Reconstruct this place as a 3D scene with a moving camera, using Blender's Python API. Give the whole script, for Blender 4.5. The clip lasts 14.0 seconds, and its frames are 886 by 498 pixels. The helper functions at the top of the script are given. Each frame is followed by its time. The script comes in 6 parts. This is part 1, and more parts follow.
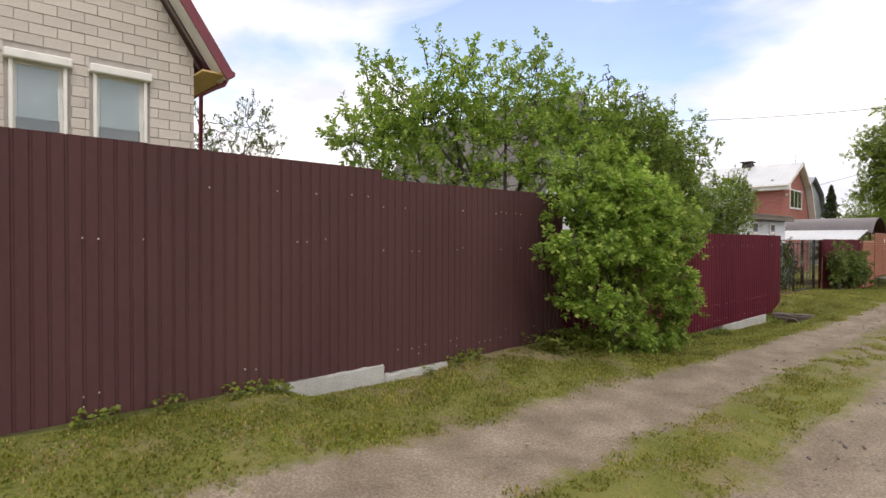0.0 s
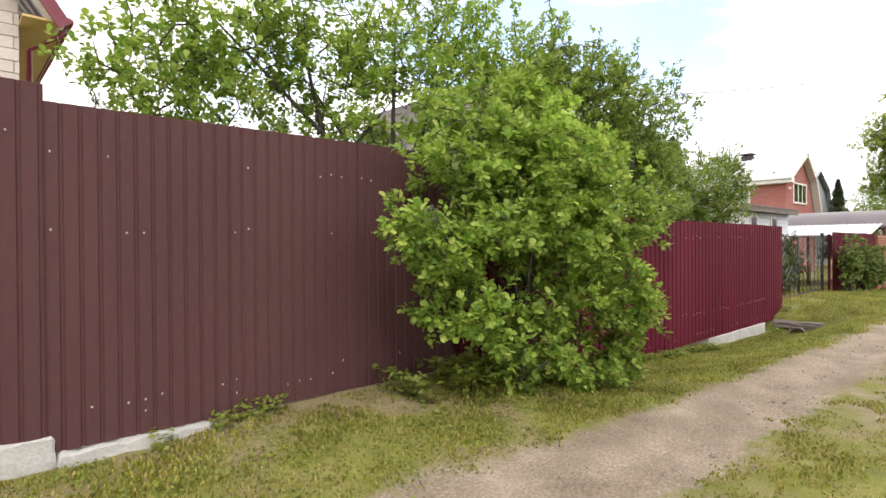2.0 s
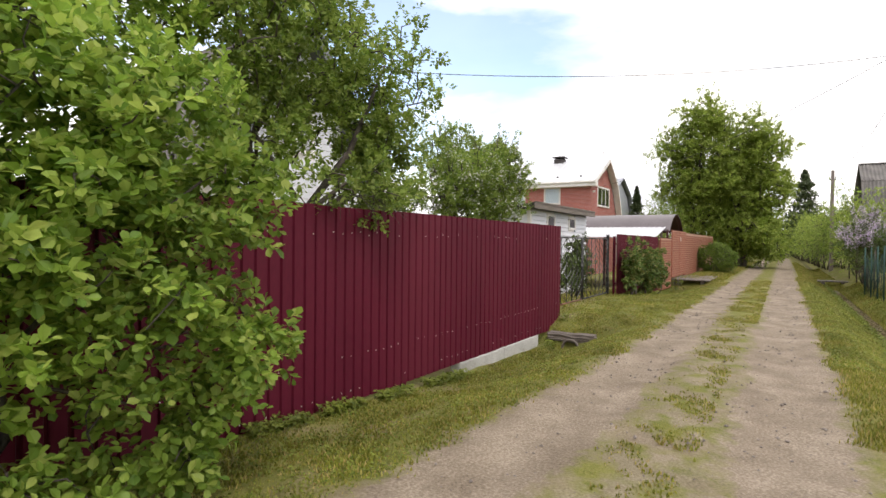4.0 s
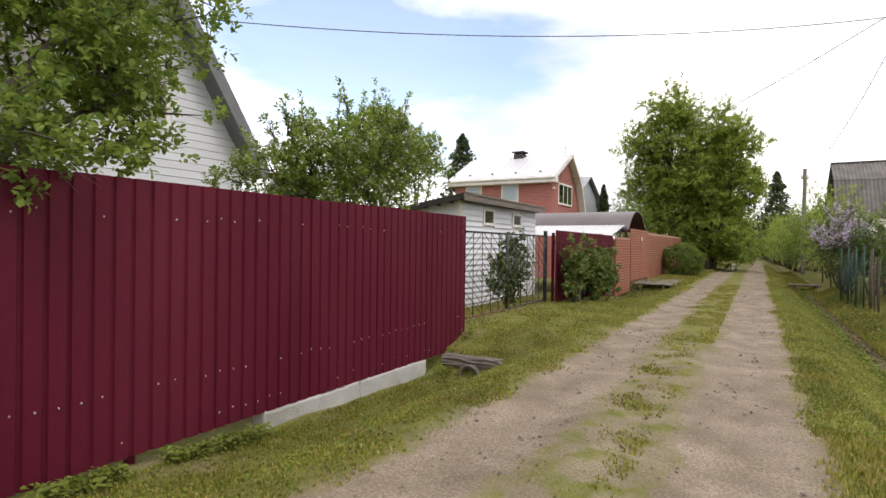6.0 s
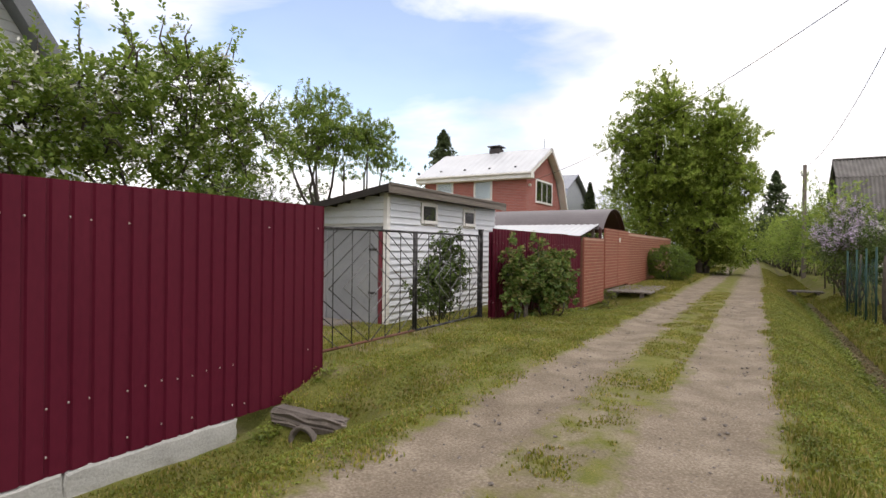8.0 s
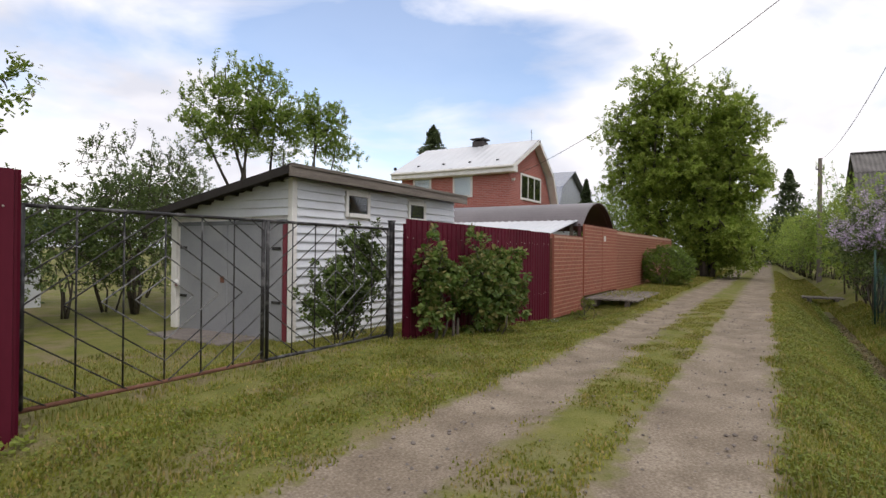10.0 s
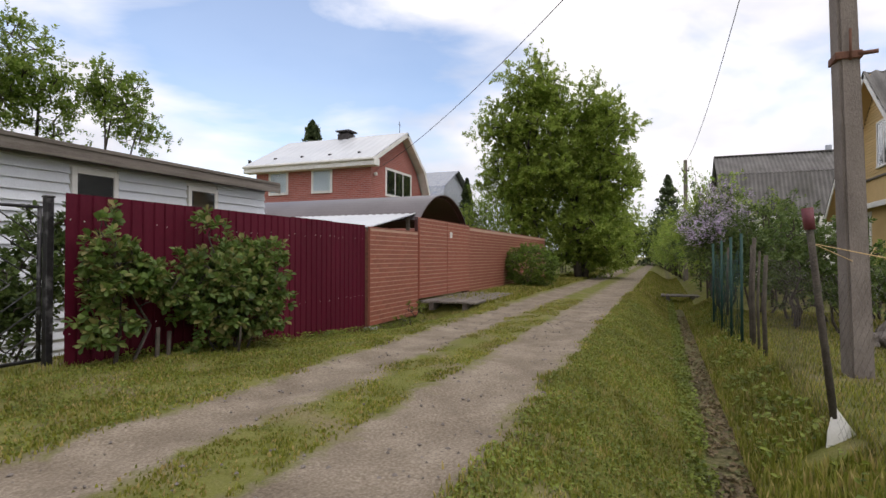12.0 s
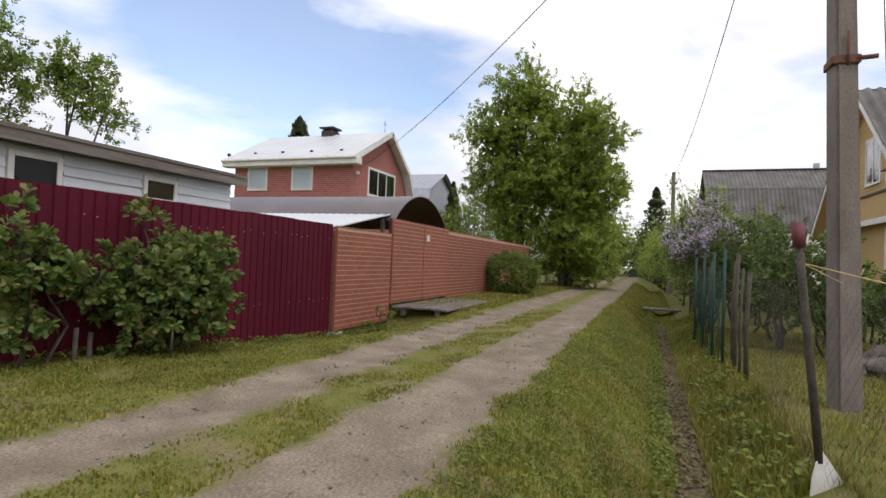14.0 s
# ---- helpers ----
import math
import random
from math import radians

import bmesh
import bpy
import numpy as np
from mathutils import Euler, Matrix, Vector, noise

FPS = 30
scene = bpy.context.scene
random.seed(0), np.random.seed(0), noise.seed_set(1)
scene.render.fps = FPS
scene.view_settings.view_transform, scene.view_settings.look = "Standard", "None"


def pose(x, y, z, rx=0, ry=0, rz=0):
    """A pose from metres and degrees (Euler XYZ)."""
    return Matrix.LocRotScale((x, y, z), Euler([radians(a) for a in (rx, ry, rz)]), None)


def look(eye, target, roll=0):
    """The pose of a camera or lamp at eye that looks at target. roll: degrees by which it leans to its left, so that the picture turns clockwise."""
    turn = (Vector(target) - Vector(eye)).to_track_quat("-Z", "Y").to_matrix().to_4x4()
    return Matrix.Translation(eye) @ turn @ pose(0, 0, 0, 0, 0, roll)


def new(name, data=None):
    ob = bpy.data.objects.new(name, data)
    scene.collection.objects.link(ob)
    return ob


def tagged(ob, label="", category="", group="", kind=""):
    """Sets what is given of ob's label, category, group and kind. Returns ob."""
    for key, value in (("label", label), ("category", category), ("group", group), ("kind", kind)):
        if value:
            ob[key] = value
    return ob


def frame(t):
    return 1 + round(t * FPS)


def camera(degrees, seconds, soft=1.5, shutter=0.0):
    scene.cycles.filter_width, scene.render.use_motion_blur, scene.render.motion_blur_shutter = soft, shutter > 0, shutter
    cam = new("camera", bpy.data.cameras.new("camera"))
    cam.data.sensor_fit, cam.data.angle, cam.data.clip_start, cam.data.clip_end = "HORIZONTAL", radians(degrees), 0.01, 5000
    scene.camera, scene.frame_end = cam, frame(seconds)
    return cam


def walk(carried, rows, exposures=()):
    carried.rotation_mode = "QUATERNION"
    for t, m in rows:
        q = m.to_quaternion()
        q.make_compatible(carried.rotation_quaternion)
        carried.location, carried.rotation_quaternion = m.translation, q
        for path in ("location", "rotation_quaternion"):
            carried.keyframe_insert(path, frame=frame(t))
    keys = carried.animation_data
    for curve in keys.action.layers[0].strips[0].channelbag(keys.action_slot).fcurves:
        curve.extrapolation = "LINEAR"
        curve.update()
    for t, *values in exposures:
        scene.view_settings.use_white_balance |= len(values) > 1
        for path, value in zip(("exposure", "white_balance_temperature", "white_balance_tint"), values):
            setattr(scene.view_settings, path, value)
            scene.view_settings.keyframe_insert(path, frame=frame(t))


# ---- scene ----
cam = camera(78.1, 14.0)
PATH = [
    (0, (-0.06, 0.014, 1.618), (1.296, 1.484, 1.586), 0.2),
    (0.5, (0.488, 0.394, 1.611), (1.698, 1.986, 1.571), 0.2),
    (1, (1.226, 0.652, 1.542), (2.429, 2.249, 1.509), -0.0),
    (1.5, (2.113, 0.801, 1.455), (3.395, 2.335, 1.427), -0.1),
    (2, (2.939, 0.779, 1.402), (4.285, 2.258, 1.389), -0.4),
    (2.5, (3.541, 0.747, 1.379), (5.002, 2.113, 1.366), -0.5),
    (3, (4.391, 0.825, 1.371), (5.888, 2.151, 1.344), 0.4),
    (3.5, (5.351, 0.78, 1.404), (6.99, 1.927, 1.38), 0.3),
    (4, (6.179, 0.89, 1.429), (7.875, 1.949, 1.404), 0.6),
    (4.2, (6.465, 0.872, 1.436), (8.177, 1.904, 1.417), 0.5),
    (6.3, (9.634, 0.759, 1.318), (11.372, 1.748, 1.306), 0.6),
    (6.5, (9.92, 0.756, 1.331), (11.662, 1.738, 1.324), 0.4),
    (7, (10.682, 0.706, 1.328), (12.42, 1.695, 1.32), 0.6),
    (7.5, (11.426, 0.64, 1.343), (13.166, 1.627, 1.336), 0.6),
    (8, (12.19, 0.562, 1.341), (13.923, 1.561, 1.335), 0.7),
    (8.2, (12.46, 0.551, 1.313), (14.193, 1.549, 1.307), 1.0),
    (10.3, (15.502, 0.38, 1.266), (17.211, 1.42, 1.276), 0.4),
    (10.5, (15.774, 0.326, 1.313), (17.48, 1.371, 1.327), 0.3),
    (11, (16.524, 0.121, 1.282), (18.229, 1.166, 1.3), 0.3),
    (11.5, (17.126, -0.151, 1.219), (18.904, 0.765, 1.245), 0.3),
    (11.9, (17.594, -0.462, 1.108), (19.43, 0.33, 1.122), 0.3),
    (12, (17.744, -0.55, 1.096), (19.6, 0.193, 1.123), 0.1),
    (12.5, (18.155, -0.886, 1.075), (20.066, -0.295, 1.108), 0.1),
    (13, (18.347, -1.053, 1.128), (20.255, -0.456, 1.168), 0.3),
    (13.5, (18.37, -0.988, 1.125), (20.277, -0.389, 1.175), 1.3),
    (14, (18.357, -0.653, 1.121), (20.227, 0.053, 1.162), 2.3),
]

walk(cam, [(t, look(eye, target, roll)) for t, eye, target, roll in PATH],
     exposures=[(t, e, 6750 if t < 7 else 6450, 16) for t, e in ((0.0, -0.05), (0.5, 0.36), (1.5, 0.68), (3.2, 0.58), (4.2, 0.27), (6.5, 0.1), (11.0, -0.32), (14.0, -0.24))])

# ---- world and light ----
SUN_EL, SUN_ROT = radians(52), radians(200)
world = bpy.data.worlds.new("sky")
scene.world = world
world.use_nodes = True
wn, wl = world.node_tree.nodes, world.node_tree.links
wn.clear()
w_out = wn.new("ShaderNodeOutputWorld")
w_bg = wn.new("ShaderNodeBackground")
w_sky = wn.new("ShaderNodeTexSky")
w_sky.sky_type = "NISHITA"
w_sky.sun_disc = False
w_sky.sun_elevation, w_sky.sun_rotation = SUN_EL, SUN_ROT
w_sky.air_density, w_sky.dust_density, w_sky.ozone_density = 1.3, 0.4, 2.0
w_co = wn.new("ShaderNodeTexCoord")
w_map = wn.new("ShaderNodeMapping")
w_map.inputs["Scale"].default_value = (1.0, 1.0, 2.6)
w_map.inputs["Location"].default_value = (0.35, 0.1, 0.0)
w_noise = wn.new("ShaderNodeTexNoise")
w_noise.inputs["Scale"].default_value = 1.9
w_noise.inputs["Detail"].default_value = 7.0
w_noise.inputs["Roughness"].default_value = 0.52
w_noise.inputs["Distortion"].default_value = 0.35
w_ramp = wn.new("ShaderNodeValToRGB")
w_ramp.color_ramp.elements[0].position = 0.36
w_ramp.color_ramp.elements[0].color = (0.12, 0.12, 0.12, 1)
w_ramp.color_ramp.elements[1].position = 0.52
w_ramp.color_ramp.elements[1].color = (1, 1, 1, 1)
w_cloud = wn.new("ShaderNodeTexNoise")
w_cloud.inputs["Scale"].default_value = 3.2
w_cloud.inputs["Detail"].default_value = 5.0
w_shade = wn.new("ShaderNodeValToRGB")
w_shade.color_ramp.elements[0].position = 0.35
w_shade.color_ramp.elements[0].color = (6.3, 6.6, 7.1, 1)
w_shade.color_ramp.elements[1].position = 0.62
w_shade.color_ramp.elements[1].color = (10.0, 9.95, 9.7, 1)
w_mix = wn.new("ShaderNodeMixRGB")
w_bg.inputs["Strength"].default_value = 0.15
wl.new(w_co.outputs["Generated"], w_map.inputs["Vector"])
wl.new(w_map.outputs["Vector"], w_noise.inputs["Vector"])
wl.new(w_map.outputs["Vector"], w_cloud.inputs["Vector"])
# the cloud cover is thinner over the far end of the lane
w_dot = wn.new("ShaderNodeVectorMath")
w_dot.operation = "DOT_PRODUCT"
w_dot.inputs[1].default_value = (0.80, 0.51, 0.31)
w_thin = wn.new("ShaderNodeMapRange")
w_thin.inputs["From Min"].default_value, w_thin.inputs["From Max"].default_value = 0.925, 0.995
w_thin.inputs["To Min"].default_value, w_thin.inputs["To Max"].default_value = 0.11, -0.09
w_add = wn.new("ShaderNodeMath")
w_add.operation = "ADD"
wl.new(w_co.outputs["Generated"], w_dot.inputs[0])
wl.new(w_dot.outputs["Value"], w_thin.inputs["Value"])
wl.new(w_noise.outputs["Fac"], w_add.inputs[0])
wl.new(w_thin.outputs["Result"], w_add.inputs[1])
wl.new(w_add.outputs[0], w_ramp.inputs["Fac"])
wl.new(w_cloud.outputs["Fac"], w_shade.inputs["Fac"])
wl.new(w_ramp.outputs["Color"], w_mix.inputs["Fac"])
# a gain on the sky colour brightens the open sky
w_sky_gain = wn.new("ShaderNodeMixRGB")
w_sky_gain.blend_type = "MULTIPLY"
w_sky_gain.inputs["Fac"].default_value = 1.0
w_sky_gain.inputs["Color2"].default_value = (1.5, 1.5, 1.55, 1)
wl.new(w_sky.outputs["Color"], w_sky_gain.inputs["Color1"])
wl.new(w_sky_gain.outputs["Color"], w_mix.inputs["Color1"])
wl.new(w_shade.outputs["Color"], w_mix.inputs["Color2"])
wl.new(w_mix.outputs["Color"], w_bg.inputs["Color"])
wl.new(w_bg.outputs["Background"], w_out.inputs["Surface"])

sun_data = bpy.data.lights.new("sun", "SUN")
sun_data.energy, sun_data.angle, sun_data.color = 1.3, radians(14), (1.0, 0.96, 0.9)
sun = new("sun", sun_data)
sun.matrix_world = look((0, 0, 30), (0.30 * 20, 0.45 * 20, 30 - 0.84 * 20))


# ---- materials ----
def nodes_of(name):
    m = bpy.data.materials.new(name)
    m.use_nodes = True
    n, l = m.node_tree.nodes, m.node_tree.links
    return m, n, l, n["Principled BSDF"]


def ramp_node(n, stops):
    r = n.new("ShaderNodeValToRGB")
    e = r.color_ramp.elements
    while len(e) < len(stops):
        e.new(0.5)
    for el, (p, c) in zip(e, stops):
        el.position, el.color = p, (*c, 1)
    return r


def surface(name, dark, light, scale=8.0, fine=60.0, rough=0.8, metal=0.0, bump=0.3, stain=None, stain_amount=0.3,
            stretch=(1, 1, 1), per_piece=0.0, spec=0.5):
    """A surface with variation at two scales, an optional stain colour and fine relief."""
    m, n, l, b = nodes_of(name)
    co = n.new("ShaderNodeTexCoord")
    mp = n.new("ShaderNodeMapping")
    mp.inputs["Scale"].default_value = stretch
    l.new(co.outputs["Object"], mp.inputs["Vector"])
    a = n.new("ShaderNodeTexNoise")
    a.inputs["Scale"].default_value = scale
    a.inputs["Detail"].default_value = 6
    f = n.new("ShaderNodeTexNoise")
    f.inputs["Scale"].default_value = fine
    f.inputs["Detail"].default_value = 4
    for t in (a, f):
        l.new(mp.outputs["Vector"], t.inputs["Vector"])
    mix = n.new("ShaderNodeMath")
    mix.operation = "MULTIPLY_ADD"
    mix.inputs[1].default_value = 0.55
    half = n.new("ShaderNodeMath")
    half.operation = "MULTIPLY"
    half.inputs[1].default_value = 0.45
    l.new(a.outputs["Fac"], mix.inputs[0])
    l.new(f.outputs["Fac"], half.inputs[0])
    l.new(half.outputs[0], mix.inputs[2])
    r = ramp_node(n, [(0.33, dark), (0.67, light)])
    l.new(mix.outputs[0], r.inputs["Fac"])
    colour = r.outputs["Color"]
    if stain:
        s = n.new("ShaderNodeTexNoise")
        s.inputs["Scale"].default_value = scale * 0.6
        s.inputs["Detail"].default_value = 8
        l.new(mp.outputs["Vector"], s.inputs["Vector"])
        sr = ramp_node(n, [(0.52, (0, 0, 0)), (0.72, (1, 1, 1))])
        l.new(s.outputs["Fac"], sr.inputs["Fac"])
        sm = n.new("ShaderNodeMath")
        sm.operation = "MULTIPLY"
        sm.inputs[1].default_value = stain_amount
        l.new(sr.outputs["Color"], sm.inputs[0])
        mx = n.new("ShaderNodeMixRGB")
        mx.inputs["Color2"].default_value = (*stain, 1)
        l.new(sm.outputs[0], mx.inputs["Fac"])
        l.new(colour, mx.inputs["Color1"])
        colour = mx.outputs["Color"]
    if per_piece:
        oi = n.new("ShaderNodeObjectInfo")
        hs = n.new("ShaderNodeHueSaturation")
        mr = n.new("ShaderNodeMapRange")
        mr.inputs["To Min"].default_value, mr.inputs["To Max"].default_value = 1 - per_piece, 1 + per_piece
        l.new(oi.outputs["Random"], mr.inputs["Value"])
        l.new(mr.outputs["Result"], hs.inputs["Value"])
        l.new(colour, hs.inputs["Color"])
        colour = hs.outputs["Color"]
    l.new(colour, b.inputs["Base Color"])
    b.inputs["Roughness"].default_value, b.inputs["Metallic"].default_value = rough, metal
    b.inputs["Specular IOR Level"].default_value = spec
    if bump:
        bp = n.new("ShaderNodeBump")
        bp.inputs["Strength"].default_value = bump
        bp.inputs["Distance"].default_value = 0.01
        l.new(f.outputs["Fac"], bp.inputs["Height"])
        l.new(bp.outputs["Normal"], b.inputs["Normal"])
    return m


def foliage(name, dark, light, glow=0.35, tip=None):
    """Leaves: colour varies from leaf to leaf, light passes through."""
    m, n, l, b = nodes_of(name)
    g = n.new("ShaderNodeNewGeometry")
    stops = [(0.0, dark), (0.6, light), (1.0, tip or light)]
    r = ramp_node(n, stops)
    l.new(g.outputs["Random Per Island"], r.inputs["Fac"])
    co = n.new("ShaderNodeTexCoord")
    nz = n.new("ShaderNodeTexNoise")
    nz.inputs["Scale"].default_value = 1.3
    l.new(co.outputs["Object"], nz.inputs["Vector"])
    hs = n.new("ShaderNodeHueSaturation")
    mr = n.new("ShaderNodeMapRange")
    mr.inputs["From Min"].default_value, mr.inputs["From Max"].default_value = 0.3, 0.7
    mr.inputs["To Min"].default_value, mr.inputs["To Max"].default_value = 0.75, 1.25
    l.new(nz.outputs["Fac"], mr.inputs["Value"])
    l.new(mr.outputs["Result"], hs.inputs["Value"])
    l.new(r.outputs["Color"], hs.inputs["Color"])
    l.new(hs.outputs["Color"], b.inputs["Base Color"])
    b.inputs["Roughness"].default_value = 0.5
    b.inputs["Specular IOR Level"].default_value = 0.35
    tr = n.new("ShaderNodeBsdfTranslucent")
    l.new(hs.outputs["Color"], tr.inputs["Color"])
    mx = n.new("ShaderNodeMixShader")
    mx.inputs["Fac"].default_value = glow
    l.new(b.outputs["BSDF"], mx.inputs[1])
    l.new(tr.outputs["BSDF"], mx.inputs[2])
    l.new(mx.outputs["Shader"], n["Material Output"].inputs["Surface"])
    return m


def road_material():
    """Packed gravel in two wheel tracks, worn grass between and beside them, bare soil where the grass is thin."""
    m, n, l, b = nodes_of("road_and_grass")
    co = n.new("ShaderNodeTexCoord")
    sp = n.new("ShaderNodeSeparateXYZ")
    l.new(co.outputs["Object"], sp.inputs[0])

    def noise_at(scale, detail=5, stretch=None):
        t = n.new("ShaderNodeTexNoise")
        t.inputs["Scale"].default_value, t.inputs["Detail"].default_value = scale, detail
        if stretch:
            mp = n.new("ShaderNodeMapping")
            mp.inputs["Scale"].default_value = stretch
            l.new(co.outputs["Object"], mp.inputs["Vector"])
            l.new(mp.outputs["Vector"], t.inputs["Vector"])
        else:
            l.new(co.outputs["Object"], t.inputs["Vector"])
        return t.outputs["Fac"]

    def math_node(op, a, c):
        q = n.new("ShaderNodeMath")
        q.operation = op
        for i, v in enumerate((a, c)):
            if isinstance(v, (int, float)):
                q.inputs[i].default_value = v
            else:
                l.new(v, q.inputs[i])
        return q.outputs[0]

    def mixed(fac, c1, c2):
        q = n.new("ShaderNodeMixRGB")
        l.new(fac, q.inputs["Fac"])
        for i, v in ((1, c1), (2, c2)):
            if isinstance(v, tuple):
                q.inputs[i].default_value = (*v, 1)
            else:
                l.new(v, q.inputs[i])
        return q.outputs["Color"]

    wob = math_node("MULTIPLY", math_node("SUBTRACT", noise_at(1.3, 5), 0.5), 0.5)
    wob2 = math_node("MULTIPLY", math_node("SUBTRACT", noise_at(9.0, 6), 0.5), 0.42)
    y = math_node("ADD", math_node("ADD", sp.outputs["Y"], wob), wob2)

    def track(centre, half_width, soft, widen=None):
        d = math_node("ABSOLUTE", math_node("SUBTRACT", y, centre), 0.0)
        if widen:
            d = math_node("SUBTRACT", d, widen)
        mr = n.new("ShaderNodeMapRange")
        mr.inputs["From Min"].default_value, mr.inputs["From Max"].default_value = half_width + soft, half_width - soft
        l.new(d, mr.inputs["Value"])
        return mr.outputs["Result"]

    drift = n.new("ShaderNodeMapRange")
    drift.inputs["From Min"].default_value, drift.inputs["From Max"].default_value = 1.0, 13.0
    drift.inputs["To Min"].default_value, drift.inputs["To Max"].default_value = 0.55, 0.0
    l.new(sp.outputs["X"], drift.inputs["Value"])
    y_right = y
    y = math_node("SUBTRACT", y, drift.outputs["Result"])
    left_track = track(TRACK_L[0], TRACK_L[1], 0.09, math_node("MULTIPLY", drift.outputs["Result"], 0.3))
    y = y_right
    bare = math_node("MAXIMUM", left_track, track(TRACK_R[0], TRACK_R[1], 0.10))
    strip_worn = ramp_node(n, [(0.38, (0, 0, 0)), (0.54, (1, 1, 1))])
    l.new(noise_at(3.4, 7), strip_worn.inputs["Fac"])
    trodden = n.new("ShaderNodeMapRange")
    trodden.inputs["From Min"].default_value, trodden.inputs["From Max"].default_value = 6.0, 3.5
    trodden.inputs["To Max"].default_value = 0.75
    l.new(math_node("ABSOLUTE", math_node("SUBTRACT", sp.outputs["X"], 13.0), 0.0), trodden.inputs["Value"])
    bare = math_node("MAXIMUM", bare, math_node("MULTIPLY", math_node("MULTIPLY", track(1.6, 0.36, 0.12), strip_worn.outputs["Color"]), trodden.outputs["Result"]))
    gravel = ramp_node(n, [(0.32, (0.124, 0.096, 0.067)), (0.5, (0.223, 0.182, 0.135)), (0.66, (0.345, 0.291, 0.225))])
    gm = math_node("ADD", math_node("MULTIPLY", noise_at(2.2, 8), 0.45), math_node("MULTIPLY", noise_at(55, 6), 0.55))
    l.new(gm, gravel.inputs["Fac"])
    damp = ramp_node(n, [(0.58, (0, 0, 0)), (0.70, (1, 1, 1))])
    l.new(noise_at(0.9, 6), damp.inputs["Fac"])
    gravel_c = mixed(math_node("MULTIPLY", damp.outputs["Color"], 0.35), gravel.outputs["Color"], (0.17, 0.135, 0.105))
    grass = ramp_node(n, [(0.3, (0.080, 0.095, 0.018)), (0.5, (0.142, 0.148, 0.034)), (0.7, (0.215, 0.195, 0.066))])
    l.new(math_node("ADD", math_node("MULTIPLY", noise_at(3.0, 6), 0.5), math_node("MULTIPLY", noise_at(70, 4), 0.5)), grass.inputs["Fac"])
    worn = ramp_node(n, [(0.50, (0, 0, 0)), (0.66, (1, 1, 1))])
    bank = n.new("ShaderNodeVectorMath")
    bank.operation = "DISTANCE"
    flat = n.new("ShaderNodeMapping")
    flat.inputs["Scale"].default_value = (0.42, 1.7, 0.0)
    flat.inputs["Location"].default_value = (-5.2 * 0.42, -4.5 * 1.7, 0.0)
    l.new(co.outputs["Object"], flat.inputs["Vector"])
    l.new(flat.outputs["Vector"], bank.inputs[0])
    near_bank = n.new("ShaderNodeMapRange")
    near_bank.inputs["From Min"].default_value, near_bank.inputs["From Max"].default_value = 1.2, 0.3
    near_bank.inputs["To Max"].default_value = 0.22
    l.new(bank.outputs["Value"], near_bank.inputs["Value"])
    l.new(math_node("ADD", noise_at(1.7, 9), near_bank.outputs["Result"]), worn.inputs["Fac"])
    soil = ramp_node(n, [(0.3, (0.13, 0.10, 0.06)), (0.7, (0.28, 0.22, 0.14))])
    l.new(noise_at(40, 6), soil.inputs["Fac"])
    grass_c = mixed(math_node("MULTIPLY", worn.outputs["Color"], 0.72), grass.outputs["Color"], soil.outputs["Color"])
    bed = n.new("ShaderNodeMapRange")
    bed.inputs["From Min"].default_value, bed.inputs["From Max"].default_value = 0.24, 0.10
    l.new(math_node("ABSOLUTE", math_node("ADD", math_node("ADD", math_node("ADD", sp.outputs["Y"], 1.04), wob), wob2), 0.0), bed.inputs["Value"])
    mud = ramp_node(n, [(0.35, (0.04, 0.038, 0.02)), (0.65, (0.15, 0.125, 0.07))])
    l.new(noise_at(26, 6), mud.inputs["Fac"])
    grass_c = mixed(math_node("MULTIPLY", bed.outputs["Result"], 0.75), grass_c, mud.outputs["Color"])
    l.new(mixed(bare, grass_c, gravel_c), b.inputs["Base Color"])
    b.inputs["Roughness"].default_value = 0.95
    b.inputs["Specular IOR Level"].default_value = 0.2
    bp = n.new("ShaderNodeBump")
    bp.inputs["Strength"].default_value, bp.inputs["Distance"].default_value = 0.7, 0.02
    l.new(math_node("ADD", noise_at(45, 8), math_node("MULTIPLY", noise_at(8, 6), 1.2)), bp.inputs["Height"])
    l.new(bp.outputs["Normal"], b.inputs["Normal"])
    return m


def brick_wall_material(name, c1, c2, mortar, width, height, gap=0.012):
    """Coursed brick for walls far from the street, laid in the wall's own u, v (metres)."""
    m, n, l, b = nodes_of(name)
    uv = n.new("ShaderNodeUVMap")
    br = n.new("ShaderNodeTexBrick")
    br.inputs["Scale"].default_value = 1.0
    br.inputs["Brick Width"].default_value, br.inputs["Row Height"].default_value = width, height
    br.inputs["Mortar Size"].default_value = gap
    br.inputs["Color1"].default_value, br.inputs["Color2"].default_value, br.inputs["Mortar"].default_value = (*c1, 1), (*c2, 1), (*mortar, 1)
    l.new(uv.outputs["UV"], br.inputs["Vector"])
    l.new(br.outputs["Color"], b.inputs["Base Color"])
    bp = n.new("ShaderNodeBump")
    bp.inputs["Strength"].default_value, bp.inputs["Distance"].default_value = 0.5, 0.01
    bp.invert = True
    l.new(br.outputs["Fac"], bp.inputs["Height"])
    l.new(bp.outputs["Normal"], b.inputs["Normal"])
    b.inputs["Roughness"].default_value = 0.85
    return m


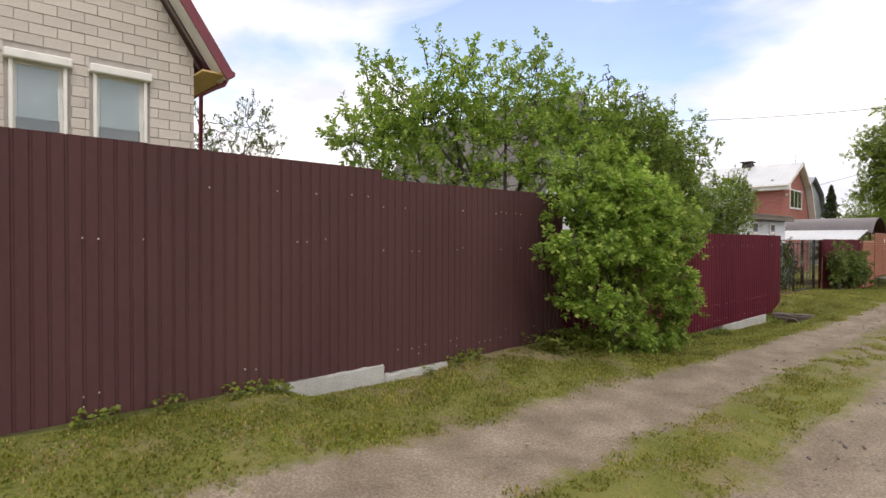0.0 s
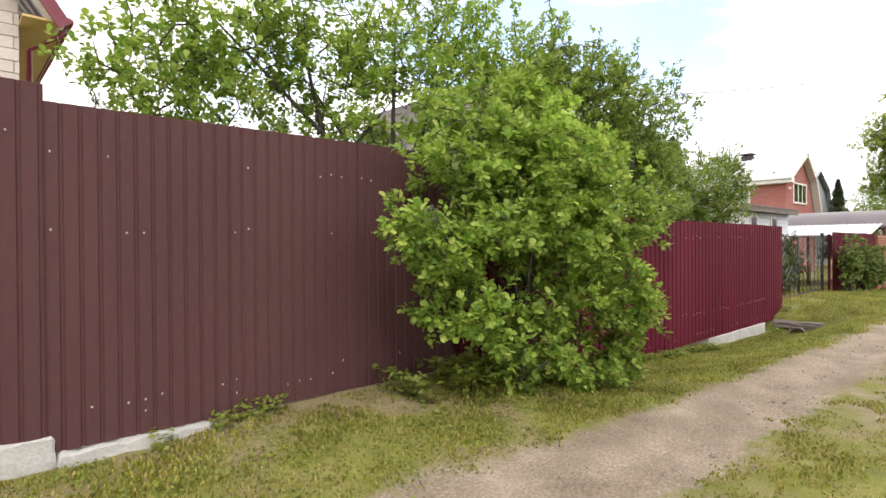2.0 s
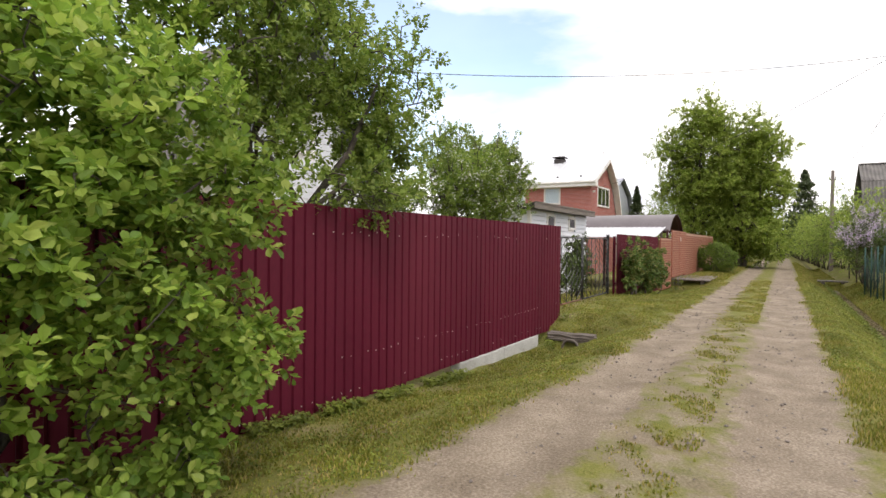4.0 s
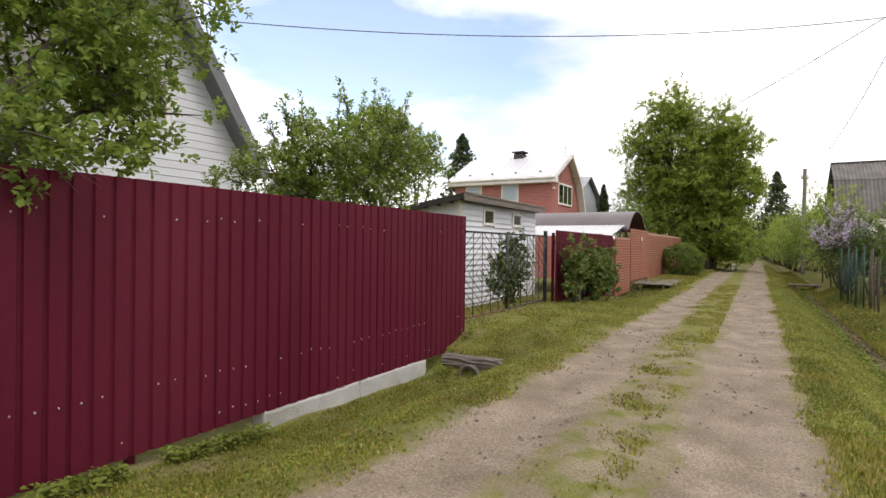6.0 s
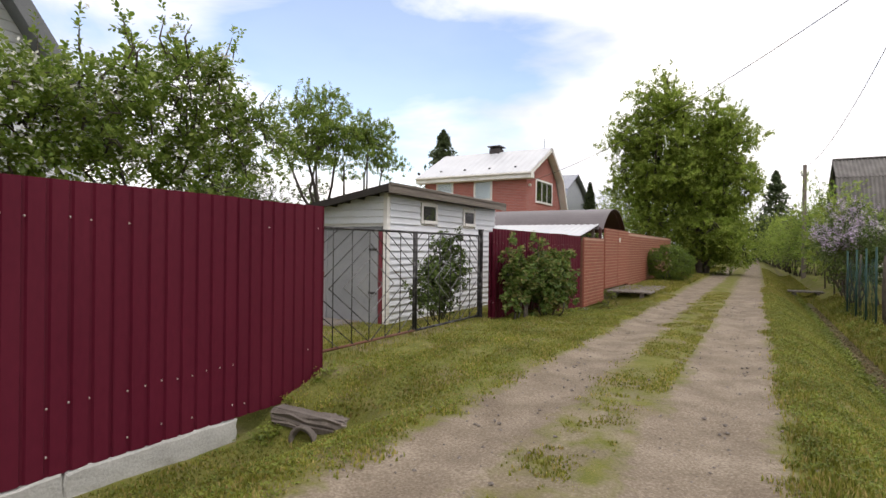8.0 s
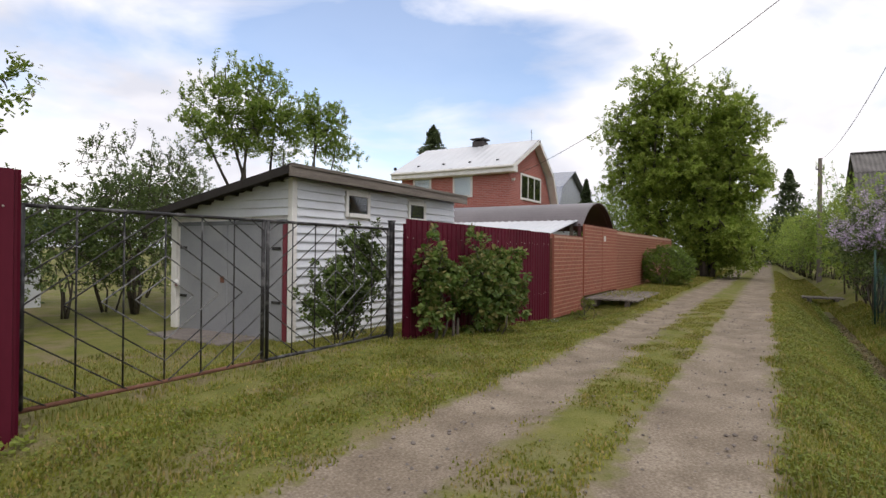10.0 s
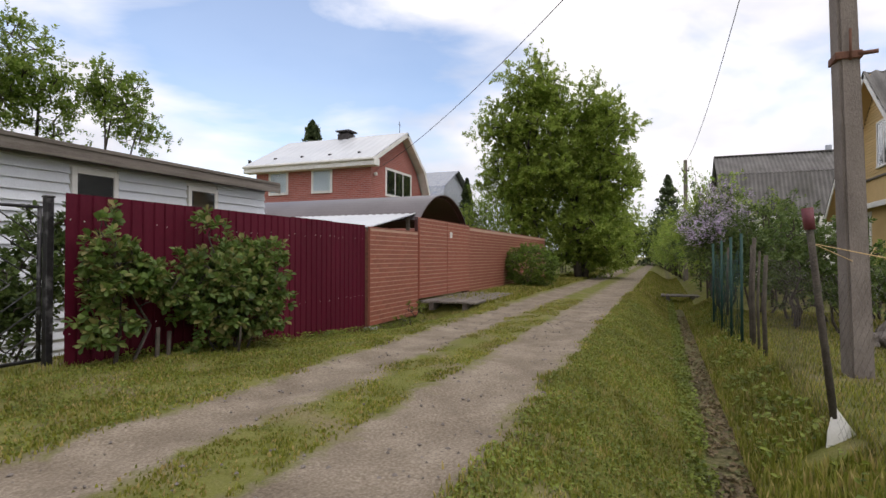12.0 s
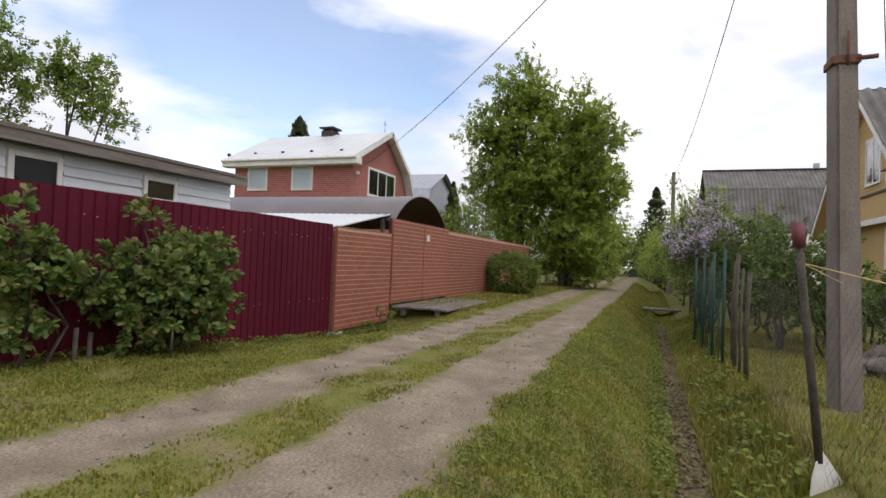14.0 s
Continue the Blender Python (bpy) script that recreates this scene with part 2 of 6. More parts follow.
def glass_material():
    m, n, l, b = nodes_of("window_glass")
    b.inputs["Base Color"].default_value = (0.9, 0.95, 0.95, 1)
    b.inputs["Roughness"].default_value = 0.02
    b.inputs["Transmission Weight"].default_value = 1.0
    b.inputs["IOR"].default_value = 1.5
    return m


TRACK_L, TRACK_R = (2.31, 0.41), (0.83, 0.46)
MAT = {
    "ground": road_material(),
    "brown_sheet": surface("brown_sheet", (0.070, 0.032, 0.033), (0.090, 0.042, 0.042), 1.2, 30, 0.6, 0.0, 0.05, (0.11, 0.06, 0.05), 0.25, (1, 1, 0.35), 0.05, 0.15),
    "red_sheet": surface("red_sheet", (0.077, 0.0060, 0.0175), (0.102, 0.0090, 0.0230), 1.2, 30, 0.55, 0.0, 0.05, (0.16, 0.03, 0.045), 0.2, (1, 1, 0.35), 0.05, 0.15),
    "screw": surface("screw", (0.45, 0.40, 0.38), (0.6, 0.55, 0.5), 30, 90, 0.4, 0.5, 0),
    "concrete": surface("concrete", (0.32, 0.32, 0.30), (0.50, 0.50, 0.475), 3, 45, 0.9, 0, 0.6, (0.15, 0.145, 0.11), 0.6),
    "pole_concrete": surface("pole_concrete", (0.15, 0.125, 0.11), (0.26, 0.225, 0.20), 5, 70, 0.95, 0, 0.8, (0.10, 0.085, 0.07), 0.5, (1, 1, 0.5)),
    "black_iron": surface("black_iron", (0.012, 0.012, 0.014), (0.035, 0.033, 0.034), 14, 80, 0.55, 0.3, 0.2, (0.30, 0.30, 0.30), 0.5),
    "worn_paint": surface("worn_paint", (0.015, 0.015, 0.015), (0.26, 0.26, 0.26), 26, 90, 0.6, 0.0, 0.2),
    "rust": surface("rust", (0.09, 0.035, 0.02), (0.20, 0.09, 0.055), 14, 80, 0.8, 0.0, 0.3),
    "white_siding": surface("white_siding", (0.62, 0.65, 0.69), (0.75, 0.78, 0.82), 1.5, 40, 0.5, 0, 0.08, (0.5, 0.49, 0.45), 0.25, (1, 1, 1), 0.03),
    "white_paint": surface("white_paint", (0.70, 0.69, 0.66), (0.84, 0.83, 0.80), 4, 60, 0.55, 0, 0.1, (0.5, 0.47, 0.42), 0.3),
    "grey_door": surface("grey_door", (0.25, 0.26, 0.28), (0.34, 0.35, 0.37), 2, 40, 0.5, 0.2, 0.1, (0.42, 0.42, 0.42), 0.4),
    "old_wood": surface("old_wood", (0.10, 0.085, 0.072), (0.25, 0.22, 0.19), 3, 40, 0.95, 0, 0.6, (0.06, 0.05, 0.042), 0.6, (0.4, 6, 6), 0.12),
    "plank_wood": surface("plank_wood", (0.22, 0.19, 0.16), (0.42, 0.38, 0.33), 3, 40, 0.95, 0, 0.6, (0.12, 0.10, 0.08), 0.5, (6, 0.4, 6), 0.15),
    "dark_roof": surface("dark_roof", (0.03, 0.028, 0.026), (0.055, 0.05, 0.046), 4, 50, 0.95, 0, 0.4, spec=0.08),
    "white_roof": surface("white_roof", (0.48, 0.50, 0.53), (0.62, 0.64, 0.66), 0.8, 20, 0.35, 0.0, 0.05, (0.5, 0.5, 0.5), 0.2),
    "dark_window": surface("dark_window", (0.01, 0.01, 0.012), (0.02, 0.02, 0.022), 4, 40, 0.08, 0, 0),
    "glass": glass_material(),
    "curtain": surface("curtain", (0.60, 0.68, 0.74), (0.75, 0.80, 0.84), 3, 50, 0.9, 0, 0.1),
    # near-black flat colour stands for the unlit interior behind window panes
    "interior_shade": surface("interior_shade", (0.012, 0.013, 0.015), (0.025, 0.026, 0.028), 2, 20, 0.9, 0, 0),
    "fence_brick": surface("fence_brick", (0.235, 0.072, 0.045), (0.33, 0.112, 0.072), 6, 50, 0.5, 0, 0.1, (0.22, 0.07, 0.05), 0.3, (1, 1, 1), 0.12),
    "fence_mortar": surface("fence_mortar", (0.46, 0.30, 0.22), (0.58, 0.41, 0.31), 6, 50, 0.6, 0, 0.1),
    "house_brick": brick_wall_material("house_brick", (0.30, 0.075, 0.06), (0.42, 0.12, 0.095), (0.40, 0.24, 0.21), 0.25, 0.077),
    "pale_brick": surface("pale_brick", (0.50, 0.45, 0.41), (0.66, 0.61, 0.56), 2, 40, 0.9, 0, 0.4, (0.42, 0.36, 0.32), 0.4, (1, 1, 1), 0.09),
    "pale_mortar": surface("pale_mortar", (0.36, 0.33, 0.30), (0.46, 0.42, 0.39), 6, 60, 0.95, 0, 0.4),
    "maroon_trim": surface("maroon_trim", (0.14, 0.02, 0.035), (0.20, 0.035, 0.05), 3, 40, 0.4, 0, 0.05),
    "grey_trim": surface("grey_trim", (0.11, 0.12, 0.13), (0.17, 0.18, 0.19), 3, 40, 0.5, 0, 0.05),
    "slate": surface("slate", (0.10, 0.095, 0.09), (0.21, 0.20, 0.19), 1.5, 40, 0.95, 0, 0.5, (0.07, 0.07, 0.055), 0.6),
    "yellow_wall": surface("yellow_wall", (0.47, 0.32, 0.135), (0.60, 0.42, 0.20), 1.2, 30, 0.8, 0, 0.15, (0.42, 0.27, 0.10), 0.3),
    "yellow_board": surface("yellow_board", (0.49, 0.335, 0.14), (0.61, 0.43, 0.20), 1.2, 30, 0.7, 0, 0.15, None, 0, (1, 1, 1), 0.05),
    "arch_metal": surface("arch_metal", (0.10, 0.085, 0.09), (0.17, 0.15, 0.155), 1.0, 25, 0.4, 0.3, 0.05),
    "arch_inside": surface("arch_inside", (0.05, 0.015, 0.015), (0.09, 0.03, 0.03), 1.0, 25, 0.6, 0.0, 0.05),
    "bark": surface("bark", (0.04, 0.033, 0.027), (0.12, 0.10, 0.08), 9, 60, 0.95, 0, 0.8, (0.05, 0.06, 0.035), 0.4),
    "hazel_leaf": foliage("hazel_leaf", (0.13, 0.235, 0.035), (0.27, 0.40, 0.06), 0.5, (0.40, 0.48, 0.11)),
    "apple_leaf": foliage("apple_leaf", (0.11, 0.185, 0.03), (0.22, 0.31, 0.052), 0.5, (0.31, 0.38, 0.10)),
    "tree_leaf": foliage("tree_leaf", (0.17, 0.245, 0.042), (0.29, 0.38, 0.068), 0.55, (0.37, 0.43, 0.10)),
    "dark_leaf": foliage("dark_leaf", (0.05, 0.085, 0.022), (0.11, 0.16, 0.04), 0.42, (0.16, 0.21, 0.065)),
    "blossom_leaf": foliage("blossom_leaf", (0.05, 0.095, 0.03), (0.12, 0.18, 0.05), 0.3, (0.55, 0.55, 0.45)),
    "vine_leaf": foliage("vine_leaf", (0.06, 0.105, 0.022), (0.14, 0.21, 0.045), 0.38, (0.25, 0.22, 0.08)),
    "bush_leaf": foliage("bush_leaf", (0.09, 0.15, 0.025), (0.18, 0.26, 0.045), 0.4),
    "conifer": foliage("conifer", (0.05, 0.075, 0.035), (0.11, 0.145, 0.065), 0.35),
    "lilac": foliage("lilac", (0.42, 0.32, 0.50), (0.60, 0.50, 0.66), 0.35, (0.70, 0.62, 0.74)),
    "white_flower": foliage("white_flower", (0.60, 0.60, 0.54), (0.78, 0.78, 0.72), 0.3),
    "grass_blade": foliage("grass_blade", (0.128, 0.153, 0.02), (0.268, 0.274, 0.044), 0.4, (0.42, 0.32, 0.13)),
    "weed_leaf": foliage("weed_leaf", (0.092, 0.132, 0.018), (0.195, 0.235, 0.036), 0.35),
    "dead_leaf": foliage("dead_leaf", (0.10, 0.07, 0.035), (0.22, 0.16, 0.08), 0.2, (0.14, 0.16, 0.05)),
    "green_net": surface("green_net", (0.008, 0.04, 0.033), (0.015, 0.065, 0.052), 4, 40, 0.7, 0, 0.1),
    "galvanised": surface("galvanised", (0.28, 0.30, 0.34), (0.42, 0.44, 0.48), 8, 60, 0.4, 0.6, 0.1, (0.12, 0.17, 0.32), 0.4),
    "wire": surface("wire", (0.03, 0.03, 0.03), (0.06, 0.06, 0.06), 8, 60, 0.6, 0.2, 0),
    "mesh_wire": surface("mesh_wire", (0.07, 0.06, 0.055), (0.15, 0.13, 0.12), 8, 60, 0.5, 0.5, 0),
    "stone": surface("stone", (0.11, 0.095, 0.085), (0.25, 0.215, 0.19), 5, 50, 0.9, 0, 0.6, (0.12, 0.11, 0.10), 0.4),
    # near-black colour imitating the shade inside the culvert pipe
    "pipe_shade": surface("pipe_shade", (0.03, 0.025, 0.018), (0.07, 0.055, 0.04), 8, 60, 0.95, 0, 0.6),
    "chimney": surface("chimney", (0.03, 0.028, 0.028), (0.08, 0.07, 0.07), 8, 60, 0.9, 0, 0.4),
    "blue_barrel": surface("blue_barrel", (0.03, 0.045, 0.085), (0.045, 0.065, 0.12), 4, 40, 0.5, 0, 0.1),
    "green_roof": surface("green_roof", (0.03, 0.10, 0.08), (0.05, 0.14, 0.11), 4, 40, 0.5, 0, 0.1),
    "rubber": surface("rubber", (0.10, 0.02, 0.03), (0.16, 0.04, 0.05), 8, 60, 0.6, 0, 0.2),
}


# ---- mesh helpers ----
def quick(name, verts, faces, mat, parent=None, label="", smooth=False):
    """One mesh object from arrays of corners and of equal-sided faces, or of a list of faces."""
    me = bpy.data.meshes.new(name)
    if isinstance(faces, np.ndarray):
        k, v = faces.shape[1], np.asarray(verts, dtype=np.float32)
        me.vertices.add(len(v))
        me.vertices.foreach_set("co", v.ravel())
        me.loops.add(faces.size)
        me.loops.foreach_set("vertex_index", faces.astype(np.int32).ravel())
        me.polygons.add(len(faces))
        me.polygons.foreach_set("loop_start", np.arange(0, faces.size, k, dtype=np.int32))
        me.update(calc_edges=True)
    else:
        me.from_pydata([tuple(p) for p in verts], [], faces)
    me.materials.append(mat)
    me.shade_smooth() if smooth else me.shade_flat()
    ob = new(name, me)
    if parent:
        ob.parent = parent
    if label:
        ob["label"] = label
    return ob


def part(name, bm, mat, parent, label="", smooth=False):
    """One mesh object from a bmesh, under a thing or a part."""
    me = bpy.data.meshes.new(name)
    bm.to_mesh(me)
    bm.free()
    me.materials.append(mat)
    if smooth:
        me.shade_smooth()
    ob = new(name, me)
    if parent:
        ob.parent = parent
    if label:
        ob["label"] = label
    return ob


def thing(name, label, category, group="", kind=""):
    return tagged(new(name), label, category, group, kind)


def add_box(bm, lo, hi, bevel=0.0):
    """A box between two corners, its edges rounded by bevel."""
    size = [hi[i] - lo[i] for i in range(3)]
    mid = [(hi[i] + lo[i]) / 2 for i in range(3)]
    made = bmesh.ops.create_cube(bm, size=1.0, matrix=Matrix.LocRotScale(mid, None, size))
    if bevel:
        edges = list({e for v in made["verts"] for e in v.link_edges})
        bmesh.ops.bevel(bm, geom=edges, offset=bevel, segments=1, affect="EDGES", profile=0.7)
    return bm


def box(lo, hi, bevel=0.0):
    return add_box(bmesh.new(), lo, hi, bevel)


def tube_arrays(points, radii, sides=7):
    """Corners and faces of a tapered tube along points."""
    pts = [Vector(p) for p in points]
    verts, faces = [], []
    for i, p in enumerate(pts):
        d = (pts[min(i + 1, len(pts) - 1)] - pts[max(i - 1, 0)])
        d = d.normalized() if d.length > 1e-6 else Vector((0, 0, 1))
        a = d.cross(Vector((0.31, 0.17, 0.93)) if abs(d.z) < 0.9 else Vector((1, 0.1, 0))).normalized()
        c = d.cross(a)
        for k in range(sides):
            t = 2 * math.pi * k / sides
            verts.append(p + radii[i] * (math.cos(t) * a + math.sin(t) * c))
    for i in range(len(pts) - 1):
        for k in range(sides):
            j = (k + 1) % sides
            faces.append((i * sides + k, i * sides + j, (i + 1) * sides + j, (i + 1) * sides + k))
    n0 = (len(pts) - 1) * sides
    faces.append(tuple(range(sides - 1, -1, -1)))
    faces.append(tuple(range(n0, n0 + sides)))
    return verts, faces


def tube(name, points, radius, mat, parent=None, label="", sides=8):
    radii = radius if isinstance(radius, (list, tuple)) else [radius] * len(points)
    v, f = tube_arrays(points, radii, sides)
    return quick(name, v, f, mat, parent, label, smooth=sides > 5)


def tubes(name, runs, mat, parent=None, label="", sides=5):
    verts, faces = [], []
    for pts, radii in runs:
        v, f = tube_arrays(pts, radii, sides)
        o = len(verts)
        verts += v
        faces += [tuple(i + o for i in q) for q in f]
    return quick(name, verts, faces, mat, parent, label, smooth=True)


def prism(name, outline, axis, lo, hi, mat, parent=None, label=""):
    """A solid with an outline in the plane across axis ('x' or 'y'), from lo to hi along it."""
    def at(u, w, s):
        return (s, u, w) if axis == "x" else (u, s, w)
    k = len(outline)
    verts = [at(u, w, lo) for u, w in outline] + [at(u, w, hi) for u, w in outline]
    faces = [tuple(range(k)), tuple(range(2 * k - 1, k - 1, -1))]
    faces += [(i, i + k, (i + 1) % k + k, (i + 1) % k) for i in range(k)]
    ob = quick(name, verts, faces, mat, parent, label)
    bm = bmesh.new()
    bm.from_mesh(ob.data)
    bmesh.ops.recalc_face_normals(bm, faces=bm.faces)
    bm.to_mesh(ob.data)
    bm.free()
    return ob


# ---- ground ----
def smooth_step(a, b, v):
    t = np.clip((np.asarray(v, dtype=float) - a) / (b - a), 0, 1)
    return t * t * (3 - 2 * t)


def fence_foot(x):
    """Height of the ground along the street fences."""
    return np.interp(x, [-30, 2.1, 2.5, 3.9, 4.5, 6.5, 8, 10, 12.5, 15.4, 15.98, 16.14, 16.95, 21, 22.5, 25, 27.5, 29, 29.3, 29.9, 33, 36, 60],
                     [0.27, 0.27, 0.13, 0.10, 0.19, 0.19, -0.12, -0.24, -0.40, -0.46, -0.45, -0.20, 0.03, 0.05, 0.0, -0.2, -0.36, -0.40, -0.22, 0.02, 0.03, 0.05, 0.1])


def ground_z(x, y):
    x, y = np.asarray(x, dtype=float), np.asarray(y, dtype=float)
    foot = fence_foot(x)
    left = foot * smooth_step(2.75, 4.35, y)
    yard = foot + (np.where(x < 16, 0.0, -0.12) - foot) * smooth_step(4.9, 6.5, y)
    yard = yard + np.where((x > 17) & (x < 60), -0.22 * smooth_step(5.5, 7.2, y), 0.0)
    z = np.where(y > 4.9, yard, left)
    down = -0.54 * smooth_step(0.15, -0.92, y)
    up = 0.40 * smooth_step(-1.14, -2.1, y)
    z = np.where(y < 0.4, down + up, z)
    ruts = -0.035 * np.exp(-((y - TRACK_L[0]) / 0.26) ** 2) - 0.035 * np.exp(-((y - TRACK_R[0]) / 0.38) ** 2)
    pit = -0.16 * np.exp(-((x - 15.72) / 0.24) ** 2 - ((y - 4.2) / 0.26) ** 2)
    return z + ruts + pit


def ground_sheet():
    xs = np.concatenate([[-900, -400, -150, -60, -30], np.arange(-15, 34, 0.14), np.arange(34, 70, 0.6), [75, 85, 100, 130, 200, 400, 900, 2500]])
    ys = np.concatenate([[-2000, -700, -250, -90, -40, -20, -10, -6, -4, -3], np.arange(-2.6, 5.2, 0.09), np.arange(5.3, 9, 0.4), [10, 13, 18, 30, 60, 150, 500, 2000]])
    gx, gy = np.meshgrid(xs, ys, indexing="ij")
    gz = ground_z(gx, gy)
    near = (np.abs(gx) < 70) & (gy > -3) & (gy < 6)
    rough = np.array([noise.noise((a * 1.7, c * 2.6, 0)) * 0.028 + noise.noise((a * 6, c * 6, 5)) * 0.012 if q else 0.0
                      for a, c, q in zip(gx.ravel(), gy.ravel(), near.ravel())]).reshape(gx.shape)
    gz = gz + rough
    n0, n1 = gx.shape
    idx = np.arange(n0 * n1).reshape(n0, n1)
    faces = np.stack([idx[:-1, :-1], idx[1:, :-1], idx[1:, 1:], idx[:-1, 1:]], axis=-1).reshape(-1, 4)
    ob = quick("ground", np.stack([gx, gy, gz], axis=-1).reshape(-1, 3), faces, MAT["ground"], smooth=True)
    return tagged(ob, "gravel lane with two wheel tracks and grass verges", "ground", kind="structure")


ground_sheet()


# ---- plants ----
def leaves(centres, size, rng, fold=0.25, pairs=False, droop=0.0, along=None):
    """Corners and faces of one folded leaf at each centre. pairs: six-cornered leaves, for plants near the path.
    along: the way each leaf points, where it grows from a sprig."""
    n = len(centres)
    if along is None:
        d = rng.normal(size=(n, 3))
        d[:, 2] = d[:, 2] * 0.4 - droop
    else:
        d = along + rng.normal(size=(n, 3)) * 0.15
        d[:, 2] -= droop
    d /= np.linalg.norm(d, axis=1)[:, None]
    up = rng.normal(size=(n, 3)) * 0.35 + np.array([0, -0.2, 1.0])
    side = np.cross(d, up)
    side /= np.linalg.norm(side, axis=1)[:, None] + 1e-9
    up = np.cross(side, d)
    s = (size * rng.uniform(0.6, 1.25, n))[:, None]
    c = np.asarray(centres)
    if pairs:
        w = 0.34 * s
        v = np.stack([c - d * s * 0.5, c - d * s * 0.1 + side * w * 0.85 + up * s * fold * 0.5, c + d * s * 0.22 + side * w + up * s * fold * 0.4,
                      c + d * s * 0.5, c + d * s * 0.22 - side * w + up * s * fold * 0.4, c - d * s * 0.1 - side * w * 0.85 + up * s * fold * 0.5], axis=1)
        base = np.arange(n)[:, None] * 6
        f = np.concatenate([base + np.array([[0, 1, 2, 3]]), base + np.array([[0, 3, 4, 5]])])
        return v.reshape(-1, 3), f
    w = 0.32 * s
    v = np.stack([c - d * s * 0.5, c + side * w + up * s * fold * 0.4, c + d * s * 0.5, c - side * w + up * s * fold * 0.4], axis=1)
    base = np.arange(n)[:, None] * 4
    return v.reshape(-1, 3), np.concatenate([base + np.array([[0, 1, 2]]), base + np.array([[0, 2, 3]])])


def sprigs(roots, ways, length, per_sprig, leaf_size, rng):
    """Leaf centres and directions on short shoots: leaves wind round each shoot and crowd at its tip."""
    m = len(roots)
    t = np.tile(np.linspace(0.15, 1.0, per_sprig) ** 0.7, m)
    ang = np.tile(np.arange(per_sprig) * 2.4, m) + np.repeat(rng.uniform(0, 6.28, m), per_sprig)
    w = np.repeat(ways, per_sprig, axis=0)
    a = np.cross(w, np.array([0.3, 0.2, 1.0]))
    a /= np.linalg.norm(a, axis=1)[:, None] + 1e-9
    c = np.cross(w, a)
    radial = a * np.cos(ang)[:, None] + c * np.sin(ang)[:, None]
    lead = w * (0.35 + 0.5 * t)[:, None] + radial * 0.9
    lead /= np.linalg.norm(lead, axis=1)[:, None]
    ln = np.repeat(length * rng.uniform(0.7, 1.4, m), per_sprig)
    at = np.repeat(roots, per_sprig, axis=0) + w * (ln * t)[:, None] + lead * leaf_size * 0.5
    return at, lead


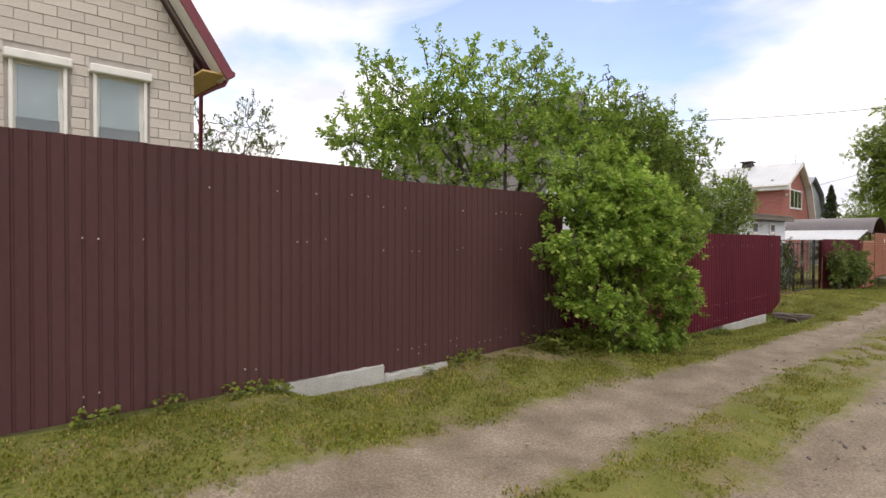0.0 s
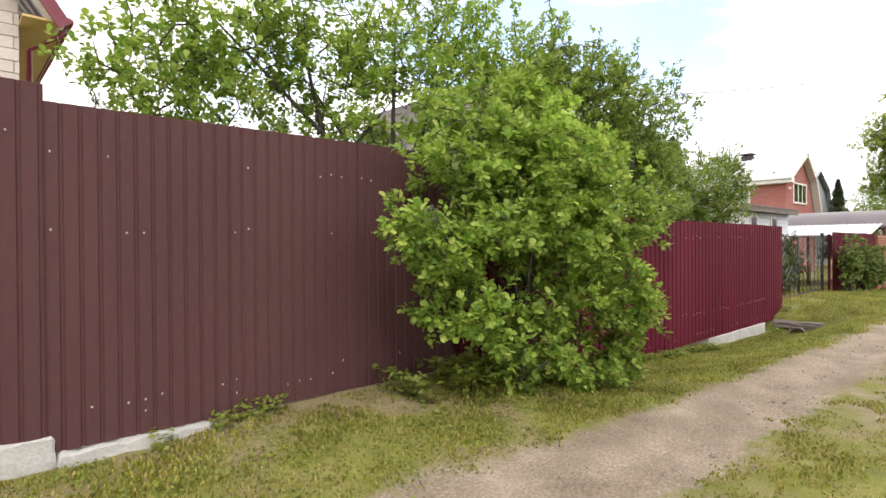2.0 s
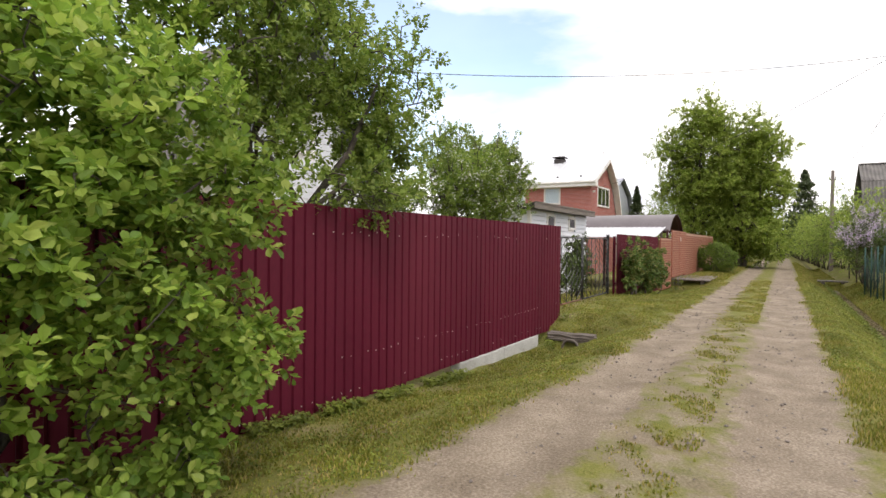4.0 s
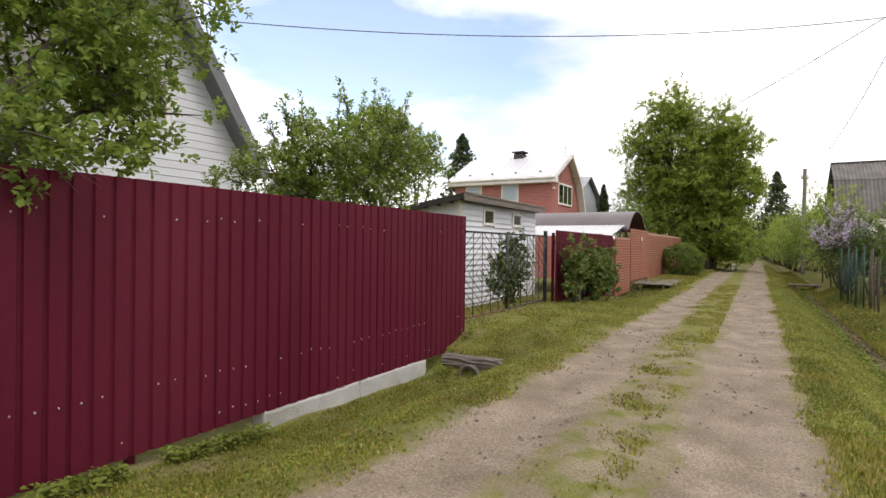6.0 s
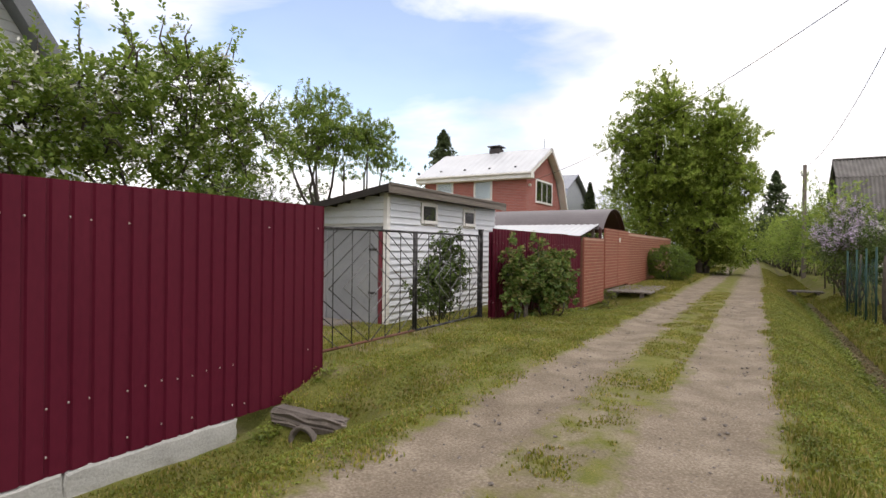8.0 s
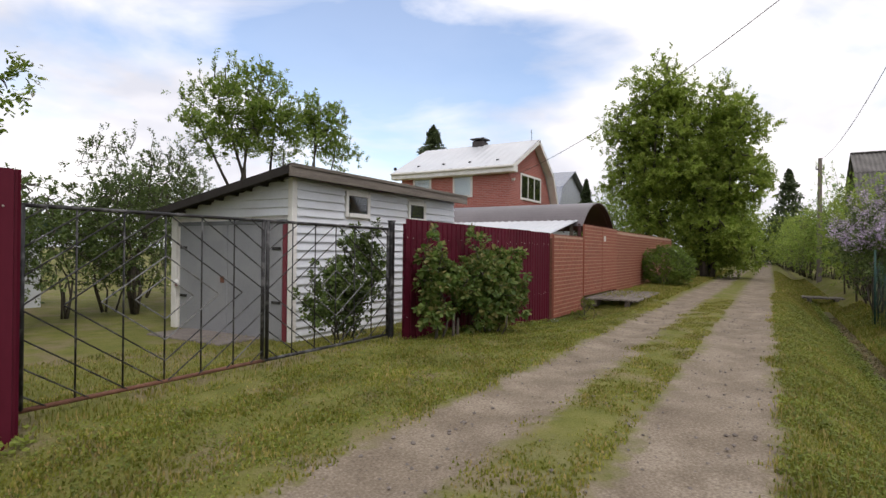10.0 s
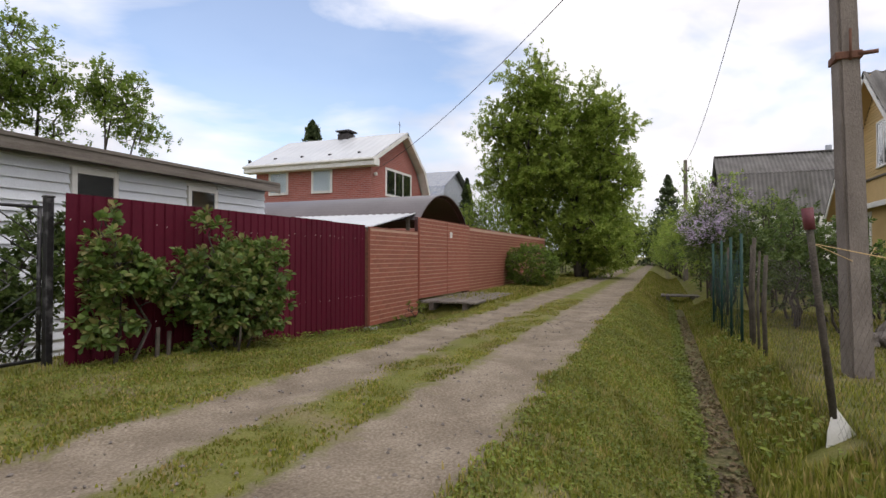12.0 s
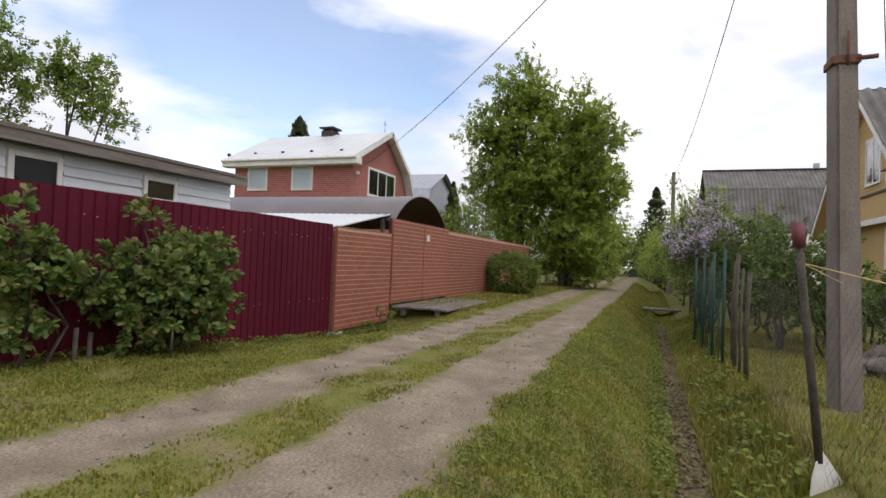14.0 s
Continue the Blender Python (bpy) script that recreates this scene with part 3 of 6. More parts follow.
def plant(name, label, category, base, crown, clumps, per_clump, clump_radius, leaf_size, mat, seed, trunk=0.1, stems=1,
          pairs=False, blossom=None, blossom_mat=None, bare=0.0, group="", hollow=0.35, shoots=0, droop=0.0, twig=0.006, head=0.022, petals=5, gaps=-0.16, lift=0.3,
          per_sprig=8):
    """A tree or shrub: tapered stems, limbs to each lobe of the crown, twigs to each clump, and leafy sprigs on the twigs.
    crown: lobes (x, y, z, rx, ry, rz) in the world. gaps: below this noise the crown stays open."""
    rng = np.random.default_rng(seed)
    root = thing(name, label, category, group)
    bx, by, bz = base
    lobes = np.array(crown, dtype=float)
    vol = (lobes[:, 3] * lobes[:, 4] * lobes[:, 5]) ** 0.8
    pick = rng.choice(len(lobes), clumps, p=vol / vol.sum())
    u = rng.normal(size=(clumps, 3))
    u /= np.linalg.norm(u, axis=1)[:, None]
    r = rng.uniform(hollow ** 3, 1.0, clumps) ** (1 / 3)
    r *= 1 + 0.12 * rng.normal(size=clumps)
    pts = lobes[pick, :3] + u * r[:, None] * lobes[pick, 3:]
    ok = pts[:, 2] > bz + 0.05
    pts, pick = pts[ok], pick[ok]
    reach = 1.5 / max(0.35, float(np.median(lobes[:, 3])))
    ok = np.array([noise.noise((q[0] * reach, q[1] * reach, q[2] * reach * 1.5 + seed)) > gaps for q in pts])
    pts, pick = pts[ok], pick[ok]
    runs = []
    centre = np.average(lobes[:, :3], axis=0, weights=vol)
    limb_ends = {}
    low = bz + (centre[2] - bz) * 0.45
    forks = []
    for s in range(stems):
        off = np.array([rng.normal() * 0.16, rng.normal() * 0.12, 0]) * (stems > 1) * (0.6 + 2.0 * trunk)
        fork = np.array([bx + (centre[0] - bx) * 0.35, by + (centre[1] - by) * 0.35, low]) + off * 2.5
        mid = np.array([bx, by, bz]) * 0.5 + fork * 0.5 + rng.normal(size=3) * 0.06 + off
        runs.append(([np.array([bx, by, bz - 0.15]) + off, mid, fork], [trunk, trunk * 0.82, trunk * 0.66]))
        forks.append(fork)
    for i, lb in enumerate(lobes):
        fork = forks[i % len(forks)]
        end = lb[:3] + np.array([0, 0, lb[5] * 0.3])
        m1 = fork * 0.55 + end * 0.45 + rng.normal(size=3) * 0.28 * lb[3]
        runs.append(([fork, m1, end], [trunk * 0.6, trunk * 0.4, max(trunk * 0.14, 0.008)]))
        limb_ends[i] = (fork, m1, end)
    # each clump grows from the nearest limb or from a clump nearer the limbs
    grown = []
    for f0, m1, e1 in limb_ends.values():
        for t in np.linspace(0.1, 1, 8):
            grown.append(f0 * (1 - t) ** 2 + 2 * m1 * t * (1 - t) + e1 * t * t)
    limb_pts = np.array(grown)
    gap = np.array([np.min(np.linalg.norm(limb_pts - p, axis=1)) for p in pts])
    nodes_at = np.zeros((len(limb_pts) + len(pts), 3))
    nodes_at[:len(limb_pts)] = limb_pts
    have = len(limb_pts)
    out = np.zeros_like(pts)
    for i in np.argsort(gap):
        p = pts[i]
        dist = np.linalg.norm(nodes_at[:have] - p, axis=1)
        s0 = nodes_at[np.argmin(dist)].copy()
        out[i] = (p - s0) / (np.linalg.norm(p - s0) + 1e-9)
        bend = s0 * 0.5 + p * 0.5 + rng.normal(size=3) * 0.12 * np.linalg.norm(p - s0) + np.array([0, 0, 0.02])
        runs.append(([s0, bend, p], [twig * 1.8, twig * 1.3, twig * 0.7]))
        nodes_at[have] = p
        have += 1
    # long upright shoots above the crown
    tips, tip_ways = [], []
    for _ in range(shoots):
        k = rng.integers(len(lobes))
        a = rng.uniform(0, 2 * math.pi)
        p0 = lobes[k, :3] + np.array([math.cos(a) * lobes[k, 3] * 0.6, math.sin(a) * lobes[k, 4] * 0.6, lobes[k, 5] * 0.6])
        p1 = p0 + np.array([math.cos(a) * 0.3, math.sin(a) * 0.3, 1.0]) * rng.uniform(0.3, 0.75) * lobes[k, 5]
        runs.append(([p0, (p0 + p1) / 2 + rng.normal(size=3) * 0.04, p1], [twig * 2, twig * 1.4, twig * 0.5]))
        way = (p1 - p0) / np.linalg.norm(p1 - p0)
        for q in np.linspace(0.1, 1, max(4, int(np.linalg.norm(p1 - p0) / (0.9 * clump_radius)))):
            tips.append(p0 * (1 - q) + p1 * q)
            tip_ways.append(way)
    tubes("trunk", runs, MAT["bark"], root, sides=5 if pairs else 4)
    if bare < 1:
        keep = rng.uniform(size=len(pts)) >= bare
        pts, out = pts[keep], out[keep]
        counts = np.maximum(1, rng.poisson(per_clump / per_sprig, len(pts)))
        at = np.repeat(pts, counts, axis=0)
        at = at + rng.normal(size=at.shape) * clump_radius * np.array([0.75, 0.75, 0.45])
        way = np.repeat(out, counts, axis=0) * 0.8 + rng.normal(size=at.shape) * 0.55 + np.array([0, 0, lift])
        if tips:
            at = np.concatenate([at, np.array(tips)])
            way = np.concatenate([way, np.array(tip_ways) * 0.8 + rng.normal(size=(len(tips), 3)) * 0.4])
        way /= np.linalg.norm(way, axis=1)[:, None]
        cen, lead = sprigs(at, way, clump_radius * 1.1, per_sprig, leaf_size, rng)
        v, f = leaves(cen, leaf_size, rng, pairs=pairs, droop=droop, along=lead)
        quick("crown", v, f, mat, root)
        if blossom:
            score = cen[:, 2] + 0.35 * (cen[:, 1] - by) - 0.2 * (cen[:, 0] - bx)
            outer = cen[score > np.quantile(score, 0.72 if petals > 9 else 0.0)]
            sel = outer[rng.choice(len(outer), blossom)] + rng.normal(size=(blossom, 3)) * 0.03 + np.array([0, -0.03, 0.03])
            rep = np.repeat(sel, petals, axis=0) + rng.normal(size=(blossom * petals, 3)) * head * np.array([1, 1, 1.5])
            v, f = leaves(rep, 0.045 if petals < 9 else 0.06, rng)
            quick("blossom", v, f, blossom_mat, root)
    return root


def blades(name, label, xy, height, mat, seed, width=0.006, lean=0.5):
    """Grass: one thin bent blade at each place."""
    rng = np.random.default_rng(seed)
    xy = np.asarray(xy)
    n = len(xy)
    z = ground_z(xy[:, 0], xy[:, 1]) - 0.01
    a = rng.uniform(0, 2 * math.pi, n)
    h = np.asarray(height) * rng.uniform(0.5, 1.3, n)
    w = width * rng.uniform(0.7, 1.4, n)
    d = np.stack([np.cos(a), np.sin(a), np.zeros(n)], axis=1)
    s = np.stack([-np.sin(a), np.cos(a), np.zeros(n)], axis=1)
    p = np.stack([xy[:, 0], xy[:, 1], z], axis=1)
    ln = (rng.uniform(0.1, 1.0, n) * lean * h)[:, None]
    up = np.array([0, 0, 1.0])
    v = np.stack([p - s * w[:, None], p + s * w[:, None], p + d * ln * 0.35 + up * (h * 0.6)[:, None] + s * (w * 0.7)[:, None],
                  p + d * ln * 0.35 + up * (h * 0.6)[:, None] - s * (w * 0.7)[:, None], p + d * ln + up * h[:, None]], axis=1)
    b = np.arange(n)[:, None] * 5
    f = np.concatenate([b + np.array([[0, 1, 2]]), b + np.array([[0, 2, 3]]), b + np.array([[3, 2, 4]])])
    return tagged(quick(name, v.reshape(-1, 3), f, mat), label, "grass", kind="stuff")


# ---- fences along the street ----
def profiled_sheet(x0, x1, y, zb0, zb1, zt0, zt1, pitch, depth, mat, parent):
    """One sheet of profiled metal standing in the street line: ribs, thickness, cut edges."""
    xs, ys = [], []
    k = max(1, round((x1 - x0) / pitch))
    p = (x1 - x0) / k
    for i in range(k):
        for f, d in ((0.0, 0), (0.72, 0), (0.79, 1), (0.93, 1)):
            xs.append(x0 + (i + f) * p)
            ys.append(y + d * depth)
    xs.append(x1)
    ys.append(y)
    xs, ys = np.array(xs), np.array(ys)
    t = (xs - x0) / (x1 - x0)
    zb, zt = zb0 + (zb1 - zb0) * t, zt0 + (zt1 - zt0) * t
    n = len(xs)
    v = np.concatenate([np.stack([xs, ys, zb], 1), np.stack([xs, ys, zt], 1), np.stack([xs, ys + 0.003, zb], 1), np.stack([xs, ys + 0.003, zt], 1)])
    i = np.arange(n - 1)
    f = np.concatenate([np.stack(q, 1) for q in ((i, i + 1, n + i + 1, n + i), (2 * n + i + 1, 2 * n + i, 3 * n + i, 3 * n + i + 1),
                                                 (n + i, n + i + 1, 3 * n + i + 1, 3 * n + i), (2 * n + i, 2 * n + i + 1, i + 1, i))])
    return quick("sheet", v, f, mat, parent)


def sheet_fence(label, x0, x1, y, bottom, top, pitch, depth, mat, rails, post_mat, wide=1.1, seed=1):
    """A street fence of profiled sheets on posts, with rows of bright screw heads."""
    rng = random.Random(seed)
    root = thing("metal_fence", label, "fence")
    count = max(1, round((x1 - x0) / wide))
    w = (x1 - x0) / count
    for i in range(count):
        a, b = x0 + i * w, x0 + (i + 1) * w
        jig = rng.uniform(-0.006, 0.006)
        profiled_sheet(a - 0.003, b + 0.003, y + (0.0025 if i % 2 else 0.0), bottom(a), bottom(b), top(a) + jig, top(b) + jig, pitch, depth, mat, root)
    x = x0 + 0.15
    while x < x1:
        g = float(fence_foot(x))
        part("post", box((x - 0.03, y + depth + 0.06, g - 0.3), (x + 0.03, y + depth + 0.12, top(x) - 0.06), 0.004), post_mat, root)
        x += 2.4
    for r in rails:
        part("rail", box((x0 + 0.03, y + depth + 0.012, (top(x0) - r) - 0.02), (x1 - 0.03, y + depth + 0.055, (top(x0) - r) + 0.02), 0.003), post_mat, root)
    bm = bmesh.new()
    k = round((x1 - x0) / pitch)
    for r in rails:
        for i in range(k):
            if rng.random() < (0.8 if pitch < 0.12 else 0.45):
                continue
            sx = x0 + (i + 0.3) * (x1 - x0) / k
            sz = top(sx) - r + rng.uniform(-0.018, 0.018)
            bmesh.ops.create_cone(bm, cap_ends=True, segments=6, radius1=0.009, radius2=0.006, depth=0.006,
                                  matrix=pose(sx, y - 0.004, sz, 90, 0, rng.uniform(0, 60)))
    s = part("screws", bm, MAT["screw"], root, "small bright screw heads")
    s["kind"] = "stuff"
    return root


FENCE_Y = 4.69
sheet_fence("dark brown profiled metal sheet fence", -7.8, 3.36, FENCE_Y - 0.012, lambda x: 0.30, lambda x: 2.36, 0.1, 0.010, MAT["brown_sheet"], (0.30, 0.75, 1.88, 1.97), MAT["brown_sheet"], seed=3)
sheet_fence("dark brown profiled metal sheet fence, a step lower", 3.364, 6.62, FENCE_Y, lambda x: 0.20, lambda x: 2.26 + 0.006 * (x - 3.36), 0.1, 0.010, MAT["brown_sheet"], (0.30, 0.75, 1.83, 1.92), MAT["brown_sheet"], seed=5)
sheet_fence("dark red profiled metal sheet fence on a concrete strip", 6.615, 16.74, FENCE_Y + 0.008, lambda x: -0.25, lambda x: 1.78, 0.1375, 0.020, MAT["red_sheet"], (0.27, 1.55, 1.90), MAT["red_sheet"], seed=7)
sheet_fence("dark red profiled metal sheet fence beside the iron gate", 21.25, 26.93, FENCE_Y + 0.05, lambda x: -0.02 if x < 22.5 else -0.02 - 0.075 * (x - 22.5), lambda x: 1.70, 0.1375, 0.020, MAT["red_sheet"], (0.27, 1.35), MAT["red_sheet"], seed=9)


def concrete_strip(x0, x1, y0, y1, zt, depth, seed):
    """A cast footing with an uneven, broken top edge."""
    rng = random.Random(seed)
    bm = box((x0, y0, zt - depth), (x1, y1, zt), 0.012)
    bmesh.ops.subdivide_edges(bm, edges=[e for e in bm.edges if e.calc_length() > 0.4], cuts=9, use_grid_fill=True)
    for v in bm.verts:
        v.co += Vector((rng.uniform(-0.01, 0.01), rng.uniform(-0.003, 0.003), rng.uniform(-0.016, 0.01)))
    return tagged(part("concrete_footing", bm, MAT["concrete"], None), "pale cracked concrete footing under the fence", "footing")


concrete_strip(2.1, 3.4, 4.665, 4.90, 0.30, 0.7, 2)
concrete_strip(3.41, 4.3, 4.64, 4.88, 0.195, 0.6, 4)
concrete_strip(12.75, 14.15, 4.685, 4.85, -0.255, 0.6, 6)
concrete_strip(14.16, 15.6, 4.688, 4.85, -0.252, 0.6, 8)
concrete_strip(8.7, 9.2, 4.687, 4.85, -0.255, 0.5, 10)


# ---- iron gate ----
def clip_line(p, q, lo, hi):
    """The stretch of p-q inside the rectangle lo-hi, or None."""
    t0, t1 = 0.0, 1.0
    for i in range(2):
        d = q[i] - p[i]
        if abs(d) < 1e-9:
            if not lo[i] <= p[i] <= hi[i]:
                return None
            continue
        a, b = (lo[i] - p[i]) / d, (hi[i] - p[i]) / d
        t0, t1 = max(t0, min(a, b)), min(t1, max(a, b))
    if t1 - t0 < 0.02:
        return None
    return [(p[0] + (q[0] - p[0]) * t, p[1] + (q[1] - p[1]) * t) for t in (t0, t1)]


def gate_leaf(x0, x1, y, z0, z1, label):
    root = thing("iron_gate", label, "gate", "leaves of the driveway gate")
    tube("gate_frame", [(x0, y, z0), (x0, y, z1)], 0.02, MAT["black_iron"], root)
    tube("gate_frame", [(x1, y, z0), (x1, y, z1)], 0.02, MAT["black_iron"], root)
    tube("gate_frame", [(x0 - 0.02, y, z1), (x1 + 0.02, y, z1)], 0.016, MAT["black_iron"], root)
    tube("gate_frame", [(x0 - 0.02, y, z0), (x1 + 0.02, y, z0)], 0.018, MAT["rust"] if x0 < 18 else MAT["black_iron"], root, "rusty lower rail" if x0 < 18 else "")
    for i in range(1, 6):
        x = x0 + (x1 - x0) * i / 6
        tube("bar", [(x, y, z0), (x, y, z1)], 0.0075, MAT["black_iron"], root, sides=6)
    cx, cz, hw, hh = (x0 + x1) / 2, (z0 + z1) / 2, (x1 - x0) / 2, (z1 - z0) / 2
    for k in (0.25, 0.5, 0.75, 1.02, 1.3, 1.58, 1.85):
        w, h = hw * k, hh * k
        corner = [(cx, cz + h), (cx + w, cz), (cx, cz - h), (cx - w, cz)]
        for i in range(4):
            got = clip_line(corner[i], corner[(i + 1) % 4], (x0, z0), (x1, z1))
            if got:
                (a, b), (c, d) = got
                tube("diagonal_bar", [(a, y - 0.012, b), (c, y - 0.012, d)], 0.0065, MAT["worn_paint"] if k < 0.6 else MAT["black_iron"], root, sides=5)
    return root


GATE_Y = 4.98
gate_leaf(16.86, 19.0, GATE_Y, 0.10, 1.56, "black iron gate leaf with diamond bars and peeling paint")
gate_leaf(19.06, 21.16, GATE_Y, 0.10, 1.56, "black iron gate leaf with diamond bars, shut")
for gx in (16.80, 21.24):
    gp = thing("gate_post", "black square steel gate post", "post", "posts of the driveway gate")
    part("post", box((gx - 0.035, GATE_Y - 0.035, -0.4), (gx + 0.035, GATE_Y + 0.035, 1.66), 0.006), MAT["black_iron"], gp)
    part("cap", box((gx - 0.042, GATE_Y - 0.042, 1.66), (gx + 0.042, GATE_Y + 0.042, 1.68), 0.004), MAT["black_iron"], gp)


# ---- windows ----
def window_y(x0, x1, z0, z1, y, parent, frame_mat, panes=2, inner="curtain", band=0.09, facing=-1):
    """A window in a wall that faces along y: surround, sash, panes and a curtain or flat interior panel behind."""
    win = new("window")
    win.parent = parent
    f = facing
    def slab(name, a, b, m, lab=""):
        lo = [min(a[i], b[i]) for i in range(3)]
        hi = [max(a[i], b[i]) for i in range(3)]
        part(name, box(lo, hi, 0.004), m, win, lab)
    yo, yi = y + f * 0.03, y - f * 0.10
    slab("frame", (x0 - band, yo, z0 - band), (x0, yi, z1 + band), frame_mat)
    slab("frame", (x1, yo, z0 - band), (x1 + band, yi, z1 + band), frame_mat)
    slab("frame", (x0, yo, z1), (x1, yi, z1 + band), frame_mat)
    slab("sill", (x0, yo + f * 0.03, z0 - band), (x1, yi, z0), frame_mat)
    for i in range(1, panes):
        x = x0 + (x1 - x0) * i / panes
        slab("mullion", (x - 0.03, y + f * 0.026, z0), (x + 0.03, yi, z1), frame_mat)
    for i in range(panes):
        a, b = x0 + (x1 - x0) * i / panes + 0.03, x0 + (x1 - x0) * (i + 1) / panes - 0.03
        slab("pane", (a, y + f * 0.018, z0), (b, y + f * 0.012, z1), MAT["glass"])
    if inner == "blind":
        zm = z0 + (z1 - z0) * 0.42
        slab("blind", (x0, y + f * 0.009, zm), (x1, y + f * 0.003, z1), MAT["curtain"], "pale blue blind")
        # flat grey stands for the dim, reflecting lower part of the glass
        slab("interior_panel", (x0, y + f * 0.007, z0), (x1, y + f * 0.001, zm), MAT["grey_door"])
        return win
    # the interior is one thin panel, its darkness put into the colour
    slab("curtain" if inner == "curtain" else "interior_panel", (x0, y + f * 0.008, z0), (x1, y + f * 0.002, z1), MAT[inner])
    return win


def window_x(y0, y1, z0, z1, x, parent, frame_mat, panes=1, inner="interior_shade", band=0.1):
    """The same for a wall that faces towards -x."""
    win = new("window")
    win.parent = parent
    def slab(name, lo, hi, m):
        part(name, box(lo, hi, 0.004), m, win)
    slab("frame", (x - 0.03, y0 - band, z0 - band), (x + 0.10, y0, z1 + band), frame_mat)
    slab("frame", (x - 0.03, y1, z0 - band), (x + 0.10, y1 + band, z1 + band), frame_mat)
    slab("frame", (x - 0.03, y0, z1), (x + 0.10, y1, z1 + band), frame_mat)
    slab("sill", (x - 0.06, y0, z0 - band), (x + 0.10, y1, z0), frame_mat)
    for i in range(1, panes):
        q = y0 + (y1 - y0) * i / panes
        slab("mullion", (x - 0.026, q - 0.03, z0), (x + 0.10, q + 0.03, z1), frame_mat)
    slab("pane", (x - 0.018, y0, z0), (x - 0.012, y1, z1), MAT["glass"])
    # a thin panel carries the interior's darkness as colour
    slab("curtain" if inner == "curtain" else "interior_panel", (x - 0.008, y0, z0), (x - 0.002, y1, z1), MAT[inner])
    return win


# ---- white shed ----
def shed():
    x0, x1, y0, y1 = 21.8, 27.35, 7.5, 10.9
    zb, zf, zk = -0.40, 2.52, 1.95
    root = thing("shed", "white clapboard shed with grey metal doors and a sloping roof", "shed")
    prism("wall", [(y0 + 0.03, zb), (y1, zb), (y1, zk), (y0 + 0.03, zf)], "x", x0 + 0.03, x1, MAT["white_paint"], root)
    pitch = 0.15
    holes = [(23.22, 23.80, 1.98, 2.32), (25.34, 25.90, 2.0, 2.30)]
    rows = int((zf - zb) / pitch) + 1
    for i in range(rows):
        a, b = zb + i * pitch, min(zb + (i + 1) * pitch, zf)
        if b - a < 0.03:
            continue
        # front boards
        spans = [(x0 + 0.09, x1)]
        for hx0, hx1, hz0, hz1 in holes:
            if b > hz0 - 0.1 and a < hz1 + 0.1:
                spans = [s for p, q in spans for s in (((p, hx0 - 0.1), (hx1 + 0.1, q)) if p < hx0 < q else ((p, q),))]
        for p, q in spans:
            prism("board", [(y0 - 0.028, a), (y0 + 0.029, a), (y0 + 0.029, b), (y0 + 0.014, b), (y0 - 0.024, a + 0.02)], "x", p, q, MAT["white_siding"], root)
        # gable boards above the doors and beside them
        def roof_at(y):
            return zf + (zk - zf) * (y - y0) / (y1 - y0)
        lim = y0 + (zf - a - 0.02) / (zf - zk) * (y1 - y0)
        yb = min(y1, lim)
        if a > 1.72:
            if yb > y0 + 0.2:
                prism("board", [(x0 - 0.026, a), (x0 + 0.029, a), (x0 + 0.029, b), (x0 + 0.014, b), (x0 - 0.022, a + 0.02)], "y", y0 + 0.09, yb, MAT["white_siding"], root)
    # corner strips
    for cy in ((y0 - 0.02, y0 + 0.09),):
        part("corner_strip", box((x0 - 0.025, cy[0], zb), (x0 + 0.09, cy[1], zf - 0.02), 0.006), MAT["white_paint"], root, "white corner strip")
    part("corner_strip", box((x0 - 0.025, y1 - 0.14, zb), (x0 + 0.05, y1 + 0.02, zk), 0.006), MAT["white_paint"], root)
    # doors
    for a, b in ((7.72, 9.16), (9.18, 10.62)):
        d = part("door", box((x0 - 0.03, a, zb + 0.06), (x0 + 0.025, b, 1.70), 0.008), MAT["grey_door"], root, "dull grey sheet metal door")
        for z in (0.3, 1.25):
            part("hinge", box((x0 - 0.045, a + 0.02 if a < 8 else b - 0.24, z), (x0 - 0.03, a + 0.24 if a < 8 else b - 0.02, z + 0.05), 0.003), MAT["black_iron"], d)
    part("handle", box((x0 - 0.06, 9.24, 0.62), (x0 - 0.03, 9.34, 0.74), 0.01), MAT["rust"], root, "rusty hasp")
    part("jamb", box((x0 - 0.035, 7.62, zb), (x0 + 0.02, 7.70, 1.74), 0.006), MAT["maroon_trim"], root, "red-brown door jamb")
    part("lintel", box((x0 - 0.04, 7.62, 1.70), (x0 + 0.02, 10.68, 1.78), 0.006), MAT["grey_trim"], root)
    sign = tube("warning_sign", [(x0 - 0.034, 10.72, 0.55), (x0 - 0.040, 10.72, 0.55)], 0.09, MAT["white_paint"], root, "small round white sign with a red mark", sides=18)
    part("red_mark", box((x0 - 0.043, 10.68, 0.50), (x0 - 0.040, 10.76, 0.54), 0.001), MAT["maroon_trim"], sign)
    part("threshold", box((x0 - 0.9, 8.2, zb - 0.05), (x0 - 0.02, 10.3, zb + 0.09), 0.02), MAT["stone"], root, "worn concrete ramp")
    # roof: boards of the fascia, felt on top, dark soffit
    ov, so = 0.28, 0.35
    k = (zk - zf) / (y1 - y0)
    ya, yb = y0 - ov, y1 + 0.35
    za, zc = zf + k * (ya - y0), zf + k * (yb - y0)
    prism("roof_deck", [(ya, za + 0.02), (yb, zc + 0.02), (yb, zc + 0.10), (ya, za + 0.10)], "x", x0 - so, x1 + 0.15, MAT["dark_roof"], root, "black roofing felt")
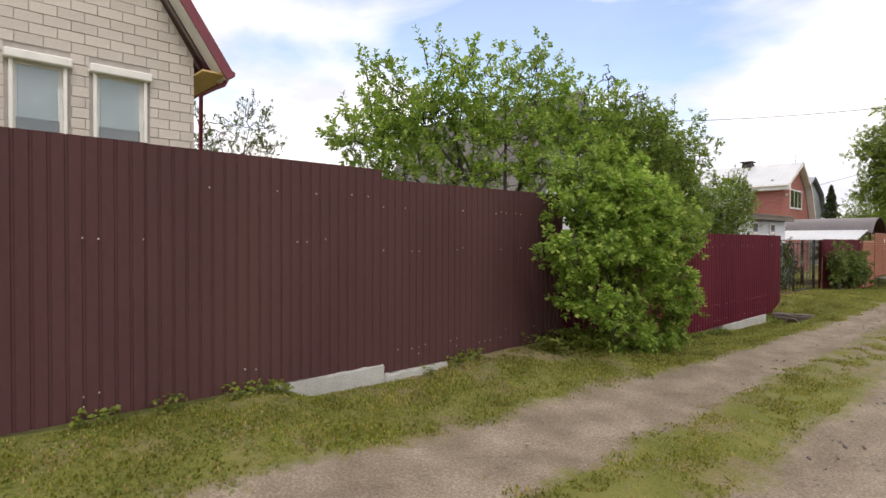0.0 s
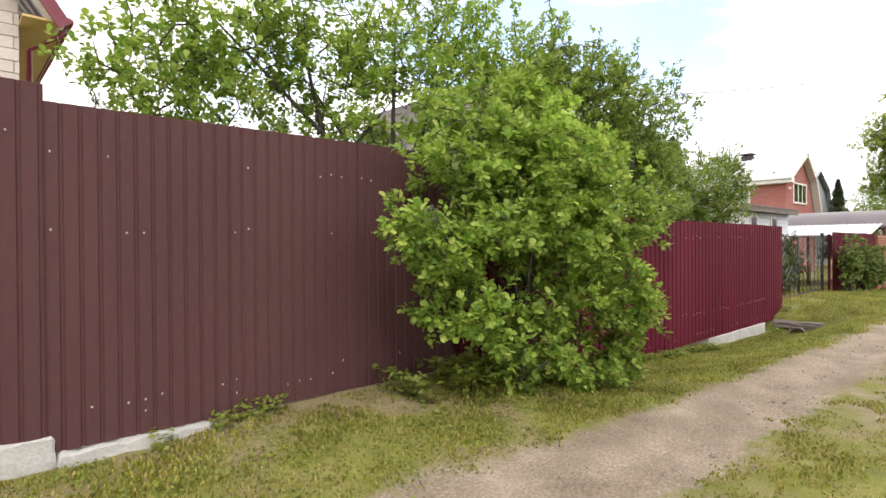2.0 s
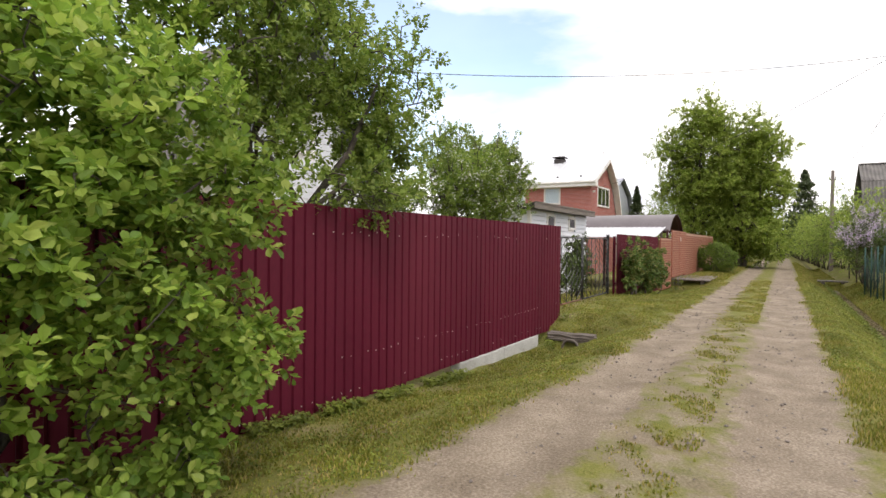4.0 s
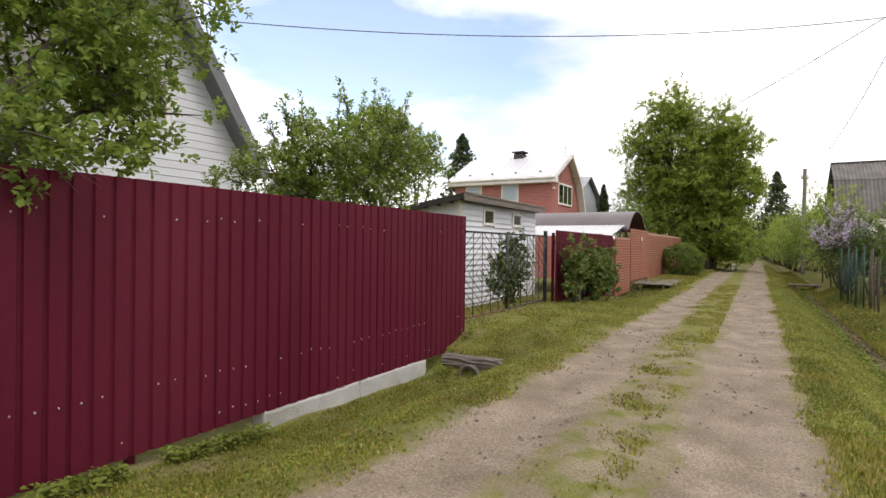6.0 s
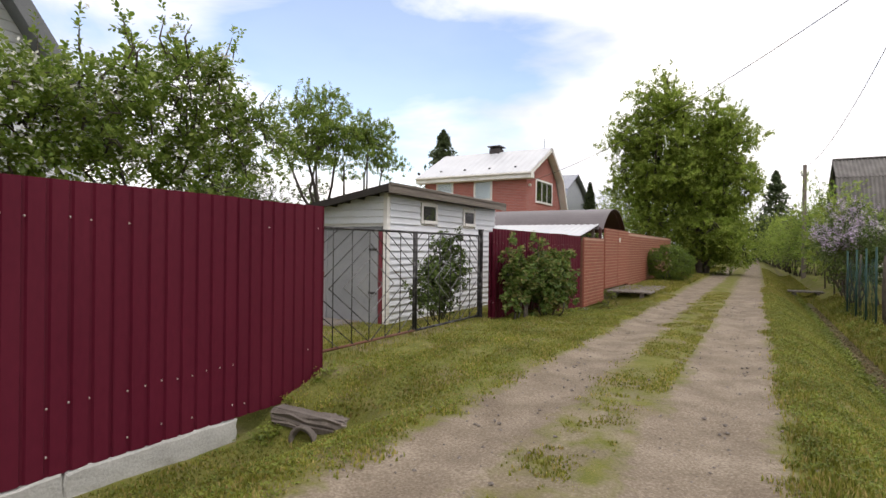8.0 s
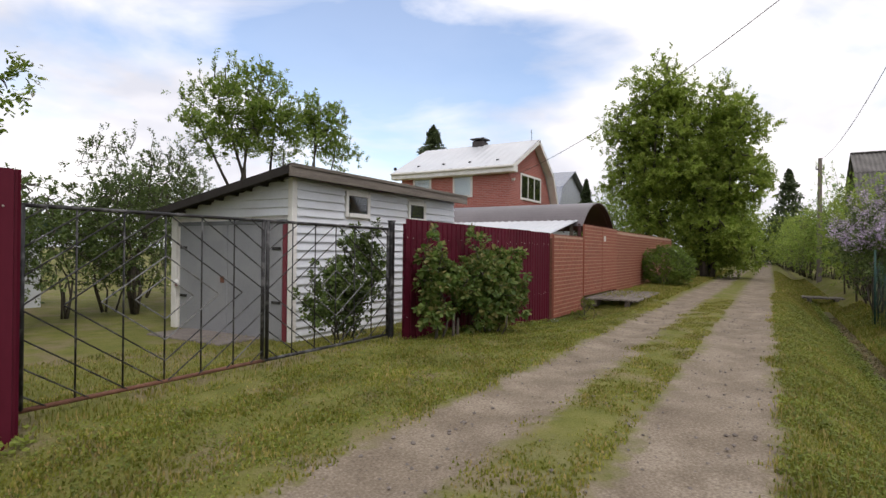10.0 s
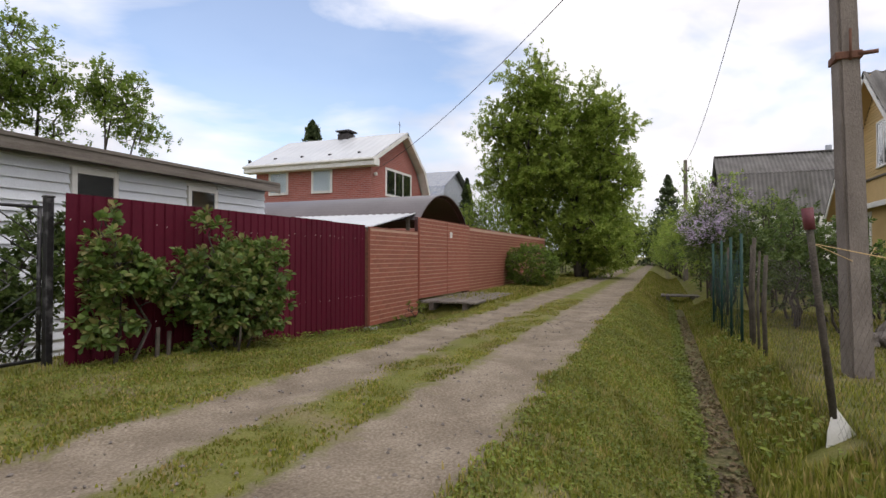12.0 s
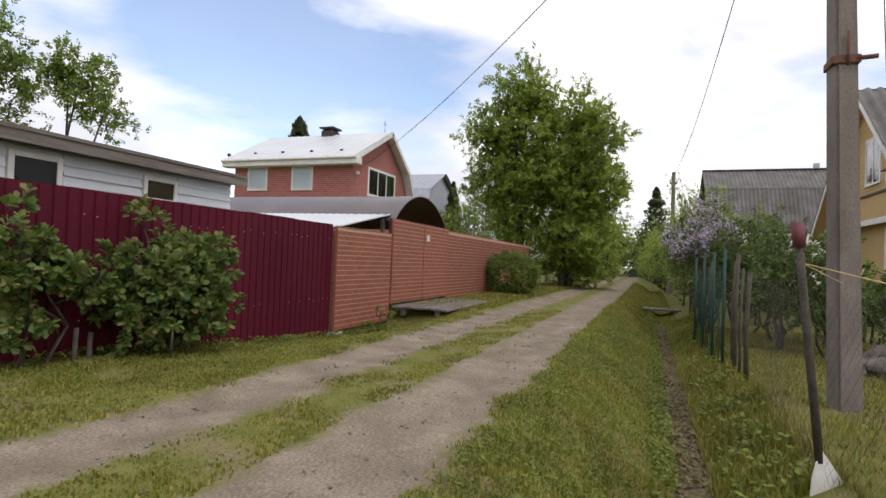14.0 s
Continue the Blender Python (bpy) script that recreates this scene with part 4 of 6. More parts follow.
    part("fascia", box((x0 - so - 0.01, ya - 0.03, za - 0.10), (x1 + 0.16, ya, za + 0.07), 0.006), MAT["old_wood"], root, "weathered grey fascia board")
    part("fascia", box((x0 - so + 0.02, ya - 0.05, za + 0.06), (x1 + 0.13, ya + 0.02, za + 0.12), 0.006), MAT["old_wood"], root, "weathered grey fascia board")
    prism("barge_board", [(ya, za - 0.06), (yb, zc - 0.06), (yb, zc + 0.06), (ya, za + 0.06)], "x", x0 - so - 0.03, x0 - so, MAT["dark_roof"], root)
    for i in range(9):
        y = y0 + 0.2 + i * 0.4
        z = zf + k * (y - y0)
        part("rafter", box((x0 - so + 0.02, y, z - 0.05), (x0 + 0.03, y + 0.06, z + 0.02), 0.004), MAT["dark_roof"], root)
    for hx0, hx1, hz0, hz1 in holes:
        window_y(hx0, hx1, hz0, hz1, y0 - 0.01, root, MAT["white_paint"], panes=1, inner="interior_shade", band=0.08)
    return root


shed()


# ---- wavy roofing ----
def wavy_slab(name, a, b, axis_lo, axis_hi, pitch, amp, mat, parent, label="", axis="y", thick=0.02):
    """Corrugated sheeting that falls from a to b (plan offset, height), its waves repeating along axis."""
    k = max(8, int((axis_hi - axis_lo) / pitch * 6))
    k = min(k, 900)
    s = np.linspace(axis_lo, axis_hi, k)
    wave = amp * np.cos(2 * np.pi * s / pitch)
    d = np.array([b[0] - a[0], b[1] - a[1]])
    nrm = np.array([-d[1], d[0]]) / np.linalg.norm(d)
    if nrm[1] < 0:
        nrm = -nrm
    rows = []
    for q, off in ((a, 0.0), (b, 0.0), (b, -thick), (a, -thick)):
        u = q[0] + nrm[0] * (wave + off)
        w = q[1] + nrm[1] * (wave + off)
        rows.append(np.stack([u, s, w], 1) if axis == "y" else np.stack([s, u, w], 1))
    v = np.concatenate(rows)
    i = np.arange(k - 1)
    f = np.concatenate([np.stack([r * k + i, r * k + i + 1, ((r + 1) % 4) * k + i + 1, ((r + 1) % 4) * k + i], 1) for r in range(4)])
    return quick(name, v, f, mat, parent, label, smooth=False)


def uv_box(ob, su=1.0):
    """Lay u, v in metres on a wall: along the wall and up."""
    me = ob.data
    uv = me.uv_layers.new(name="UVMap")
    for p in me.polygons:
        for li in p.loop_indices:
            c = me.vertices[me.loops[li].vertex_index].co
            uv.data[li].uv = (c.y, c.z) if abs(p.normal.x) > 0.7 else (c.x, c.z)
    return ob


# ---- red brick house ----
def red_house():
    root = thing("red_brick_house", "red brick house with a pale metal mansard roof", "house")
    x0, xr, x1, y0, y1 = 36.85, 39.5, 42.4, 10.2, 15.9
    wall = prism("wall", [(x0, -0.6), (x1, -0.6), (x1, 3.0), (41.2, 5.0), (xr, 6.38), (x0, 4.88)], "y", y0, y1, MAT["house_brick"], root, "red brick wall")
    uv_box(wall)
    for a, b, nm in (((xr, 6.57), (x0 - 0.38, 5.0), "pale roof slope"), ((xr, 6.57), (41.45, 5.1), ""), ((41.45, 5.1), (42.75, 2.7), "")):
        wavy_slab("roof", a, b, y0 - 0.35, y1 + 0.35, 0.35, 0.008, MAT["white_roof"], root, nm, thick=0.05)
    # white verge boards on the street gable
    def verge(a, b, w=0.2):
        d = Vector((b[0] - a[0], 0, b[1] - a[1])).normalized()
        n = Vector((d.z, 0, -d.x))
        if n.z > 0:
            n = -n
        pts = [Vector((a[0], 0, a[1])), Vector((b[0], 0, b[1]))]
        out = [(p.x, p.z) for p in (pts[0], pts[1], pts[1] + n * w, pts[0] + n * w)]
        prism("verge_board", out, "y", y0 - 0.38, y0 - 0.34, MAT["white_paint"], root, "white verge board")
        out = [(p.x, p.z) for p in (pts[0] + n * 0.06, pts[1] + n * 0.06, pts[1] + n * 0.09, pts[0] + n * 0.09)]
        prism("soffit", out, "y", y0 - 0.34, y0, MAT["white_paint"], root)
    verge((xr, 6.55), (x0 - 0.38, 4.98), 0.17)
    verge((xr, 6.55), (41.45, 5.08), 0.17)
    verge((41.45, 5.08), (42.75, 2.68), 0.17)
    # boxed eave on the side that faces down the lane
    part("eave_box", box((x0 - 0.42, y0 - 0.4, 4.66), (x0, y1 + 0.35, 4.94), 0.02), MAT["white_paint"], root, "white boxed eave")
    part("gutter", box((x0 - 0.52, y0 - 0.4, 4.86), (x0 - 0.42, y1 + 0.35, 4.97), 0.03), MAT["white_paint"], root, "white gutter")
    for i in range(5):
        y = y0 + 0.6 + i * 1.4
        part("snow_guard", box((x0 + 0.15, y, 5.22), (x0 + 0.28, y + 0.12, 5.36), 0.02), MAT["black_iron"], root, "small black snow guard")
    for ya in (12.1, 14.3):
        window_x(ya, ya + 0.82, 3.80, 4.62, x0, root, MAT["white_paint"], 1, "curtain")
    window_y(38.17, 40.5, 3.73, 4.74, y0, root, MAT["white_paint"], 3, "interior_shade", band=0.1)
    ch = part("chimney", box((39.3, 12.75, 5.9), (39.9, 13.35, 6.75), 0.02), MAT["chimney"], root, "dark chimney")
    part("chimney_cap", box((39.22, 12.67, 6.83), (39.98, 13.43, 6.90), 0.02), MAT["chimney"], ch)
    for ox, oy in ((0.06, 0.06), (0.46, 0.06), (0.06, 0.46), (0.46, 0.46)):
        part("cap_leg", box((39.3 + ox, 12.75 + oy, 6.74), (39.38 + ox, 12.83 + oy, 6.84)), MAT["chimney"], ch)
    part("ladder", box((39.92, 12.9, 6.35), (40.6, 13.1, 6.42), 0.01), MAT["chimney"], root)
    tube("aerial", [(39.6, 10.3, 6.4), (39.6, 10.3, 7.1)], 0.012, MAT["wire"], root, sides=5)
    tube("aerial", [(39.45, 10.3, 6.95), (39.75, 10.3, 6.95)], 0.008, MAT["wire"], root, sides=5)
    lamp = part("outdoor_lamp", box((37.05, 10.05, 4.35), (37.15, 10.19, 4.47), 0.02), MAT["white_paint"], root)
    return root


red_house()


# ---- carport ----
def carport():
    root = thing("carport", "arched dark metal carport roof behind the brick-pattern gate", "carport")
    cx, half, z0, rise, y0, y1 = 31.25, 1.68, 1.98, 0.74, 4.78, 12.5
    r = (half * half + rise * rise) / (2 * rise)
    a0 = math.asin(half / r)
    k = 26
    def arc(rad, y):
        return [(cx + rad * math.sin(-a0 + 2 * a0 * i / k), y, z0 + rise - r + rad * math.cos(-a0 + 2 * a0 * i / k)) for i in range(k + 1)]
    for name, ra, rb, mat in (("roof", r, r - 0.02, MAT["arch_metal"]), ("lining", r - 0.024, r - 0.03, MAT["arch_inside"])):
        v = arc(ra, y0) + arc(ra, y1) + arc(rb, y0) + arc(rb, y1)
        n = k + 1
        f = []
        for i in range(k):
            f += [(i, i + 1, n + i + 1, n + i), (2 * n + i + 1, 2 * n + i, 3 * n + i, 3 * n + i + 1), (i + 1, i, 2 * n + i, 2 * n + i + 1),
                  (n + i, n + i + 1, 3 * n + i + 1, 3 * n + i)]
        quick(name, v, f, mat, root, "dark brown-grey arched sheet roof" if name == "roof" else "dark red lining", smooth=False)
    for y in np.linspace(y0 + 0.15, y1 - 0.1, 6):
        tube("arch_rib", [(p[0], float(y), p[2] - 0.06) for p in arc(r, float(y))], 0.02, MAT["arch_inside"], root, sides=6)
    for x in (cx - half + 0.05, cx + half - 0.05):
        for y in np.linspace(y0 + 0.1, y1 - 0.1, 4):
            part("post", box((x - 0.04, float(y) - 0.04, -0.5), (x + 0.04, float(y) + 0.04, z0 + 0.05), 0.005), MAT["arch_inside"], root)
    # tympanum at the back
    prism("back_panel", [(p[0], p[2] - 0.04) for p in arc(r, 0)] , "y", y1 - 0.05, y1 - 0.02, MAT["arch_inside"], root)
    lean = thing("lean_to_roof", "pale metal lean-to roof beside the carport", "roof")
    wavy_slab("roof_sheet", (29.9, 2.17), (27.5, 1.70), 4.95, 9.6, 0.2, 0.008, MAT["white_roof"], lean)
    for x in (27.7, 29.6):
        for y in (5.1, 9.2):
            part("post", box((x - 0.04, y - 0.04, -0.5), (x + 0.04, y + 0.04, 1.70 if x < 28 else 2.06), 0.005), MAT["old_wood"], lean)
    part("edge_beam", box((29.74, 4.9, 1.96), (29.84, 9.5, 2.10), 0.006), MAT["arch_inside"], lean)


carport()


# ---- brick-pattern metal fence and gate ----
def brick_sheet(name, label, category, x0, x1, y, zb, zt, singles, kind_of="fence"):
    """A metal fence pressed and printed as brickwork: raised bricks on a joint-coloured sheet."""
    root = thing(name, label, category)
    part("sheet", box((x0, y, zb), (x1, y + 0.03, zt), 0.004), MAT["fence_mortar"], root)
    bw, bh, gap, thick = 0.25, 0.092, 0.019, 0.006
    def brick(lo_x, hi_x, z):
        return [(lo_x, y - thick, z), (hi_x, y - thick, z), (hi_x, y - thick, z + bh - gap), (lo_x, y - thick, z + bh - gap),
                (lo_x - 0.003, y + 0.001, z - 0.003), (hi_x + 0.003, y + 0.001, z - 0.003), (hi_x + 0.003, y + 0.001, z + bh - gap + 0.003), (lo_x - 0.003, y + 0.001, z + bh - gap + 0.003)]
    faces = [(0, 1, 2, 3), (4, 5, 1, 0), (1, 5, 6, 2), (3, 2, 6, 7), (4, 0, 3, 7)]
    shared = {}
    verts, fs, made = [], [], 0
    rows = int((zt - zb) / bh)
    for r in range(rows):
        z = zb + r * bh + 0.006
        x = x0 + 0.01 - (bw / 2 if r % 2 else 0)
        while x < x1 - 0.03:
            a, b = max(x, x0 + 0.006), min(x + bw - gap, x1 - 0.006)
            if b - a > 0.03:
                if made < singles:
                    key = round(b - a, 3)
                    if key not in shared:
                        me = bpy.data.meshes.new("brick")
                        me.from_pydata([(px - a, py - y, pz - z) for px, py, pz in brick(a, b, z)], [], faces)
                        me.materials.append(MAT["fence_brick"])
                        shared[key] = me
                    ob = new("brick", shared[key])
                    ob.location = (a, y, z)
                    ob.parent = root
                    made += 1
                else:
                    o = len(verts)
                    verts += brick(a, b, z)
                    fs += [tuple(i + o for i in q) for q in faces]
            x += bw
    if verts:
        s = quick("bricks", verts, fs, MAT["fence_brick"], root)
        s["kind"] = "stuff"
    part("edge_trim", box((x0 - 0.006, y - 0.009, zb), (x0 + 0.012, y + 0.036, zt - 0.002), 0.002), MAT["fence_brick"], root)
    part("top_rail", box((x0, y - 0.012, zt), (x1, y + 0.04, zt + 0.025), 0.005), MAT["fence_brick"], root)
    return root


BRICK_Y = 4.65
brick_sheet("brick_pattern_fence", "orange-red brick-pattern metal fence panel", "fence", 26.95, 29.18, BRICK_Y, -0.24, 1.64, 200)
brick_sheet("brick_pattern_gate", "orange-red brick-pattern metal gate, closed", "gate", 29.22, 30.98, BRICK_Y - 0.02, 0.12, 1.97, 200)
wicket = brick_sheet("brick_pattern_gate", "orange-red brick-pattern metal gate with a small number plate", "gate", 31.0, 32.74, BRICK_Y - 0.02, 0.12, 1.97, 0)
part("number_plate", box((31.14, BRICK_Y - 0.045, 1.58), (31.30, BRICK_Y - 0.03, 1.74), 0.004), MAT["white_paint"], wicket, "small white number plate")
brick_sheet("brick_pattern_fence", "orange-red brick-pattern metal fence beside the gate", "fence", 32.78, 43.9, BRICK_Y, 0.02, 1.93, 0)
for gx in (26.98, 29.2, 32.76, 36.5, 40.2, 43.85):
    top_z = 1.58 if gx < 30 else 1.86
    p = thing("fence_post", "red-brown square steel fence post", "post", "posts of the brick-pattern fence")
    part("post", box((gx - 0.04, BRICK_Y + 0.035, -0.7), (gx + 0.04, BRICK_Y + 0.115, top_z), 0.005), MAT["rust"], p)
concrete_strip(26.9, 27.1, 4.55, 4.75, -0.26, 0.5, 12)


# ---- plank bridges and culvert ----
def plank_bridge(x0, x1, y0, y1, z, along_x, label):
    root = thing("plank_bridge", label, "bridge")
    rng = random.Random(int(x0 * 10))
    for yy in (y0 + 0.25, y1 - 0.25):
        part("beam", box((x0, yy - 0.06, z - 0.2), (x1, yy + 0.06, z - 0.03), 0.01), MAT["old_wood"], root)
    y = y0
    while y < y1 - 0.05:
        w = rng.uniform(0.13, 0.19)
        dz = rng.uniform(-0.008, 0.008)
        part("plank", box((x0 - rng.uniform(0, 0.1), y, z - 0.03 + dz), (x1 + rng.uniform(0, 0.12), min(y + w - 0.012, y1), z + 0.02 + dz), 0.008), MAT["old_wood"], root)
        y += w
    return root


plank_bridge(29.3, 32.6, 3.3, 4.62, 0.06, True, "weathered grey plank bridge over the ditch before the gate")
plank_bridge(38.4, 39.2, -1.8, -0.5, -0.27, True, "weathered plank footbridge over the ditch")


def culvert():
    root = thing("culvert", "old concrete culvert slab with a pipe mouth in the grass", "culvert")
    bm = box((15.97, 3.72, -0.40), (16.22, 4.66, -0.235), 0.03)
    bmesh.ops.subdivide_edges(bm, edges=bm.edges[:], cuts=3, use_grid_fill=True)
    rng = random.Random(5)
    for v in bm.verts:
        v.co += Vector((rng.uniform(-0.02, 0.02), rng.uniform(-0.02, 0.02), rng.uniform(-0.02, 0.015)))
    part("slab", bm, MAT["stone"], root, "mossy grey slab")
    k, ro, ri = 20, 0.17, 0.135
    v, f = [], []
    for x, r in ((15.92, ro), (16.7, ro), (15.92, ri), (16.7, ri)):
        v += [(x, 4.2 + r * math.cos(2 * math.pi * i / k), -0.50 + r * math.sin(2 * math.pi * i / k)) for i in range(k)]
    for i in range(k):
        j = (i + 1) % k
        f += [(i, j, k + j, k + i), (2 * k + j, 2 * k + i, 3 * k + i, 3 * k + j), (i, 2 * k + i, 2 * k + j, j)]
    quick("pipe", v, f, MAT["stone"], root, "round concrete pipe mouth", smooth=True)
    # added plate across the bore, coloured as the pipe's unlit depth
    part("pipe_dark", box((16.25, 4.06, -0.60), (16.29, 4.34, -0.32)), MAT["pipe_shade"], root)


culvert()


# ---- pale brick house behind the brown fence ----
def pale_house():
    root = thing("brick_house", "pale brick house with white windows and maroon gable trim", "house")
    x1, y0, y1 = 3.84, 11.86, 20.0
    eave, slope = 5.35, 1.62
    xr = 0.2
    apex = eave + (x1 - xr) * slope
    x0 = 2 * xr - x1
    holes = [(-0.55, 0.30, 3.0, 4.72), (0.85, 1.62, 3.0, 4.70), (2.08, 2.92, 3.0, 4.70)]
    outline = [(x0, -0.2), (x1, -0.2), (x1, eave), (xr, apex), (x0, eave)]
    # wall in strips round the windows
    def strip(a, b, zl, zh):
        prism("wall", [(a, zl), (b, zl), (b, zh), (a, zh)], "y", y0 + 0.02, y0 + 0.35, MAT["pale_mortar"], root)
    edges = [x0] + [q for h in holes for q in h[:2]] + [x1]
    for i in range(0, len(edges), 2):
        strip(edges[i], edges[i + 1], 3.0, 4.7)
    strip(x0, x1, -0.2, 3.0)
    prism("wall", [(x0, 4.7), (x1, 4.7), (x1, eave), (xr, apex), (x0, eave)], "y", y0 + 0.02, y0 + 0.35, MAT["pale_mortar"], root)
    part("wall", box((x1 - 0.3, y0 + 0.36, -0.2), (x1, y1, eave)), MAT["pale_mortar"], root)
    part("wall", box((x0, y0 + 0.36, -0.2), (x0 + 0.3, y1, eave)), MAT["pale_mortar"], root)
    # bricks
    bw, bh, gap = 0.41, 0.193, 0.016
    shared, count, verts, fs = {}, 0, [], []
    rng = random.Random(9)
    def solid(a, b, h):
        return [(a, 0, 0), (b, 0, 0), (b, 0, h), (a, 0, h), (a, 0.03, 0), (b, 0.03, 0), (b, 0.03, h), (a, 0.03, h)]
    faces = [(0, 1, 2, 3), (4, 5, 1, 0), (1, 5, 6, 2), (3, 2, 6, 7), (4, 0, 3, 7)]
    r = 0
    z = 1.9
    while z < 8.6:
        lim = x1 if z + bh < eave else x1 - (z + bh - eave) / slope
        x = -3.6 + (bw / 2 if r % 2 else 0)
        while x < lim - 0.04:
            a, b = x, min(x + bw - gap, lim - 0.004)
            cut = [(a, b)]
            for h in holes:
                if z + bh > h[2] - 0.1 and z < h[3] + 0.12:
                    cut = [s for p, q in cut for s in ((p, min(q, h[0] - 0.09)), (max(p, h[1] + 0.09), q)) if s[1] - s[0] > 0.03]
            for p, q in cut:
                dy = rng.uniform(-0.006, 0.006)
                if count < 300 and z > 3.0 and p > -0.4:
                    key = round(q - p, 2)
                    if key not in shared:
                        me = bpy.data.meshes.new("brick")
                        me.from_pydata(solid(0, key, bh - gap), [], faces)
                        me.materials.append(MAT["pale_brick"])
                        shared[key] = me
                    ob = new("brick", shared[key])
                    ob.location = (p, y0 + dy, z)
                    ob.parent = root
                    count += 1
                else:
                    o = len(verts)
                    verts += [(vx, vy + y0 + dy, vz + z) for vx, vy, vz in solid(p, q, bh - gap)]
                    fs += [tuple(i + o for i in k) for k in faces]
            x += bw
        z += bh
        r += 1
    s = quick("bricks", verts, fs, MAT["pale_brick"], root)
    s["kind"] = "stuff"
    for a, b, zl, zh in holes:
        w = window_y(a + 0.07, b - 0.07, zl + 0.07, zh - 0.07, y0 + 0.08, root, MAT["white_paint"], 1, "blind", band=0.075)
        part("shutter_box", box((a - 0.10, y0 - 0.14, zh - 0.02), (b + 0.10, y0 + 0.03, zh + 0.14), 0.02), MAT["white_paint"], w, "white roller shutter box")
        part("guide_rail", box((a - 0.03, y0 - 0.05, zl), (a + 0.03, y0 + 0.01, zh), 0.006), MAT["white_paint"], w)
        part("guide_rail", box((b - 0.03, y0 - 0.05, zl), (b + 0.03, y0 + 0.01, zh), 0.006), MAT["white_paint"], w)
    # roof slopes, verge and eave
    for sgn in (1, -1):
        e = (xr + sgn * (x1 - xr + 0.62), eave - 0.62 * slope * 0.35)
        a = (xr, apex + 0.14)
        wavy_slab("roof", a, e, y0 - 0.55, y1, 0.35, 0.01, MAT["maroon_trim"], root, "maroon metal roof", thick=0.05)
        d = (Vector((e[0] - a[0], e[1] - a[1]))).normalized()
        nx, nz = (-d.y, d.x) if d.x < 0 else (d.y, -d.x)
        prism("verge_board", [(a[0], a[1]), (e[0], e[1]), (e[0] + nx * 0.2, e[1] + nz * 0.2), (a[0] + nx * 0.2, a[1] + nz * 0.2)], "y", y0 - 0.60, y0 - 0.56, MAT["maroon_trim"], root, "maroon verge board")
        prism("soffit", [(a[0] + nx * 0.1, a[1] + nz * 0.1), (e[0] + nx * 0.1, e[1] + nz * 0.1), (e[0] + nx * 0.13, e[1] + nz * 0.13), (a[0] + nx * 0.13, a[1] + nz * 0.13)], "y", y0 - 0.55, y0, MAT["white_paint"], root, "pale soffit")
    part("eave_soffit", box((x1 + 0.002, y0 - 0.5, eave - 0.36), (x1 + 0.56, y1, eave - 0.32)), MAT["yellow_board"], root, "pale varnished eave soffit")
    ex = x1 + 0.6
    tube("gutter", [(ex, y0 - 0.5, eave - 0.30), (ex, y1, eave - 0.30)], 0.07, MAT["maroon_trim"], root)
    tube("downpipe", [(ex - 0.02, y0 - 0.35, eave - 0.32), (ex - 0.10, y0 - 0.3, eave - 0.5), (x1 + 0.12, y0 - 0.06, eave - 0.75), (x1 + 0.08, y0 - 0.05, 0.0)], 0.045, MAT["maroon_trim"], root, "maroon downpipe")


pale_house()


